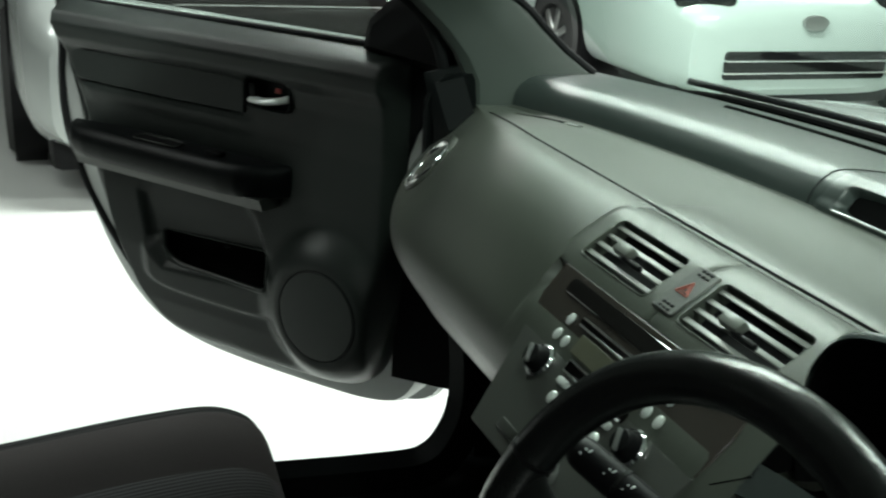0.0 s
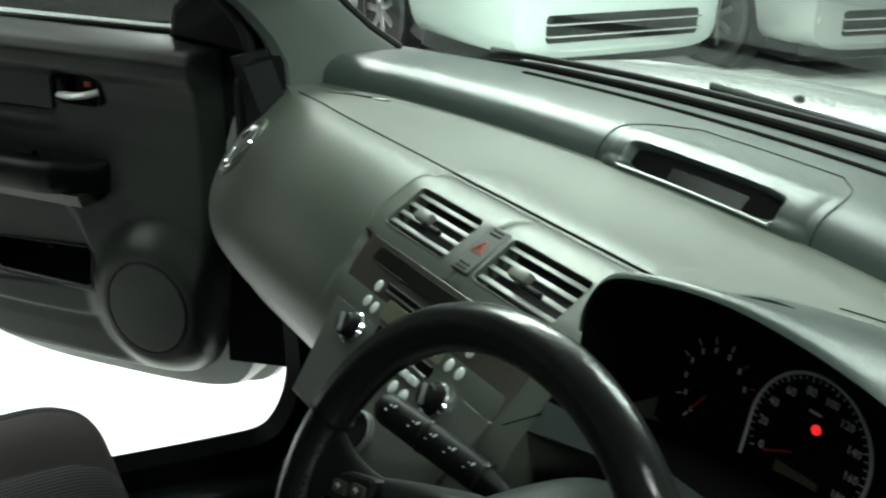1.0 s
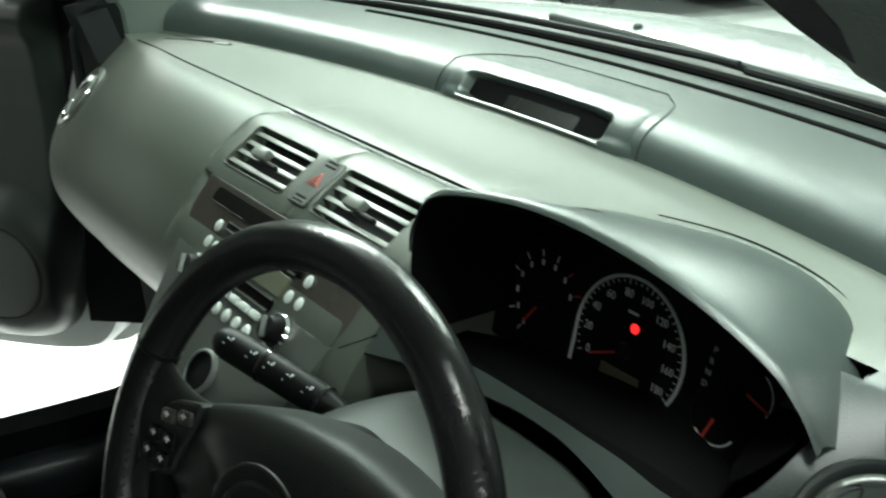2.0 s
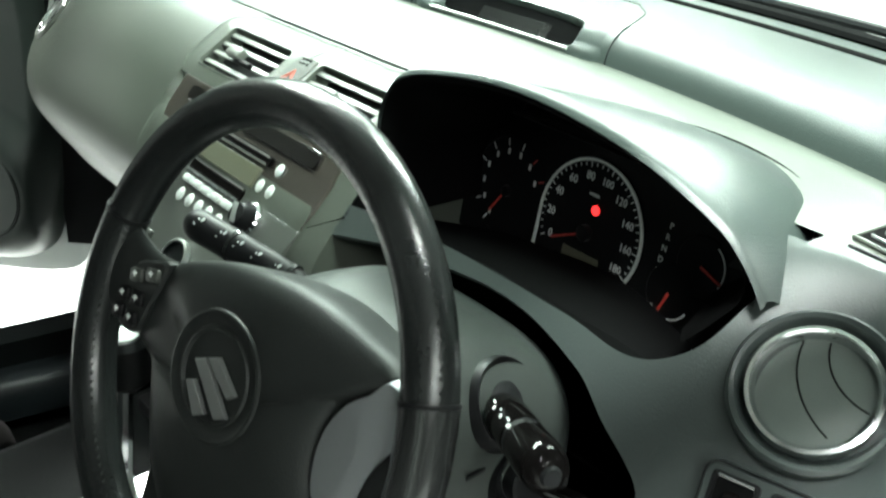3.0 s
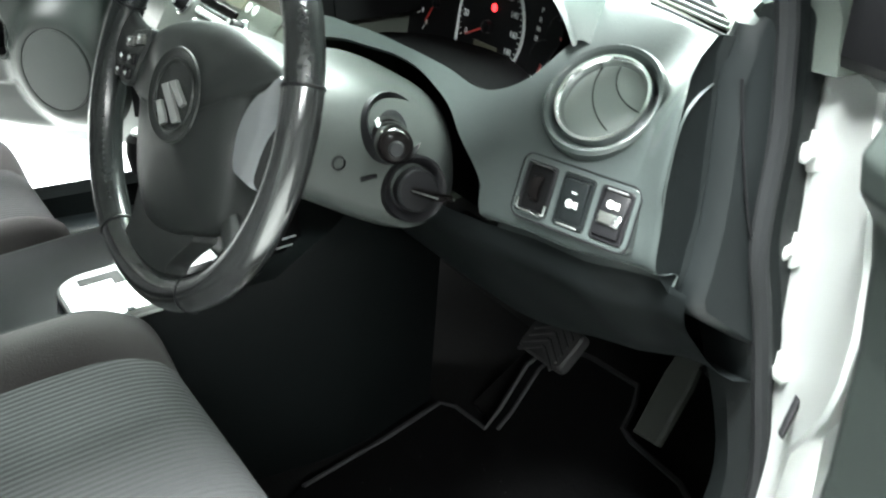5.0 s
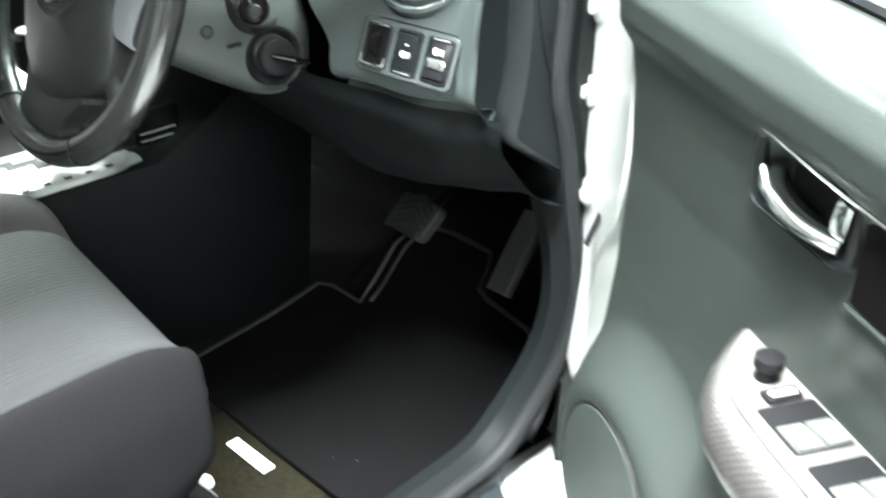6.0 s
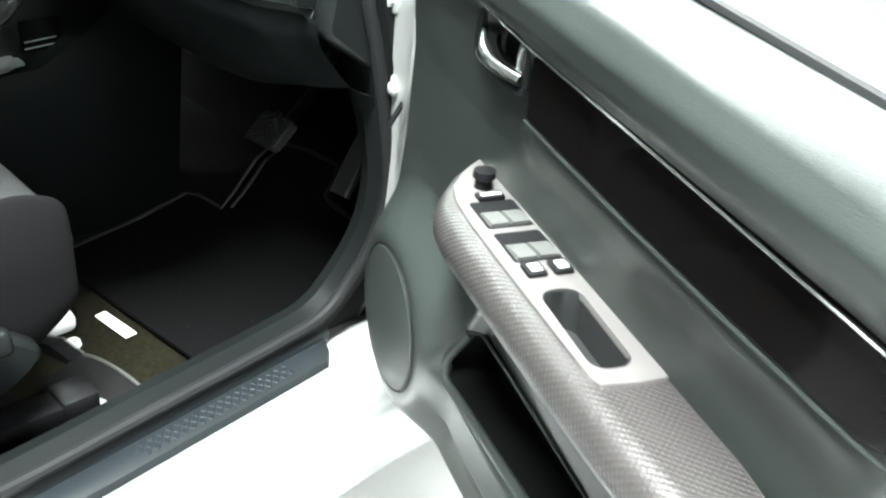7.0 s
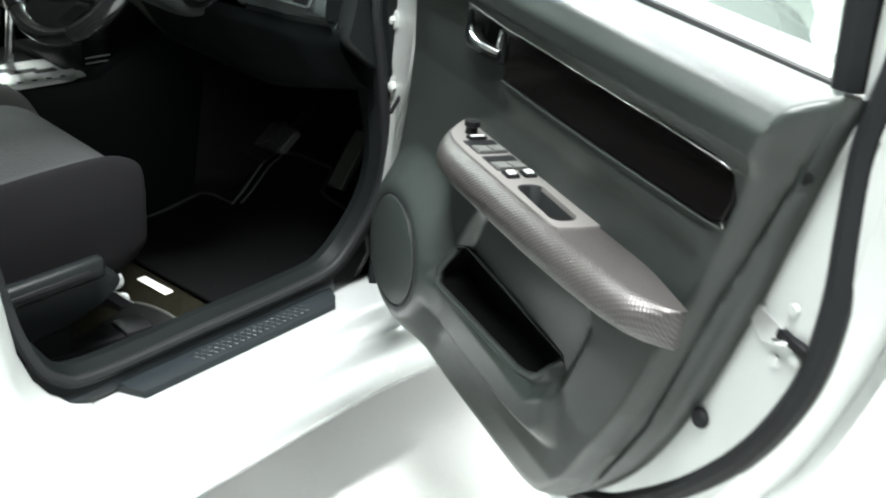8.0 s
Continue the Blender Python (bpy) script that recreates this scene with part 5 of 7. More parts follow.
    part("check_strap", moved(rbox(0.008, 0.060, 0.006, 0.002), axes((s * 0.728, 0.088, 0.690), (0.9, -0.3 * s, 0), (-0.3 * s, 0.8, 0.5), (0, -0.5, 0.85))), M_BLACK, BODY)
    # windscreen pillar with inner trim: (height, inner x and y at the door, x and y at the glass)
    rows, rows2 = [], []
    for z, xr, yr, xf, yf in ((0.945, 0.668, 0.090, 0.690, 0.335), (0.985, 0.668, 0.086, 0.700, 0.300), (1.020, 0.668, 0.067, 0.700, 0.2486), (1.056, 0.665, 0.036, 0.694, 0.205),
                              (1.095, 0.660, -0.008, 0.684, 0.156), (1.150, 0.645, -0.105, 0.640, 0.045), (1.205, 0.622, -0.215, 0.590, -0.100), (1.30, 0.605, -0.345, 0.565, -0.22), (1.40, 0.590, -0.46, 0.55, -0.34)):
        if s > 0:
            xr += 0.022 * sstep(1.04, 1.14, z)
        ym, xm = (yr + yf) / 2, (xr + xf) / 2
        rows.append(X([(xr + 0.040, yr + 0.002, z), (xr + 0.006, yr - 0.004, z), (xr - 0.003, yr + 0.010, z), (xm - 0.008, ym, z), (xf - 0.006, yf - 0.014, z), (xf + 0.002, yf - 0.002, z), (xf + 0.02, yf + 0.008, z), (xm + 0.05, ym, z)]))
    a0, a1 = Vector((0.715, 0.34, 0.965)), Vector((0.60, -0.16, 1.40))
    for i in range(9):
        k = i / 8
        p = a0.lerp(a1, k) + Vector((0, 0.0, 0.03 * math.sin(math.pi * k)))
        rows2.append(X([(p.x + 0.078, p.y - 0.17, p.z), (p.x + 0.052, p.y - 0.165, p.z - 0.012), (p.x + 0.052, p.y - 0.12, p.z + 0.004), (p.x + 0.035, p.y - 0.076, p.z + 0.024), (p.x + 0.05, p.y - 0.06, p.z + 0.03), (p.x + 0.08, p.y - 0.12, p.z + 0.02)]))
    edge = [Vector(r[5]) + Vector((s * 0.006, 0.004, 0)) for r in rows[1:]]
    part("glass_border", tube(crom(edge, 3), 0.0085, 8), M_RUBBER, BODY, "black windscreen rubber")
    part("pillar_trim", loft(rows), M_PILLAR, BODY, "grey plastic windscreen pillar trim")
    part("pillar_outer", loft(rows2), M_PAINT, BODY)
    # side of the cowl under the pillar
    part("cowl_side", box_at(*sorted((s * 0.672, s * 0.70)), 0.13, 0.44, 0.80, 0.94, 0.01), M_DASH2, BODY)
    part("front_wing", loft([X([(0.70, y, 0.40), (0.82, y, 0.42), (0.838, y, 0.58), (0.835, y, 0.64), (0.80, y, 0.84 - d), (0.74, y, 0.895 - d), (0.70, y, 0.90 - d)]) for y, d in ((0.46, 0.0), (0.65, 0.01), (0.85, 0.03), (1.1, 0.07), (1.32, 0.14), (1.40, 0.22))]), M_PAINT, BODY)
    # centre pillar and rear quarter
    cp = [(0.27, -0.36, 0.800), (0.30, -0.375, 0.797), (0.325, -0.400, 0.796), (0.342, -0.430, 0.797), (0.358, -0.458, 0.799), (0.38, -0.484, 0.800), (0.41, -0.506, 0.802), (0.45, -0.523, 0.804), (0.55, -0.540, 0.806), (0.70, -0.568, 0.806), (0.95, -0.61, 0.80), (1.2, -0.64, 0.785), (1.38, -0.63, 0.76)]
    part("centre_pillar", loft([X([(0.700, y0, z), (0.725, y0 - 0.003, z), (0.750, y0 - 0.012, z), (xo - 0.02, y0 - 0.034, z), (xo - 0.004, y0 - 0.052, z), (xo, y0 - 0.075, z), (xo, -0.75, z), (0.66, -0.75, z), (0.66, y0 - 0.02, z)]) for z, y0, xo in cp]), M_JAMB, BODY)
    part("rear_quarter", box_at(*sorted((s * 0.74, s * 0.82)), -2.1, -0.76, 0.25, 0.95, 0.05), M_PAINT, BODY)
    part("rear_side_post", box_at(*sorted((s * 0.62, s * 0.72)), -2.0, -1.75, 0.95, 1.38, 0.03), M_PAINT, BODY)


for s_ in (1, -1):
    side(s_)


def build_shell():
    # bonnet, cowl and nozzle
    secs = []
    for i in range(21):
        x = -0.76 + 1.52 * i / 20
        k = 1 - (abs(x) / 0.80) ** 3
        pts = [(y_glass(x) + 0.208, 0.928 + 0.02 * k), (y_glass(x) + 0.23, 0.934 + 0.02 * k), (0.85, 0.915 + 0.035 * k), (1.10, 0.87 + 0.04 * k), (1.32, 0.80 + 0.04 * k), (1.42, 0.72 + 0.03 * k), (1.42, 0.5), (0.7, 0.6)]
        secs.append([(x, y, z) for y, z in pts])
    part("bonnet", loft(secs), M_PAINT, BODY, "silver bonnet seen through the windscreen")
    secs = []
    for i in range(33):
        x = -0.72 + 1.44 * i / 32
        y = y_glass(x)
        secs.append([(x, y + 0.005, 0.962), (x, y + 0.035, 0.955), (x, y + 0.065, 0.942), (x, y + 0.110, 0.940), (x, y + 0.205, 0.949), (x, y + 0.210, 0.90), (x, y + 0.0, 0.90)])
    # black cowl given a paler base that takes in the windscreen's haze
    part("cowl_grille", loft(secs), M_PEDAL, BODY)
    for i in range(34):
        x = -0.62 + 1.24 * i / 33
        y = y_glass(x)
        part("cowl_rib", rbox(0.004, 0.045, 0.004, 0.001, 1), M_RUBBER, BODY, m=pose(x, y + 0.068, 0.944, -15, 0, 0))
    part("washer_nozzle", moved(lathe([(0.009, -0.02), (0.009, 0.003), (0.0085, 0.008), (0.005, 0.0115), (0.001, 0.012)], 16), Matrix.Identity(4)), M_BLACK, BODY, m=pose(-0.287, 0.742, 0.948))
    # roof
    secs = []
    for i in range(13):
        x = -0.60 + 1.2 * i / 12
        k = 1 - (abs(x) / 0.62) ** 4
        secs.append([(x, y, z + 0.05 * k) for y, z in ((-0.14, 1.40), (-0.4, 1.435), (-1.0, 1.45), (-1.7, 1.42), (-2.0, 1.36), (-2.0, 1.32), (-1.7, 1.385), (-1.0, 1.415), (-0.4, 1.40), (-0.14, 1.385))])
    part("roof", loft(secs), M_HEAD, BODY, "roof with pale headliner")
    for s in (-1, 1):
        secs = []
        for y, x, z in ((-0.36, 0.575, 1.385), (-0.6, 0.590, 1.412), (-1.0, 0.600, 1.420), (-1.5, 0.595, 1.405), (-1.95, 0.58, 1.35)):
            secs.append([(s * (x + a), y, z + b) for a, b in ((-0.02, -0.030), (0.030, -0.045), (0.070, -0.052), (0.082, -0.030), (0.060, 0.010), (0.0, 0.030), (-0.03, 0.02))])
        part("roof_rail", loft(secs), M_PAINT, BODY, "silver roof rail above the doors")
    part("tailgate", box_at(-0.66, 0.66, -2.1, -2.02, 0.4, 1.36, 0.04), M_PAINT, BODY)
    part("rear_bulkhead", box_at(-0.72, 0.72, -1.25, -1.15, 0.25, 1.05, 0.05), M_FABRIC2, BODY)
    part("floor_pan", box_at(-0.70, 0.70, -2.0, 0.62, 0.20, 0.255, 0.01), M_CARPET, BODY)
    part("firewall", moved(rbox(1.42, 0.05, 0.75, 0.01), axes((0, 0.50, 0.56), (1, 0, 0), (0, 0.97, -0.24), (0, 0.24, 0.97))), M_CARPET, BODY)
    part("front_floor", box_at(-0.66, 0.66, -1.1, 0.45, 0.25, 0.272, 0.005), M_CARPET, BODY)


build_shell()


def build_glass():
    def sheet(d):
        secs = []
        for i in range(21):
            x = -0.70 + 1.40 * i / 20
            xb = x
            y0, z0 = y_glass(x) + 0.022, 0.968 - 0.02 * sstep(0.5, 0.72, abs(x))
            xt, y1, z1 = x * 0.84, -0.14 - 0.10 * (x / 0.7) ** 2 + 0.02, 1.425 - 0.03 * (x / 0.7) ** 2
            secs.append([(xb + (xt - xb) * k, y0 + (y1 - y0) * k, z0 + (z1 - z0) * k + 0.03 * math.sin(math.pi * k) + d) for k in (0, 0.2, 0.4, 0.6, 0.8, 1.0)])
        return loft(secs, False, False)
    g = part("windscreen", sheet(0.0), M_GLASS, BODY, "clear greenish windscreen")
    part("glass_lower_edge", tube([(x, y_glass(x) + 0.020, 0.973 - 0.02 * sstep(0.5, 0.72, abs(x))) for x in [-0.68 + 0.034 * i for i in range(41)]], 0.0016, 6), M_STACK, BODY)
    w = part("wiper", tube(crom([(-0.66, 0.445, 0.982), (-0.40, 0.545, 0.978), (-0.10, 0.580, 0.978), (0.02, 0.585, 0.978)], 6), 0.0055, 8), M_RUBBER, BODY, "black windscreen wiper")
    part("wiper_arm", tube(crom([(-0.30, 0.575, 0.985), (-0.05, 0.60, 0.975), (0.22, 0.60, 0.960)], 6), 0.006, 8), M_RUBBER, w)
    w = part("wiper", tube(crom([(0.05, 0.56, 0.980), (0.30, 0.545, 0.978), (0.56, 0.47, 0.980)], 6), 0.0055, 8), M_RUBBER, BODY, "black windscreen wiper")
    part("wiper_arm", tube(crom([(0.30, 0.56, 0.985), (0.50, 0.53, 0.972), (0.60, 0.50, 0.960)], 6), 0.006, 8), M_RUBBER, w)


build_glass()


# ---- doors ----
def door_frame(s, hinge, opened, rise=0.0, span=1.0):
    """u along the door from its hinge, w towards the cabin, z up."""
    a = radians(opened)
    u = (s * math.cos(a) * span, -math.sin(a) * span, 0)
    w = (-s * math.sin(a), -math.cos(a), 0)
    return axes((s * hinge[0], hinge[1], rise), u, w, (0, 0, 1))


TRIM_OUT = [(0.095, 0.80), (0.095, 0.60), (0.112, 0.47), (0.165, 0.400), (0.30, 0.378), (0.46, 0.376), (0.60, 0.382), (0.672, 0.432), (0.745, 0.512), (0.803, 0.618), (0.846, 0.744), (0.868, 0.83), (0.893, 0.93)]
FACE_END = [(0.376, 0.600), (0.430, 0.652), (0.469, 0.687), (0.540, 0.728), (0.602, 0.758), (0.739, 0.802), (0.840, 0.839), (0.930, 0.872), (0.980, 0.890)]
SPEAKER = (0.222, 0.531)
RECESS = [(0.338, 0.545), (0.600, 0.528), (0.645, 0.560), (0.674, 0.652), (0.620, 0.712), (0.420, 0.712), (0.392, 0.655), (0.345, 0.606)]


def rounded(corners, r, n=6):
    """A convex outline with its corners rounded off by r."""
    out = []
    for i, c in enumerate(corners):
        c = Vector(c)
        a, b = Vector(corners[i - 1]) - c, Vector(corners[(i + 1) % len(corners)]) - c
        a, b = c + a * min(0.45, r[i] / a.length), c + b * min(0.45, r[i] / b.length)
        out += [tuple(a.lerp(c, k / n).lerp(c.lerp(b, k / n), k / n)) for k in range(n + 1)]
    return out


POCKET = rounded([(0.358, 0.602), (0.338, 0.536), (0.592, 0.534), (0.628, 0.588)], (0.012, 0.030, 0.040, 0.012))


def along(keys, v):
    """Value at v of a list of (v, value) pairs."""
    if v <= keys[0][0]:
        return keys[0][1]
    for (a, p), (b, q) in zip(keys, keys[1:]):
        if v <= b:
            return p + (q - p) * (v - a) / (b - a)
    return keys[-1][1]


def inside(poly, u, z):
    """Distance of a point from the nearest side of a convex outline, positive inside."""
    d = 1.0
    for (u0, z0), (u1, z1) in zip(poly, poly[1:] + poly[:1]):
        k = math.hypot(u1 - u0, z1 - z0)
        d = min(d, ((u1 - u0) * (z - z0) - (z1 - z0) * (u - u0)) / k)
    return d


TRIM_KEYS = [(0.37, 0.012), (0.39, 0.032), (0.45, 0.042), (0.55, 0.046), (0.64, 0.040), (0.70, 0.034), (0.80, 0.031), (0.835, 0.034), (0.865, 0.036), (0.895, 0.042), (0.915, 0.055), (0.938, 0.058), (0.958, 0.046), (0.970, 0.020), (0.976, 0.0)]


def trim_w(u, z):
    """How far the door trim stands out towards the cabin at (u, z)."""
    w = along(TRIM_KEYS, z)
    # swelling round the speaker
    d = math.hypot(u - SPEAKER[0], z - SPEAKER[1])
    k = 1 - sstep(0.086, 0.150, d)
    w += (0.074 - w) * k
    # swelling under the pocket, hollow between pocket and armrest
    w += 0.012 * bump2(u, z, 0.487, 0.530, 0.185, 0.055, 4) * (1 - k)
    rec = sstep(-0.010, 0.012, inside(RECESS, u, z))
    w -= (0.006 + 0.009 * sstep(0.70, 0.60, z)) * rec * (1 - k)
    # strip panel, its ledge, and the handle well
    w -= 0.006 * bump2(u, z, 0.622, 0.868, 0.219, 0.032, 12)
    w += 0.005 * sstep(0.39, 0.43, u) * (1 - sstep(0.79, 0.83, u)) * sstep(0.785, 0.8245, z) * (1 - sstep(0.8245, 0.837, z))
    w -= 0.024 * bump2(u, z, 0.360, 0.880, 0.048, 0.025, 6)
    # stepped band behind the face
    e = u - along(FACE_END, z)
    if e > -0.006:
        w += (0.015 - w) * sstep(-0.006, 0.012, e) + 0.0055 * math.exp(-((e - 0.021) / 0.005) ** 2)
    # front edge rolls off
    w *= 0.25 + 0.75 * sstep(0.09, 0.13, u)
    return w


def z_bottom(u):
    best = 0.40
    for (u0, z0), (u1, z1) in zip(TRIM_C, TRIM_C[1:]):
        if u0 <= u <= u1 and u1 > u0:
            best = min(best, z0 + (z1 - z0) * (u - u0) / (u1 - u0)) if best != 0.40 else z0 + (z1 - z0) * (u - u0) / (u1 - u0)
    return best


TRIM_C = [(p.x, p.y) for p in crom([(a, b, 0) for a, b in TRIM_OUT], 8)]


def side_u(z):
    """Front and rear ends of the trim at height z."""
    us = []
    for (u0, z0), (u1, z1) in zip(TRIM_C, TRIM_C[1:]):
        if (z0 - z) * (z1 - z) <= 0 and z0 != z1:
            us.append(u0 + (u1 - u0) * (z - z0) / (z1 - z0))
    lo = min(us) if us else 0.3
    hi = max(us) if us else 0.6
    if z >= 0.80:
        lo = 0.095
    if z >= 0.93:
        hi = 0.893 + 0.32 * (z - 0.93)
    return lo, hi


def build_door(s, hinge, opened, rise=0.0, span=1.0):
    D = door_frame(s, hinge, opened, rise, span)
    drv = s > 0
    lab = "open driver's car door with dark grey trim and silver armrest" if drv else "open passenger car door with dark grey plastic trim"
    ring = [(0.045, 0.97), (0.040, 0.70), (0.045, 0.50), (0.075, 0.395), (0.15, 0.355), (0.35, 0.345), (0.56, 0.350), (0.70, 0.385), (0.80, 0.47), (0.88, 0.60), (0.925, 0.74), (0.945, 0.86), (0.945, 0.97)]
    rc = [(p.x, p.y) for p in crom([(a, b, 0) for a, b in ring], 5)]
    cu, cz = 0.5, 0.75
    def ring_at(w, k):
        return [(cu + (u - cu) * k, w, cz + (z - cz) * k if z < 0.96 else z) for u, z in rc]
    T = part("door", loft([ring_at(-0.075, 1.0), ring_at(-0.03, 1.0), ring_at(-0.012, 0.985), ring_at(-0.006, 0.93)]), M_JAMB, BODY, lab, m=D)
    # trim skin
    nz, nu = 150, 190
    zs = [0.382 + (0.976 - 0.382) * (i / nz) for i in range(nz + 1)]
    rows = []
    for z in zs:
        lo, hi = side_u(z)
        if not (lo < 0.30):
            lo = 0.30
        row = []
        for j in range(nu + 1):
            k = j / nu
            u = lo + (hi - lo) * k
            w = trim_w(u, z)
            e = min(1, (hi - u) / 0.010) if hi > u else 0
            e2 = min(1, (z - z_bottom(min(max(u, 0.1), 0.89))) / 0.03) if z < 0.95 else 1
            e = max(0.0, min(e, max(e2, 0.0)))
            row.append((u, 0.004 + (w - 0.004) * math.sqrt(max(0, 1 - (1 - e) ** 2)), z))
        rows.append([(row[0][0], -0.004, z)] + row + [(row[-1][0], -0.004, z)])
    rows = [[(p[0], -0.004, p[2]) for p in rows[0]]] + rows
    vs, fs = loft(rows, False, False)
    def in_pocket(f):
        return inside(POCKET, sum(vs[i][0] for i in f) / len(f), sum(vs[i][2] for i in f) / len(f)) > 0
    fs = [f for f in fs if not in_pocket(f)]
    part("door_trim", (vs, fs), M_TRIM, T, "dark grey grained plastic trim", m=D, smooth=60)
    # shell: inner pressing, rear end face, outer skin
    part("outer_skin", loft([ring_at(-0.105, 0.985), ring_at(-0.098, 1.03), ring_at(-0.088, 1.045), ring_at(-0.078, 1.035), ring_at(-0.076, 1.0)]), M_PAINT, T, m=D)
    part("rear_seal", tube(crom([(0.902, 0.020, 1.40), (0.918, 0.004, 1.2), (0.920, -0.008, 1.03), (0.914, -0.010, 0.97), (0.911, -0.011, 0.93), (0.918, -0.012, 0.87), (0.925, -0.013, 0.81), (0.920, -0.014, 0.733), (0.885, -0.014, 0.645), (0.830, -0.013, 0.565), (0.765, -0.012, 0.495), (0.700, -0.011, 0.440), (0.600, -0.011, 0.392)], 5), 0.0125, 10), M_RUBBER, T, "black rubber edge seal", m=D)
    # glass, window channel and waist strips
    part("waist_strip", tube([(0.12, -0.004, 0.980), (0.50, -0.004, 0.978), (0.875, -0.004, 0.974)], 0.0055, 8), M_RUBBER, T, m=D)
    g = part("window_glass", loft([[(0.14, -0.018, 0.96), (0.868, -0.018, 0.96), (0.868, -0.022, 0.96), (0.14, -0.022, 0.96)], [(0.40, 0.02, 1.32), (0.845, 0.02, 1.38), (0.845, 0.016, 1.38), (0.40, 0.016, 1.32)]]), M_GLASS2, T, "clear side glass", m=D)
    g.visible_shadow = False
    fr = crom([(0.085, -0.02, 0.985), (0.20, 0.0, 1.13), (0.38, 0.02, 1.31), (0.52, 0.025, 1.40), (0.75, 0.025, 1.415), (0.845, 0.022, 1.40)], 5) + [Vector((0.862, 0.004, 1.2)), Vector((0.877, -0.012, 0.975))]
    part("window_frame", tube([tuple(p) for p in fr], 0.016, 8), M_RUBBER, T, "black window frame", m=D)
    part("frame_outer", tube([(0.912, -0.030, 0.95), (0.902, -0.015, 1.2), (0.880, 0.005, 1.40)], 0.026, 12, ry=0.026), M_JAMB, T, m=D)
    # mirror corner
    mc = [(0.02, 0.955), (0.185, 0.975), (0.175, 1.02), (0.12, 1.07), (0.03, 1.10)]
    part("mirror_corner", loft([[(u, 0.0, z) for u, z in mc], [(u, 0.016, z) for u, z in mc], [(0.11 + (u - 0.11) * 0.8, 0.028, 1.0 + (z - 1.0) * 0.7) for u, z in mc]]), M_BLACK, T, m=D)
    part("mirror_housing", moved(rbox(0.14, 0.09, 0.11, 0.035, 4), pose(0.12, -0.17, 1.04)), M_PAINT, T, "silver door mirror", m=D)
    part("mirror_stalk", tube([(0.11, -0.09, 0.995), (0.12, -0.15, 1.0)], 0.025, 10), M_BLACK, T, m=D)
    # speaker
    q = [(SPEAKER[0] + 0.0805 * math.cos(a), 0.0742, SPEAKER[1] + 0.0805 * math.sin(a)) for a in (2 * math.pi * i / 56 for i in range(56))]
    part("speaker_grille", moved(lathe([(0.0785, -0.003), (0.0785, 0.0018), (0.0772, 0.0030), (0.060, 0.0042), (0.03, 0.0052), (0.001, 0.0055)], 56), axes((SPEAKER[0], 0.0735, SPEAKER[1]), (1, 0, 0), (0, 0, -1), (0, 1, 0))), M_GRILLE, T, "round dark speaker grille", m=D)
    part("speaker_groove", tube(q, 0.0016, 6, True), M_BLACK, T, m=D)
    # map pocket; its matt black lining puts the hollow's shade into the colour
    pk = [(u, trim_w(u, z), z) for u, z in POCKET]
    part("pocket_shade", loft([[(0.487 + (a - 0.487) * k, 0.004 + (w - 0.004) * h, 0.575 + (c - 0.575) * k) for a, w, c in pk] for h, k in ((0.97, 1.0), (0.6, 0.99), (0.15, 0.97), (0.02, 0.90), (0.0, 0.05))], True, False), M_SLOT, T, m=D)
    part("pocket_lip", tube([(u, w - 0.002, z) for u, w, z in pk[4:24]], 0.0052, 10), M_TRIM, T, m=D)
    part("pocket_edge", tube(pk[24:] + pk[:5], 0.0018, 8), M_TRIM, T, m=D)
    # recessed pull handle in a gloss strip
    rec = [(0.360 + x, 0.0, 0.880 + y) for x, y in rrect(0.104, 0.054, 0.013, 5)]
    part("handle_bezel", loft([[(u, 0.030, z) for u, w, z in rec], [(u, 0.041, z) for u, w, z in rec], [(0.360 + (u - 0.360) * 0.95, 0.043, 0.880 + (z - 0.880) * 0.93) for u, w, z in rec], [(0.360 + (u - 0.360) * 0.88, 0.041, 0.880 + (z - 0.880) * 0.84) for u, w, z in rec], [(0.360 + (u - 0.360) * 0.86, 0.018, 0.880 + (z - 0.880) * 0.82) for u, w, z in rec]], True, False), M_DASH2, T, m=D)
    part("bezel_rim", tube([(0.360 + (u - 0.360) * 0.97, 0.0435, 0.880 + (z - 0.880) * 0.96) for u, w, z in rec], 0.0009, 6, True), M_DASH2, T, m=D)
    part("handle_well", loft([[(0.360 + (u - 0.360) * 0.9, 0.016, 0.880 + (z - 0.880) * 0.88) for u, w, z in rec], [(0.360 + (u - 0.360) * 0.86, 0.019, 0.880 + (z - 0.880) * 0.82) for u, w, z in rec]]), M_BLACK, T, m=D)
    # passenger's handle: a pale base replaces the bright reflection of chrome
    part("pull_handle", tube(crom([(0.318, 0.034, 0.877), (0.340, 0.043, 0.871), (0.370, 0.044, 0.867), (0.398, 0.036, 0.866)], 5), 0.0098, 12, ry=0.0060), M_CHROME if drv else M_BTN, T, "chrome pull handle", m=D)
    part("lock_tab", moved(rbox(0.014, 0.010, 0.026, 0.003), pose(0.394, 0.036, 0.880, 0, 8, 0)), M_CHROME if drv else M_DASH2, T, m=D)
    if not drv:
        part("red_lock_mark", moved(rbox(0.012, 0.003, 0.008, 0.001), pose(0.345, 0.030, 0.886)), M_RED, T, m=D)
    st = [(0.414, 0.900), (0.60, 0.899), (0.822, 0.895), (0.834, 0.889), (0.838, 0.868), (0.830, 0.846), (0.816, 0.840), (0.60, 0.838), (0.414, 0.840)]
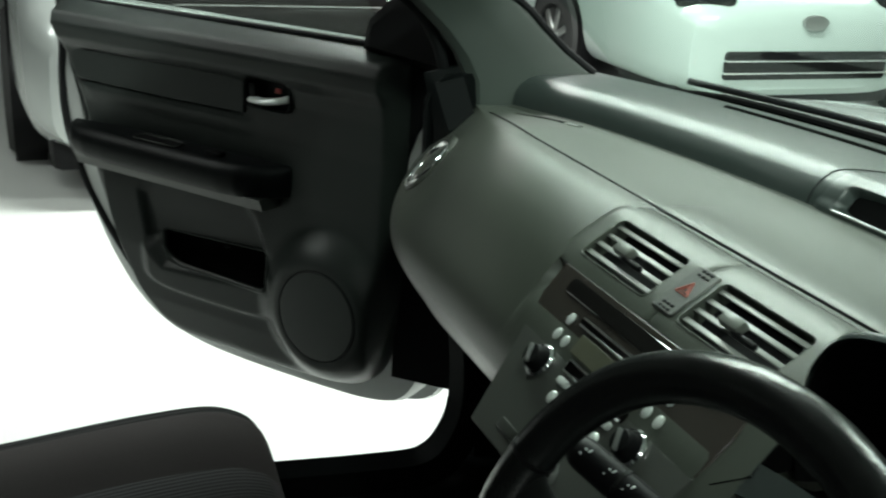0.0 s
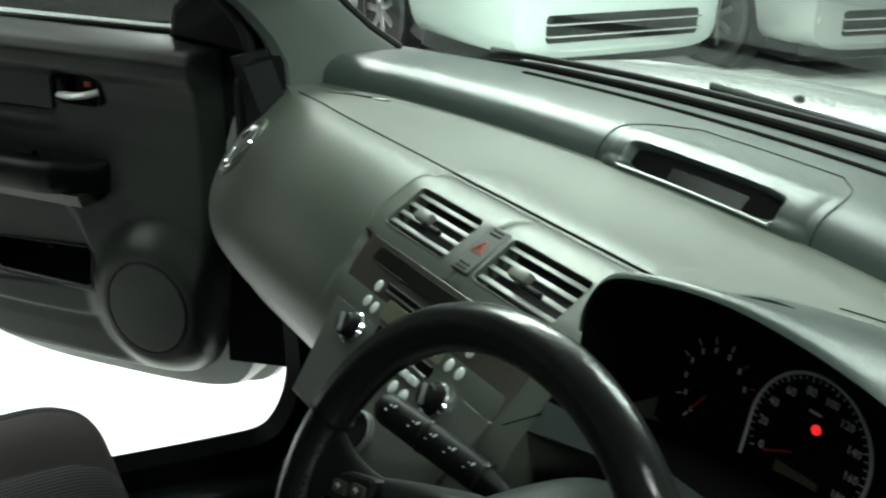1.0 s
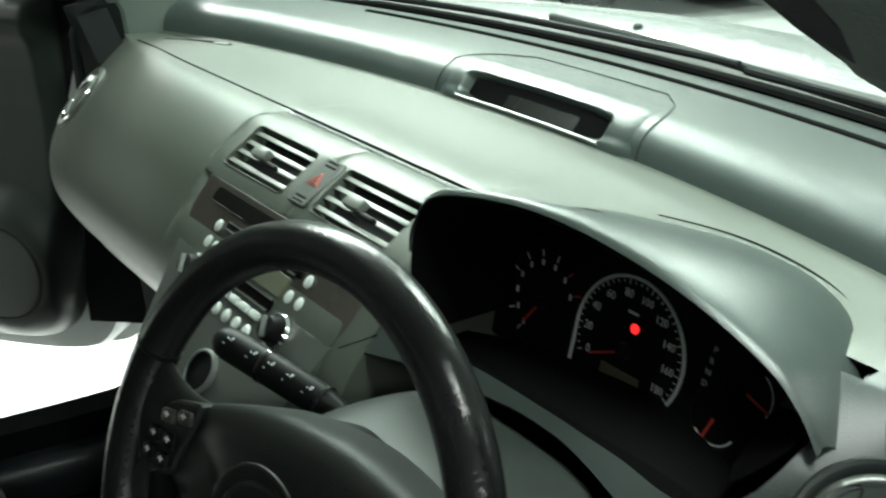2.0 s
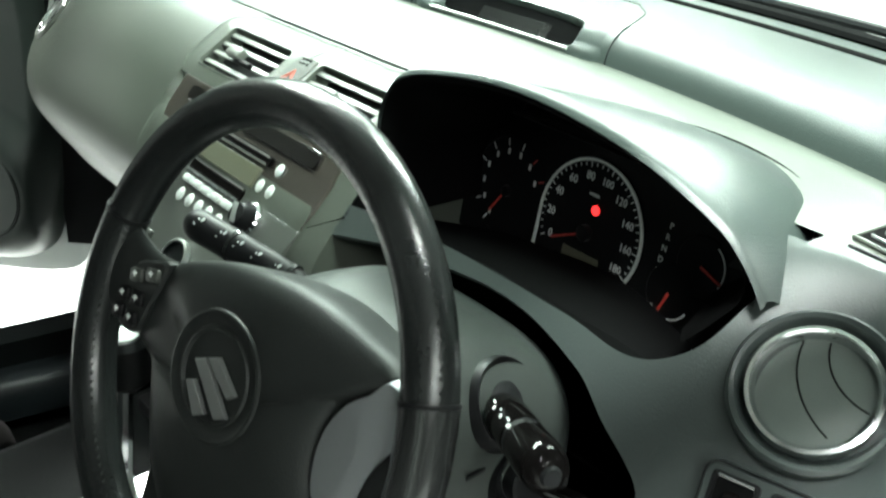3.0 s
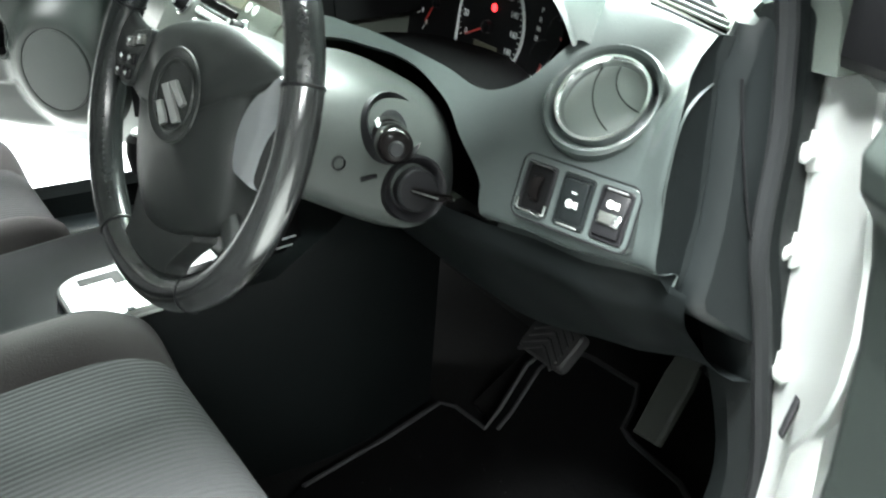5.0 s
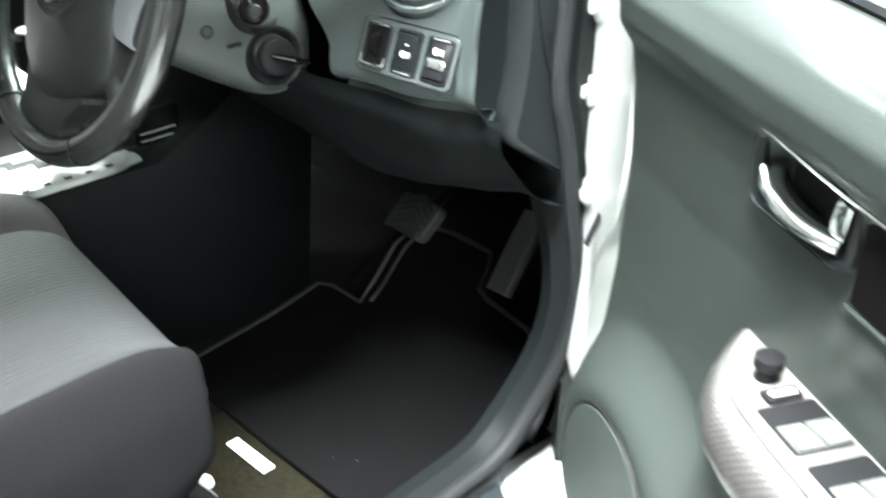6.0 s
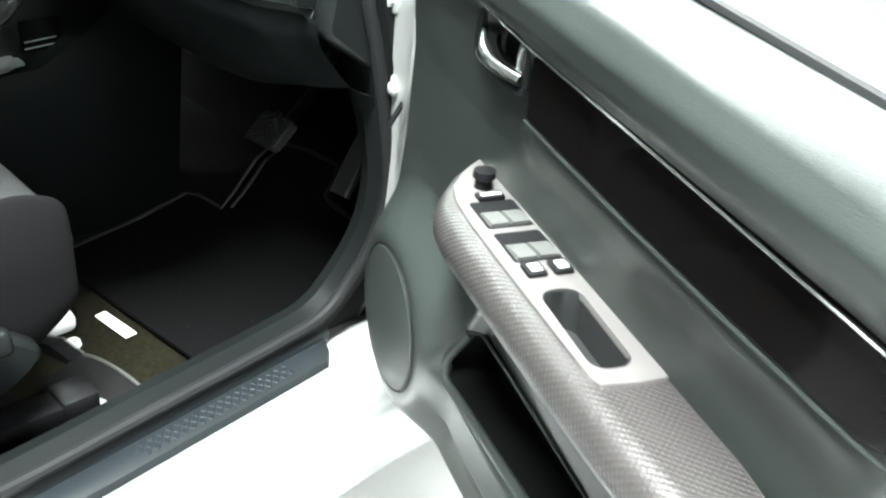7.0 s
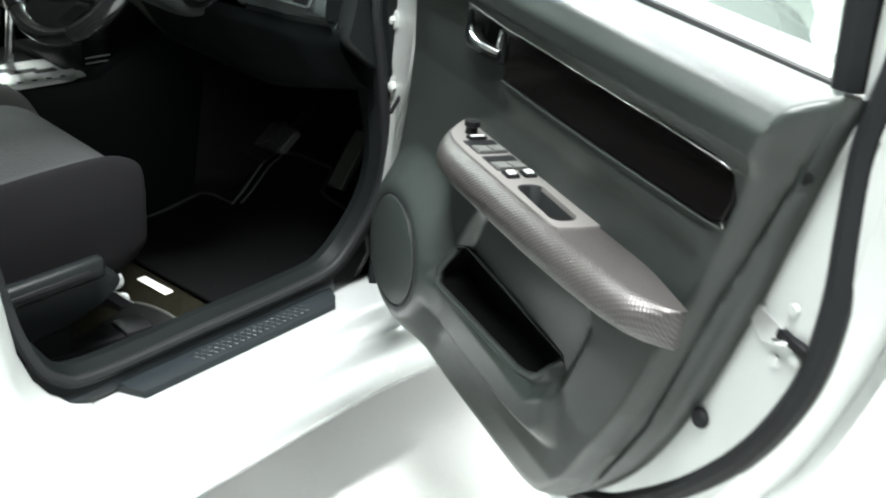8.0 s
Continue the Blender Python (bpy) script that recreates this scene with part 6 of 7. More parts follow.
    part("trim_strip", loft([[(u, 0.020, z) for u, z in st], [(u, 0.0385, z) for u, z in st], [(0.63 + (u - 0.63) * 0.994, 0.040, 0.868 + (z - 0.868) * 0.95) for u, z in st]]), M_GLOSS if drv else M_TRIM, T, "glossy black trim strip" if drv else "", m=D)
    if drv:
        part("chrome_line", tube(crom([(0.308, 0.0490, 0.9085), (0.414, 0.0500, 0.9030), (0.60, 0.0500, 0.9015), (0.800, 0.0480, 0.8975), (0.834, 0.0465, 0.8945)], 4), 0.0013, 6), M_CHROME, T, "thin chrome line", m=D)
        # bead laid where the ledge shows a highlight
        part("strip_edge", tube(crom([(0.414, 0.0405, 0.8380), (0.60, 0.0405, 0.8360), (0.812, 0.0400, 0.8378), (0.830, 0.0395, 0.8440)], 4), 0.0013, 6), M_TRIM, T, "thin bead added for the highlight below the strip", m=D)
    build_armrest(T, D, drv)
    if not drv:
        # added black sheet that fills the dark gap between trim and pillar
        part("hinge_gap_sheet", loft([[(-0.02, -0.012, z), (0.105, 0.010, z), (0.105, -0.012, z), (-0.02, -0.045, z)] for z in (0.43, 0.6, 0.8, 1.02)]), M_BLACK, T, m=D)
    # latch, screws and rubber stop on the rear of the pressing
    if drv:
        e = D @ axes((0.888, -0.005, 0.764), (1, 0, 0), (0, 0, 1), (0, 1, 0))
        part("latch_plate", slab([(-0.022, -0.004), (-0.004, -0.016), (0.020, -0.009), (0.016, 0.008), (-0.020, 0.013)], -0.004, 0.004, 0.001), M_SATIN, T, m=at(e, -0.016, -0.001, 0))
        part("latch_slot", rbox(0.036, 0.009, 0.010, 0.002), M_BLACK, T, m=at(e, 0.014, 0.0, 0.001, -4))
        part("latch_claw", rbox(0.018, 0.005, 0.010, 0.002), M_CHROME, T, m=at(e, 0.004, -0.004, 0.003, 20))
        for dx, dy in ((0.004, 0.026), (0.020, -0.012), (-0.002, -0.027)):
            part("latch_screw", lathe([(0.006, -0.002), (0.006, 0.001), (0.0045, 0.0028), (0.001, 0.003)], 14), M_JAMB, T, m=at(e, dx, dy, 0.0))
        part("rubber_stop", lathe([(0.010, -0.002), (0.010, 0.006), (0.008, 0.009), (0.001, 0.0095)], 14), M_RUBBER, T, m=D @ axes((0.819, -0.008, 0.633), (1, 0, 0), (0, 0, 1), (0, 1, 0)))
        part("trim_clip", lathe([(0.005, -0.002), (0.005, 0.002), (0.001, 0.003)], 12), M_BLACK, T, m=D @ axes((0.884, 0.014, 0.905), (1, 0, 0), (0, 0, 1), (0, 1, 0)))


ARM_IN = [(0.306, 0.010), (0.48, 0.014), (0.64, 0.025), (0.755, 0.034), (0.822, 0.046)]
ARM_OUT = [(0.306, 0.020), (0.318, 0.044), (0.335, 0.064), (0.360, 0.083), (0.385, 0.094), (0.420, 0.099), (0.60, 0.099), (0.70, 0.098), (0.755, 0.095), (0.790, 0.088), (0.808, 0.078), (0.818, 0.066), (0.823, 0.054)]
CUP = [(0.585 + x, 0.060 + y + 0.03 * x) for x, y in rrect(0.098, 0.032, 0.013, 5)]


def build_armrest(T, D, drv):
    zt = 0.757 if drv else 0.765
    secs = []
    n = 72
    for i in range(n + 1):
        k = i / n
        u = 0.306 + 0.517 * k ** 1.25
        win, wout = along(ARM_IN, u), along(ARM_OUT, u)
        r = min(0.016, (wout - win) * 0.4)
        th = 0.046 - 0.006 * sstep(0.6, 1.0, k)
        if not drv:
            th = 0.058
        flat = [(u, win + (wout - r - win) * j / 16, zt) for j in range(17)]
        roll = [(u, wout - r * 0.55, zt - r * 0.10), (u, wout - r * 0.15, zt - r * 0.38), (u, wout + r * 0.16, zt - r * 0.90), (u, wout + r * 0.28, zt - r * 1.5), (u, wout + r * 0.15, zt - th * 0.72), (u, wout - r * 0.4, zt - th * 0.94), (u, wout - r * 1.2, zt - th), (u, win, zt - th + 0.003)]
        secs.append(flat + roll)
    vs, fs = loft(secs)
    if drv:
        fs = [f for f in fs if not (all(vs[i][2] > zt - 0.0005 for i in f) and inside(CUP, sum(vs[i][0] for i in f) / len(f), sum(vs[i][1] for i in f) / len(f)) > -0.003)]
    a = part("armrest", (vs, fs), M_DASH2 if not drv else M_WEAVE, T, "silver weave-textured armrest" if drv else "dark armrest with a pull cup", m=D)
    if drv:
        lay_uv(a, secs)
        P = D @ axes((0.0, 0.0, zt + 0.0005), (1, 0, 0), (0, 1, 0), (0, 0, 1))
        o = [(0.312, 0.0165), (0.322, 0.036), (0.340, 0.056), (0.365, 0.075), (0.390, 0.082), (0.430, 0.0845), (0.52, 0.0845), (0.640, 0.0835), (0.648, 0.080), (0.651, 0.055), (0.651, 0.034), (0.648, 0.0285), (0.56, 0.0225), (0.48, 0.0185), (0.40, 0.0165)]
        c = (0.585, 0.060)
        part("switch_plate", frame_slab(*[resample([(x - c[0], y - c[1]) for x, y in q], 144, 4.0) for q in (o, CUP)], -0.003, 0.0022, 0.0008), M_ARM, T, "smooth silver switch plate", m=at(P, *c))
        part("pull_cup", loft([[(c[0] + (x - c[0]) * k, c[1] + (y - c[1]) * k, h) for x, y in CUP] for k, h in ((1.03, 0.0012), (0.99, 0.0020), (0.965, 0.0005), (0.94, -0.020), (0.88, -0.030), (0.02, -0.031))], True, False), M_CUP, T, "dark pull cup", m=P)
        part("mirror_knob", lathe([(0.009, 0.0), (0.0075, 0.004), (0.0075, 0.010), (0.010, 0.012), (0.0095, 0.018), (0.001, 0.0195)], 20), M_BLACK, T, m=at(P, 0.372, 0.050))
        sw = part("mirror_switch", rbox(0.012, 0.024, 0.006, 0.0015), M_BLACK, T, m=at(P, 0.392, 0.052, 0.003))
        part("switch_mark", rbox(0.004, 0.018, 0.001, 0.0003), M_BTN, sw, m=at(P, 0.393, 0.052, 0.0063))
        for u in (0.421, 0.474):
            w = part("switch_well", slab(rrect(0.045, 0.040, 0.003), 0.0005, 0.0028, 0.0004), M_BLACK, T, m=at(P, u, 0.054))
            for dw in (-0.0093, 0.0093):
                part("window_switch", loft([[(x, -0.0084, z), (x, -0.0076, z + h), (x, 0.0076, z + h), (x, 0.0084, z)] for x, z, h in ((-0.006, 0.002, 0.0008), (-0.002, 0.002, 0.0022), (0.006, 0.002, 0.0026), (0.014, 0.002, 0.0036), (0.0172, 0.002, 0.0030))]), M_SWITCH, w, "grey window switch", m=at(P, u + 0.0035, 0.054 + dw, 0.0008))
        for dw in (-0.011, 0.011):
            b = part("lock_switch", rbox(0.019, 0.016, 0.006, 0.002), M_BLACK, T, m=at(P, 0.510, 0.054 + dw, 0.003))
            part("switch_mark", rbox(0.010, 0.009, 0.002, 0.0006), M_BTN, b, m=at(P, 0.511, 0.054 + dw, 0.0062))
    else:
        P = D @ axes((0.0, 0.0, zt + 0.0005), (1, 0, 0), (0, 1, 0), (0, 0, 1))
        part("pull_cup", slab(rrect(0.100, 0.026, 0.010, 5), -0.002, 0.002, 0.0008), M_BLACK, T, m=at(P, 0.590, 0.066))
        part("window_switch", moved(rbox(0.034, 0.016, 0.008, 0.002), Matrix.Identity(4)), M_BLACK, T, m=at(P, 0.455, 0.066, 0.002))
        part("cup_rim", tube([(x, y, 0.002) for x, y in rrect(0.104, 0.030, 0.010, 5)], 0.0014, 6, True), M_STACK, T, m=at(P, 0.590, 0.066))
        part("under_grip", loft([[(0.34, 0.03, 0.712), (0.34, 0.085, 0.712), (0.34, 0.075, 0.690), (0.34, 0.03, 0.688)], [(0.80, 0.03, 0.715), (0.80, 0.08, 0.715), (0.80, 0.07, 0.690), (0.80, 0.03, 0.688)]]), M_STACK, T, m=D)


build_door(1, (0.700, 0.110), 22.5)
build_door(-1, (0.735, 0.107), 38.2, 0.022, 0.965)


# ---- seats ----
def smooth_rows(rows, n_along, n_round):
    """The same sections with rounded steps between them and round each one."""
    rows = [[tuple(p) for p in crom(r, n_round)] for r in rows]
    cols = [crom([r[j] for r in rows], n_along) for j in range(len(rows[0]))]
    return [[tuple(c[i]) for c in cols] for i in range(len(cols[0]))]


def build_seat(xc, s, lab, dz, outer, inner):
    S = thing("front_seat", lab, "seat", (xc, -0.55, 0.27), "front seats")
    # cushion: lofted front to back with bolsters
    def sec(y, h, hw, zt, zb):
        pts = []
        for j in range(41):
            t = -1 + 2 * j / 40
            b = 0.020 * sstep(0.62, 0.92, abs(t)) - 0.045 * sstep(0.86, 1.0, abs(t)) ** 2
            pts.append((xc + hw * t, y, zt + b * h))
        for j in range(11):
            t = 1 - 2 * j / 10
            pts.append((xc + hw * 0.97 * t, y, zb))
        return pts
    rows = [(a, b, c, d + dz, e) for a, b, c, d, e in [(-0.262, 0.2, 0.185, 0.500, 0.46), (-0.242, 0.35, 0.205, 0.545, 0.475), (-0.250, 0.6, 0.215, 0.566, 0.462), (-0.275, 0.8, 0.222, 0.580, 0.445), (-0.32, 1, 0.228, 0.586, 0.425), (-0.42, 1, 0.232, 0.580, 0.41), (-0.55, 1, 0.235, 0.565, 0.41), (-0.72, 1, 0.235, 0.55, 0.41)]]
    part("cushion", loft(smooth_rows([sec(*r) for r in rows], 4, 1)), M_FABRIC, S, "grey ribbed fabric cushion")
    for t in (-1, 1):
        rr = []
        for y, h, hw, zt, zb in rows[1:]:
            x0 = xc + t * hw
            g = outer if t * s > 0 else inner
            pts = [(x0 - t * 0.072 * g, y + 0.002, zt - 0.004 * h), (x0 - t * 0.045 * g, y + 0.003, zt + 0.026 * h), (x0 - t * 0.018 * g, y + 0.003, zt + 0.018 * h), (x0 + t * 0.003, y, zt - 0.022), (x0 + t * 0.006, y, zt - 0.07), (x0 - t * 0.002, y, zb - 0.004), (x0 - t * 0.06, y, zb)]
            rr.append(pts)
        # the driver's outer bolster takes the shaded copy of the fabric
        part("side_bolster", loft(smooth_rows(rr, 4, 4)), M_FABRIC_SHADED if t * s > 0 and s > 0 else M_FABRIC2, S, "dark fabric side bolster")
    # backrest
    rr = []
    for k in range(9):
        f = k / 8
        y = -0.70 - 0.22 * f
        z = 0.50 + 0.62 * f
        hw = 0.235 - 0.05 * f ** 2
        rr.append([(xc - hw, y - 0.10, z), (xc - hw - 0.005, y + 0.02, z), (xc - hw * 0.75, y + 0.035, z), (xc, y + 0.0, z), (xc + hw * 0.75, y + 0.035, z), (xc + hw + 0.005, y + 0.02, z), (xc + hw, y - 0.10, z)])
    part("backrest", loft(smooth_rows(rr, 3, 4)), M_FABRIC, S)
    # plastic side cover with its height lever
    xo = xc + s * 0.243
    cov = crom([(-0.312, 0.425, 0), (-0.324, 0.455, 0), (-0.365, 0.470, 0), (-0.50, 0.470, 0), (-0.80, 0.50, 0), (-0.82, 0.40, 0), (-0.60, 0.36, 0), (-0.39, 0.385, 0)], 4, True)
    part("side_cover", loft([[(xo - s * 0.05, p.x, p.y) for p in cov], [(xo + s * 0.005, p.x, p.y) for p in cov], [(xo + s * 0.012, -0.5 + (p.x + 0.5) * 0.96, 0.43 + (p.y - 0.43) * 0.9) for p in cov]]), M_DASH2, S, "dark plastic seat side cover")
    lv = part("height_lever", moved(rbox(0.022, 0.20, 0.034, 0.009, 3), axes((xo + s * 0.026, -0.445, 0.468), (1, 0, 0), (0, 0.99, 0.10), (0, -0.10, 0.99))), M_DASH2, S)
    part("lever_recess", moved(rbox(0.006, 0.13, 0.010, 0.003), axes((xo + s * 0.037, -0.435, 0.469), (1, 0, 0), (0, 0.99, 0.10), (0, -0.10, 0.99))), M_BLACK, lv)
    for rx in (xc - 0.18, xc + 0.18):
        rl = part("seat_rail", box_at(rx - 0.022, rx + 0.022, -0.90, -0.245, 0.272, 0.305, 0.004), M_BLACK, S)
        part("rail_cover", box_at(rx - 0.026, rx + 0.026, -0.275, -0.225, 0.272, 0.312, 0.008), M_BLACK, rl)
        part("rail_bracket", box_at(rx - 0.014, rx + 0.020, -0.226, -0.206, 0.276, 0.286, 0.003), M_SATIN, rl)
        part("rail_post", box_at(rx - 0.02, rx + 0.02, -0.70, -0.36, 0.30, 0.43, 0.01), M_BLACK, rl)
    return S


build_seat(0.345, 1, "grey ribbed fabric driver's seat with dark bolsters", 0.0, 0.4, 1.5)
build_seat(-0.36, -1, "grey and black fabric passenger seat", -0.03, 2.2, 1.0)


# ---- centre console and selector ----
def build_console():
    C = thing("centre_console", "dark plastic centre console with automatic gear selector", "centre console", (0.01, -0.2, 0.27))
    secs = []
    for y, hw, zt in ((0.16, 0.10, 0.70), (0.06, 0.13, 0.68), (-0.02, 0.140, 0.63), (-0.09, 0.135, 0.585), (-0.18, 0.125, 0.580), (-0.34, 0.115, 0.575), (-0.46, 0.112, 0.565), (-0.60, 0.11, 0.50), (-0.9, 0.11, 0.48)):
        hw += 0.012
        secs.append([(0.01 - hw + 0.045, y, 0.27), (0.01 - hw, y, zt - 0.04), (0.01 - hw + 0.012, y, zt - 0.006), (0.01 - hw + 0.03, y, zt), (0.01 + hw - 0.03, y, zt), (0.01 + hw - 0.012, y, zt - 0.006), (0.01 + hw, y, zt - 0.04), (0.01 + hw - 0.045, y, 0.27)])
    part("console_body", loft(secs), M_KNEE_SHADED, C)
    o = rrect(0.116, 0.200, 0.034, 6)
    P = axes((0.088, -0.214, 0.5845), (1, 0, 0), (0, 1, 0.03), (0, 0, 1))
    rim = [(0.126, -0.34, 0.578), (0.132, -0.26, 0.5815), (0.131, -0.18, 0.584), (0.126, -0.11, 0.588)]
    part("console_edge", tube(crom(rim, 5), 0.015, 10, ry=0.0045), M_SATIN, C, "silver strip along the console")
    pl = part("selector_plate", slab(o, -0.004, 0.006, 0.003), M_SATIN, C, "bright silver selector plate", m=P)
    zig = [(-0.028, -0.075), (-0.016, -0.075), (-0.016, -0.04), (-0.004, -0.04), (-0.004, -0.01), (0.010, -0.01), (0.010, 0.03), (0.020, 0.03), (0.020, 0.07), (0.006, 0.07), (0.006, 0.042), (-0.004, 0.042), (-0.004, 0.004), (-0.018, 0.004), (-0.018, -0.028), (-0.028, -0.028)]
    part("selector_gate", loft([[(x * 1.25 - 0.006, y, 0.004) for x, y in zig], [(x * 1.25 - 0.006, y, 0.0068) for x, y in zig]]), M_BLACK, pl, "zigzag black gate", m=P, smooth=0)
    for i in range(6):
        part("gate_mark", rbox(0.007, 0.009, 0.001, 0.0003), M_BLACK, pl, m=at(P, 0.052, 0.062 - 0.026 * i, 0.0064))
    lv = part("selector_lever", tube([(0.035, -0.20, 0.575), (0.03, -0.19, 0.66), (0.028, -0.185, 0.70)], 0.008, 10), M_CHROME, C)
    part("selector_knob", moved(lathe([(0.010, -0.03), (0.021, -0.02), (0.024, 0.0), (0.022, 0.018), (0.012, 0.028), (0.001, 0.030)], 24), pose(0.027, -0.183, 0.715)), M_BLACK, lv, "black selector knob")
    part("knob_cap", moved(lathe([(0.017, 0.018), (0.015, 0.027), (0.001, 0.0325)], 24), pose(0.027, -0.183, 0.715)), M_SATIN, lv)
    part("tray_well", box_at(-0.09, 0.11, -0.135, -0.02, 0.58, 0.598, 0.006), M_BLACK, C)
    part("tray_opening", box_at(0.118, 0.124, -0.105, -0.045, 0.598, 0.645, 0.002), M_SLOT, C)
    for dz in (0.0, 0.010):
        part("tray_rail", tube([(0.1245, -0.100, 0.604 + dz), (0.1245, -0.052, 0.606 + dz)], 0.0010, 6), M_SATIN, C)


build_console()


# ---- footwell ----
def build_footwell():
    t = thing("floor_mat", "black pile floor mat with grey bound edge", "floor mat", (0.38, 0.05, 0.272))
    out = [(0.180, -0.108), (0.170, -0.085), (0.145, 0.030), (0.128, 0.145), (0.150, 0.158), (0.215, 0.163), (0.210, 0.190), (0.194, 0.245), (0.205, 0.282), (0.270, 0.293), (0.353, 0.297), (0.368, 0.280), (0.378, 0.254), (0.400, 0.249), (0.487, 0.246), (0.533, 0.232), (0.575, 0.205), (0.600, 0.150), (0.600, -0.040), (0.550, -0.080), (0.230, -0.115)]
    def zf(y):
        return 0.284 + 0.15 * max(0, y - 0.05) + 0.60 * max(0, y - 0.16)
    bm = bmesh.new()
    bm.faces.new([bm.verts.new((x, y, 0)) for x, y in out])
    bmesh.ops.triangulate(bm, faces=bm.faces)
    for y in [-0.06 + 0.03 * i for i in range(12)]:
        bmesh.ops.bisect_plane(bm, geom=list(bm.verts) + list(bm.edges) + list(bm.faces), plane_co=(0, y, 0), plane_no=(0, 1, 0))
    for v in bm.verts:
        v.co.z = zf(v.co.y)
    up = bmesh.ops.extrude_face_region(bm, geom=list(bm.faces))
    for v in [g for g in up["geom"] if isinstance(g, bmesh.types.BMVert)]:
        v.co.z += 0.005
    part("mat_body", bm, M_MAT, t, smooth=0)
    part("mat_binding", tube([(x, y, zf(y) + 0.004) for x, y in out[1:-3]], 0.0040, 6), M_PIPING, t)
    part("mat_binding", tube([(x, y, zf(y) + 0.006) for x, y in ((0.232, 0.170), (0.230, 0.195), (0.216, 0.248), (0.222, 0.275))], 0.0030, 6), M_PIPING, t)
    rng = random.Random(5)
    for i in range(24):
        x, y = rng.uniform(0.20, 0.57), rng.uniform(-0.06, 0.13)
        part("lint", moved(rbox(rng.uniform(0.001, 0.004), 0.0012, 0.0008, 0.0003, 1), pose(x, y, zf(y) + 0.0055, 0, 0, rng.uniform(0, 180))), M_PIPING, t, smooth=0)
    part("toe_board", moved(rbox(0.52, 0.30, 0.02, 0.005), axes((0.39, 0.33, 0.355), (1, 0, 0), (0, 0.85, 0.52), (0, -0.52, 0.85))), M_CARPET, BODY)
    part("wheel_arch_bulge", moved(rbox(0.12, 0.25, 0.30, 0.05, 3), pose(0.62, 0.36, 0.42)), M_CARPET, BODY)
    b = thing("brake_pedal", "black rubber brake pedal with chevron grooves", "pedal", (0.30, 0.24, 0.46))
    m = axes((0.279, 0.216, 0.461), (0.985, -0.09, 0.14), (0.02, 0.72, 0.69), (-0.165, -0.68, 0.71))
    pd = part("pedal_pad", slab(rrect(0.096, 0.056, 0.010), -0.008, 0.006, 0.003), M_PEDAL, b, m=m)
    for i in range(5):
        for sx in (-1, 1):
            part("pad_rib", moved(rbox(0.042, 0.0045, 0.0035, 0.001), pose(sx * 0.0195, 0, 0, 0, 0, sx * -28)), M_PEDAL, pd, m=at(m, 0, -0.026 + 0.0110 * i + 0.005, 0.0068))
    part("pedal_arm", tube(crom([(0.282, 0.235, 0.458), (0.27, 0.30, 0.50), (0.26, 0.38, 0.60), (0.26, 0.44, 0.72)], 4), 0.010, 8), M_BLACK, b)
    a = thing("accelerator_pedal", "narrow worn grey accelerator pedal", "pedal", (0.44, 0.22, 0.40))
    m = axes((0.443, 0.258, 0.462), (0.98, 0.0, 0.12), (-0.02, 0.52, 0.85), (-0.1, -0.85, 0.52))
    part("pedal_pad", slab([(-0.021, -0.058), (0.020, -0.058), (0.023, 0.02), (0.019, 0.060), (-0.015, 0.060), (-0.020, 0.02)], -0.006, 0.005, 0.003), M_STACK, a, m=m)
    part("pedal_arm", tube(crom([(0.47, 0.28, 0.50), (0.49, 0.36, 0.58), (0.49, 0.44, 0.68)], 4), 0.008, 8), M_BLACK, a)
    part("paper_tag", moved(rbox(0.042, 0.016, 0.001, 0.0004), axes((0.362, 0.023, 0.670), (0.93, 0.1, -0.35), (0.2, 0.7, 0.69), (0.31, -0.71, 0.63))), M_TAG, DASH, "pale tag hanging under the dashboard")
    l = part("paper_label", box_at(-0.038, 0.038, -0.009, 0.009, 0.0, 0.0015, 0.0005), M_LABEL, None, m=pose(0.381, -0.120, 0.2755, 0, 0, 7))
    tagged(l, "small white paper label on the carpet", "label")
    g = thing("seat_rail_cap", "white plastic cap on the carpet by the seat rail", "cap", (0.36, -0.19, 0.275))
    part("cap_body", box_at(0.318, 0.366, -0.212, -0.166, 0.2745, 0.304, 0.012), M_WHITE, g)
    part("cap_ring", moved(lathe([(0.005, 0.0), (0.005, 0.006), (0.009, 0.007), (0.011, 0.0)], 20), pose(0.391, -0.188, 0.2745)), M_WHITE, g)
    bk = thing("rail_anchor", "black folded metal anchor at the end of the seat rail", "bracket", (0.40, -0.20, 0.2745))
    part("anchor_plate", loft([[(0.362, y, 0.2745), (0.362, y, 0.284), (0.390, y + 0.012, 0.290), (0.432, y + 0.022, 0.284), (0.432, y + 0.022, 0.2745)] for y in (-0.236, -0.214)]), M_BLACK, bk, smooth=0)
    part("anchor_edge", tube([(0.366, -0.2125, 0.2855), (0.390, -0.2010, 0.2915), (0.430, -0.1915, 0.2855)], 0.0012, 6), M_SATIN, bk)
    tp = thing("carpet_edge", "lifted carpet edge with pale trim beside the sill", "carpet", (0.55, -0.2, 0.272))
    part("carpet_flap", box_at(0.28, 0.668, -0.30, -0.06, 0.270, 0.2745, 0.002), M_CARPET2, tp)
    secs = []
    for i in range(13):
        k = i / 12
        x, h = 0.448 + 0.160 * k, 0.007 + 0.020 * math.sin(math.pi * min(1, 0.25 + 0.75 * k))
        y = -0.200 + 0.036 * k ** 0.8
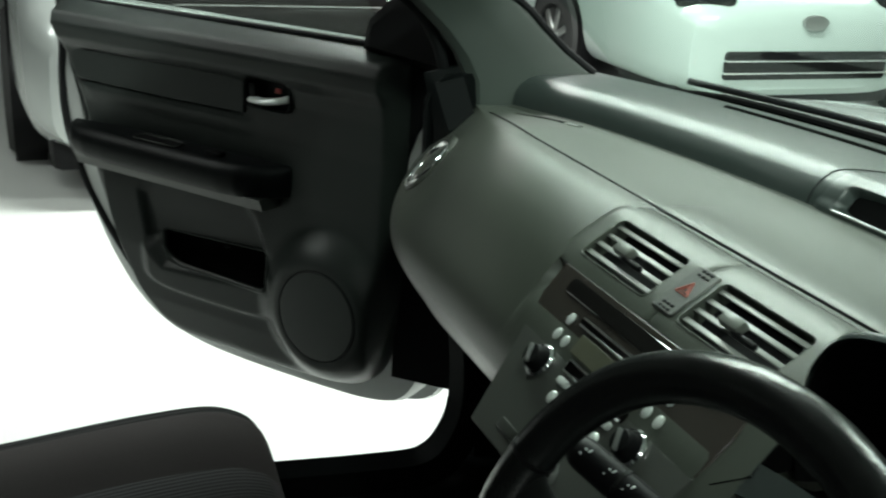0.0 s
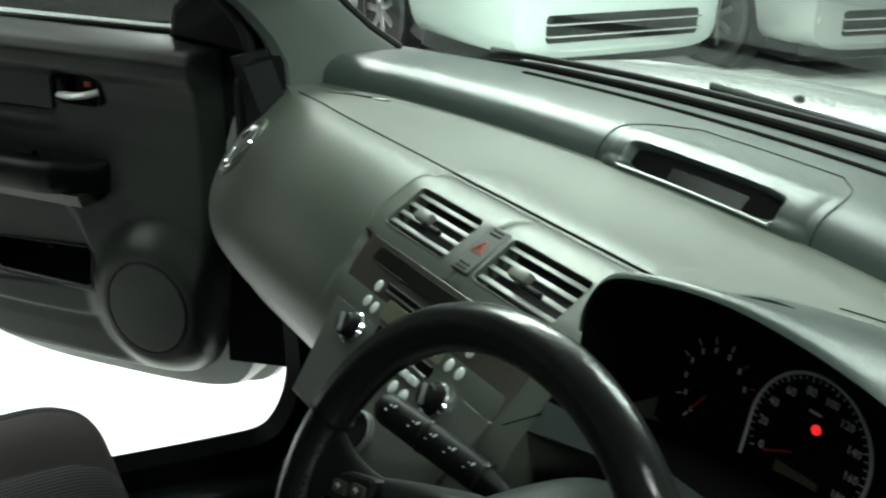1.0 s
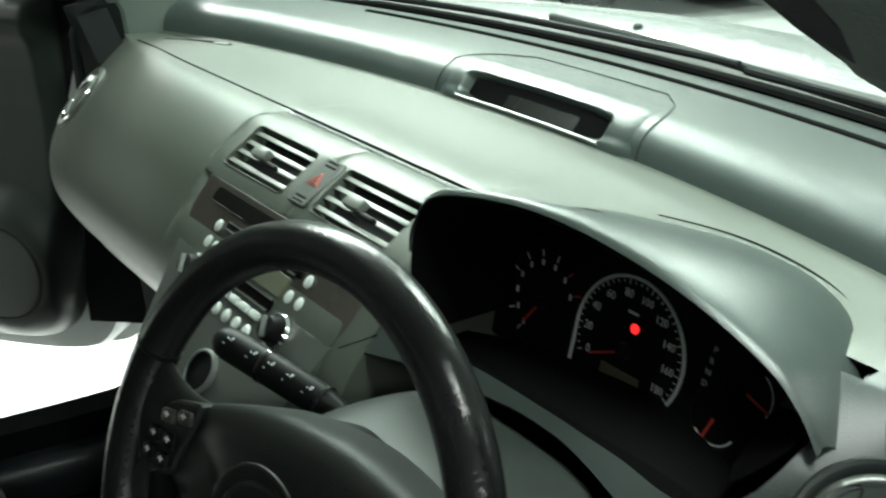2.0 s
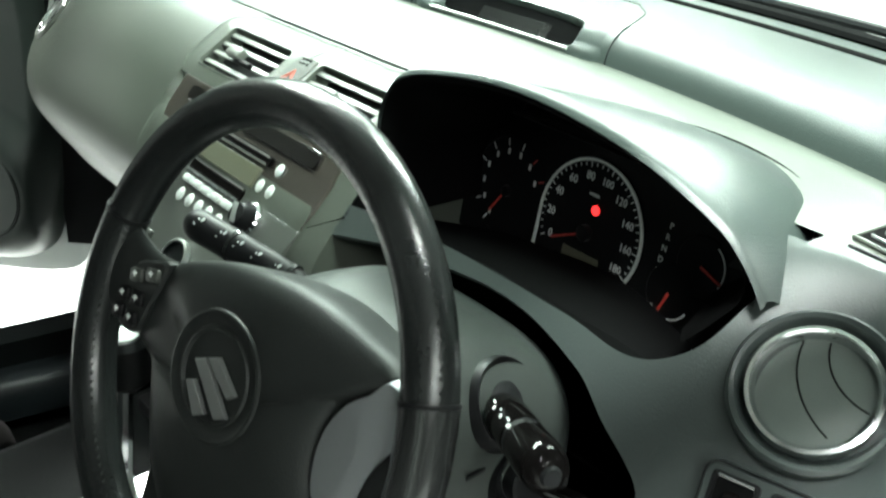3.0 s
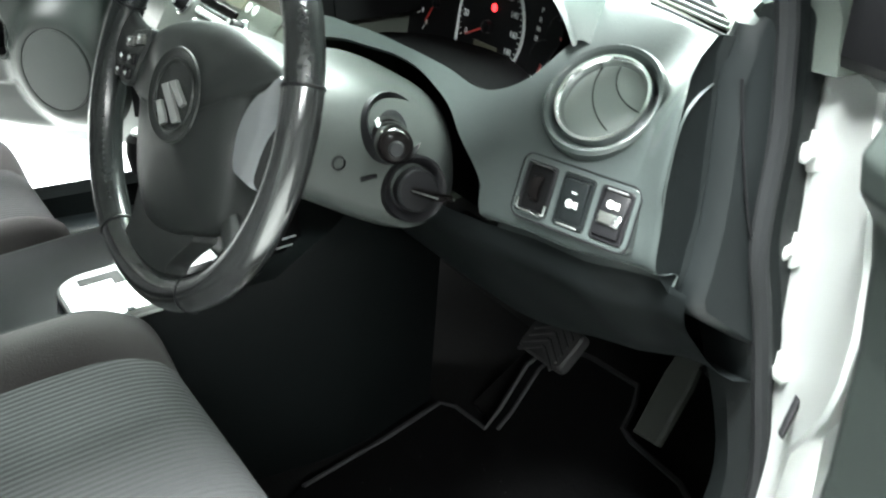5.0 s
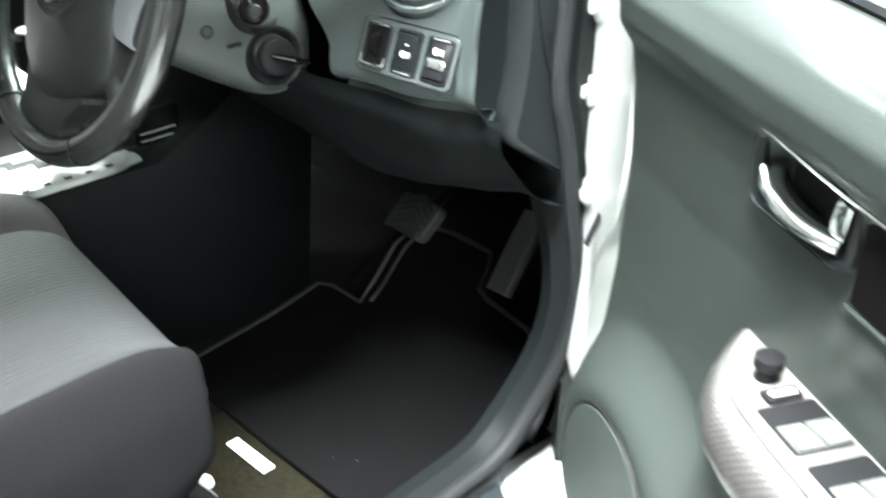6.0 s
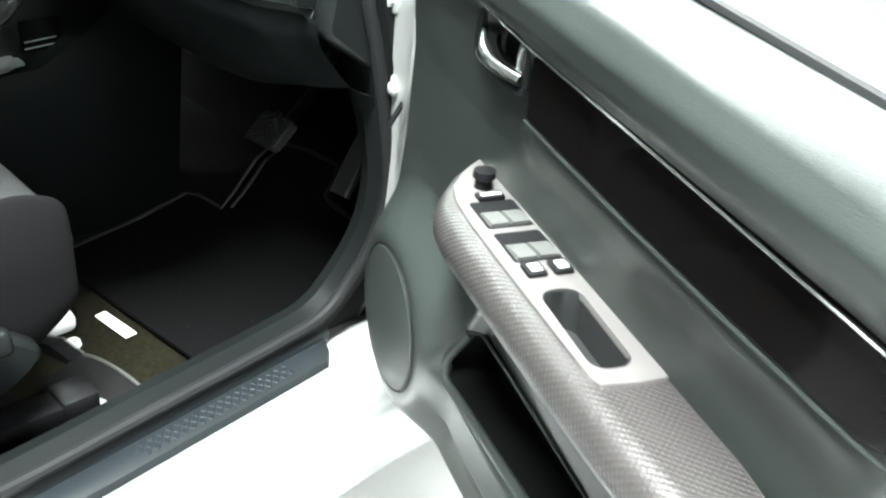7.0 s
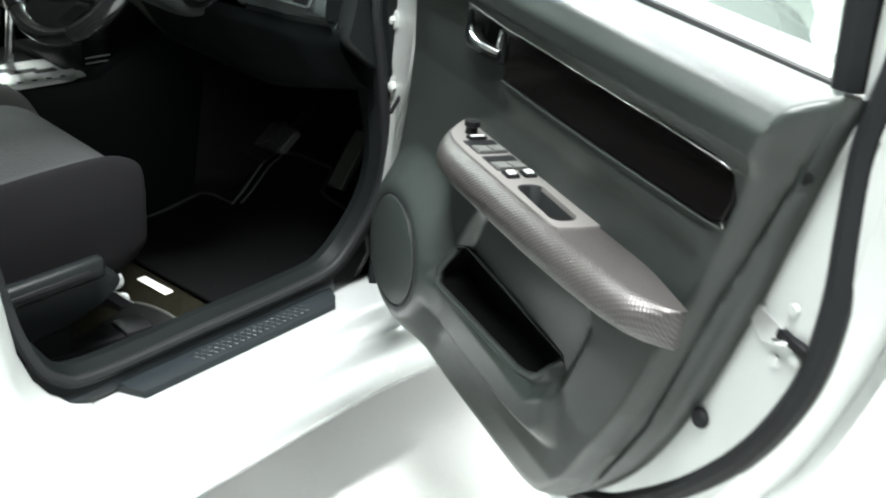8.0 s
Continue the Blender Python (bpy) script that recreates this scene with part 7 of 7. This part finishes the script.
        c = [(y - 0.070, 0.0), (y - 0.040, h * 0.45), (y - 0.015, h * 0.9), (y, h), (y + 0.003, h - 0.003), (y - 0.002, h - 0.006), (y - 0.018, h * 0.8 - 0.005), (y - 0.042, h * 0.35 - 0.004), (y - 0.070, -0.003)]
        secs.append([(x, a, 0.2750 + b) for a, b in c])
    part("lifted_edge", loft(secs), M_CARPET, tp)
    part("pale_trim", tube([(q[3][0], q[3][1] + 0.001, q[3][2]) for q in secs], 0.0024, 8), M_STACK, tp)


build_footwell()


# ---- cars parked in the hall ----
def wheel(parent, x, y, z, r, m):
    t = part("wheel", moved(lathe([(r * 0.55, -0.09), (r * 0.93, -0.10), (r, -0.07), (r, 0.07), (r * 0.93, 0.10), (r * 0.66, 0.105), (r * 0.62, 0.08)], 40), m), M_TYRE, parent)
    part("rim", moved(lathe([(r * 0.64, -0.05), (r * 0.66, 0.09), (r * 0.61, 0.095), (r * 0.58, 0.05), (r * 0.15, 0.055)], 40), m), M_DASH2, t)
    for i in range(7):
        part("rim_spoke", moved(rbox(r * 0.50, 0.045, 0.03, 0.01), m @ pose(0, 0, 0.075, 0, 0, 360 * i / 7) @ pose(r * 0.36, 0, 0)), M_SATIN, t)
    part("hub_cap", moved(lathe([(r * 0.16, 0.05), (r * 0.15, 0.095), (0.001, 0.10)], 20), m), M_SATIN, t)


def parked(name, lab, paint, M, face=True, axle=0.75):
    """A parked car, built nose towards -y of its own frame."""
    T = thing(name, lab, "car", tuple(M.translation), "cars parked in the hall")
    secs = []
    for y, hw, z0, z1 in ((-0.02, 0.62, 0.24, 0.60), (0.02, 0.74, 0.20, 0.68), (0.15, 0.82, 0.18, 0.78), (0.5, 0.86, 0.18, 0.88), (1.0, 0.87, 0.18, 0.98), (1.5, 0.87, 0.18, 1.02), (3.0, 0.87, 0.18, 1.02), (3.9, 0.84, 0.2, 1.0), (4.1, 0.7, 0.3, 0.9)):
        c = []
        for j in range(36):
            a = 2 * math.pi * j / 36
            cs, sn = math.cos(a), math.sin(a)
            c.append((hw * math.copysign(abs(cs) ** 0.35, cs), y, (z0 + z1) / 2 + (z1 - z0) / 2 * math.copysign(abs(sn) ** 0.45, sn)))
        secs.append(c)
    part("body", loft(secs), paint, T, m=M)
    part("cabin", loft([[(-0.76, 1.0, 0.96), (0.76, 1.0, 0.96), (0.76, 4.0, 0.96), (-0.76, 4.0, 0.96)], [(-0.62, 1.75, 1.48), (0.62, 1.75, 1.48), (0.62, 3.7, 1.48), (-0.62, 3.7, 1.48)]]), M_GLOSS, T, "dark glass cabin", m=M)
    part("roof", moved(rbox(1.26, 1.98, 0.06, 0.025), pose(0, 2.72, 1.49)), paint, T, m=M)
    for x in (-0.80, 0.80):
        for y in (axle, 3.25):
            sgn = 1 if x > 0 else -1
            part("wheel_well", moved(lathe([(0.35, -0.05), (0.35, 0.075), (0.001, 0.076)], 36), axes((x, y, 0.31), (0, 1, 0), (0, 0, 1), (sgn, 0, 0))), M_BLACK, T, m=M)
            wheel(T, 0, 0, 0, 0.31, M @ axes((x + 0.0 * sgn, y, 0.31), (0, 1, 0), (0, 0, 1), (sgn, 0, 0)))
    part("lower_valance", moved(rbox(1.50, 3.9, 0.16, 0.04), pose(0, 2.06, 0.20)), M_BLACK, T, m=M)
    if not face:
        g = part("upper_grille", moved(rbox(1.05, 0.30, 0.24, 0.05, 3), pose(0, 0.145, 0.675, 14, 0, 0)), M_GLOSS, T, "dark front grille", m=M)
        for k in range(5):
            part("grille_bar", moved(rbox(1.0, 0.02, 0.008, 0.003), pose(0, -0.012 + 0.010 * k, 0.585 + 0.042 * k, 14, 0, 0)), M_BLACK, g, m=M)
    if face:
        g = part("lower_grille", moved(rbox(1.12, 0.10, 0.17, 0.03), pose(0, 0.02, 0.37)), M_BLACK, T, m=M)
        for k in (-0.035, 0.03):
            part("grille_bar", moved(rbox(1.11, 0.03, 0.014, 0.004), pose(0, -0.035, 0.37 + k)), M_CHROME, g, m=M)
        part("emblem", moved(lathe([(0.085, 0.0), (0.08, 0.02), (0.001, 0.024)], 28), axes((0, -0.02, 0.60), (1, 0, 0), (0, 0, 0.5), (0, -1, 0))), M_SATIN, T, "plain oval emblem", m=M)
        for x in (-0.66, 0.66):
            part("fog_lamp", moved(rbox(0.14, 0.05, 0.09, 0.02), pose(x, 0.035, 0.40)), M_SATIN, T, m=M)
            part("headlight", moved(rbox(0.34, 0.16, 0.14, 0.06, 3), pose(x * 0.95, 0.13, 0.70, 0, 0, -18 if x < 0 else 18)), M_GLOSS, T, m=M)


parked("parked_car", "white parked car with a slatted black lower grille", M_WCAR, pose(-3.93, 3.48, 0, 0, 0, 90), True, 1.3)
parked("parked_car", "grey parked car standing behind the bonnet", M_GCAR, pose(-3.45, 5.35, 0, 0, 0, 84))
parked("parked_car", "silver parked car beside the open passenger door", M_GCAR, pose(-3.15, 0.31, 0, 0, 0, 90), False, 0.90)
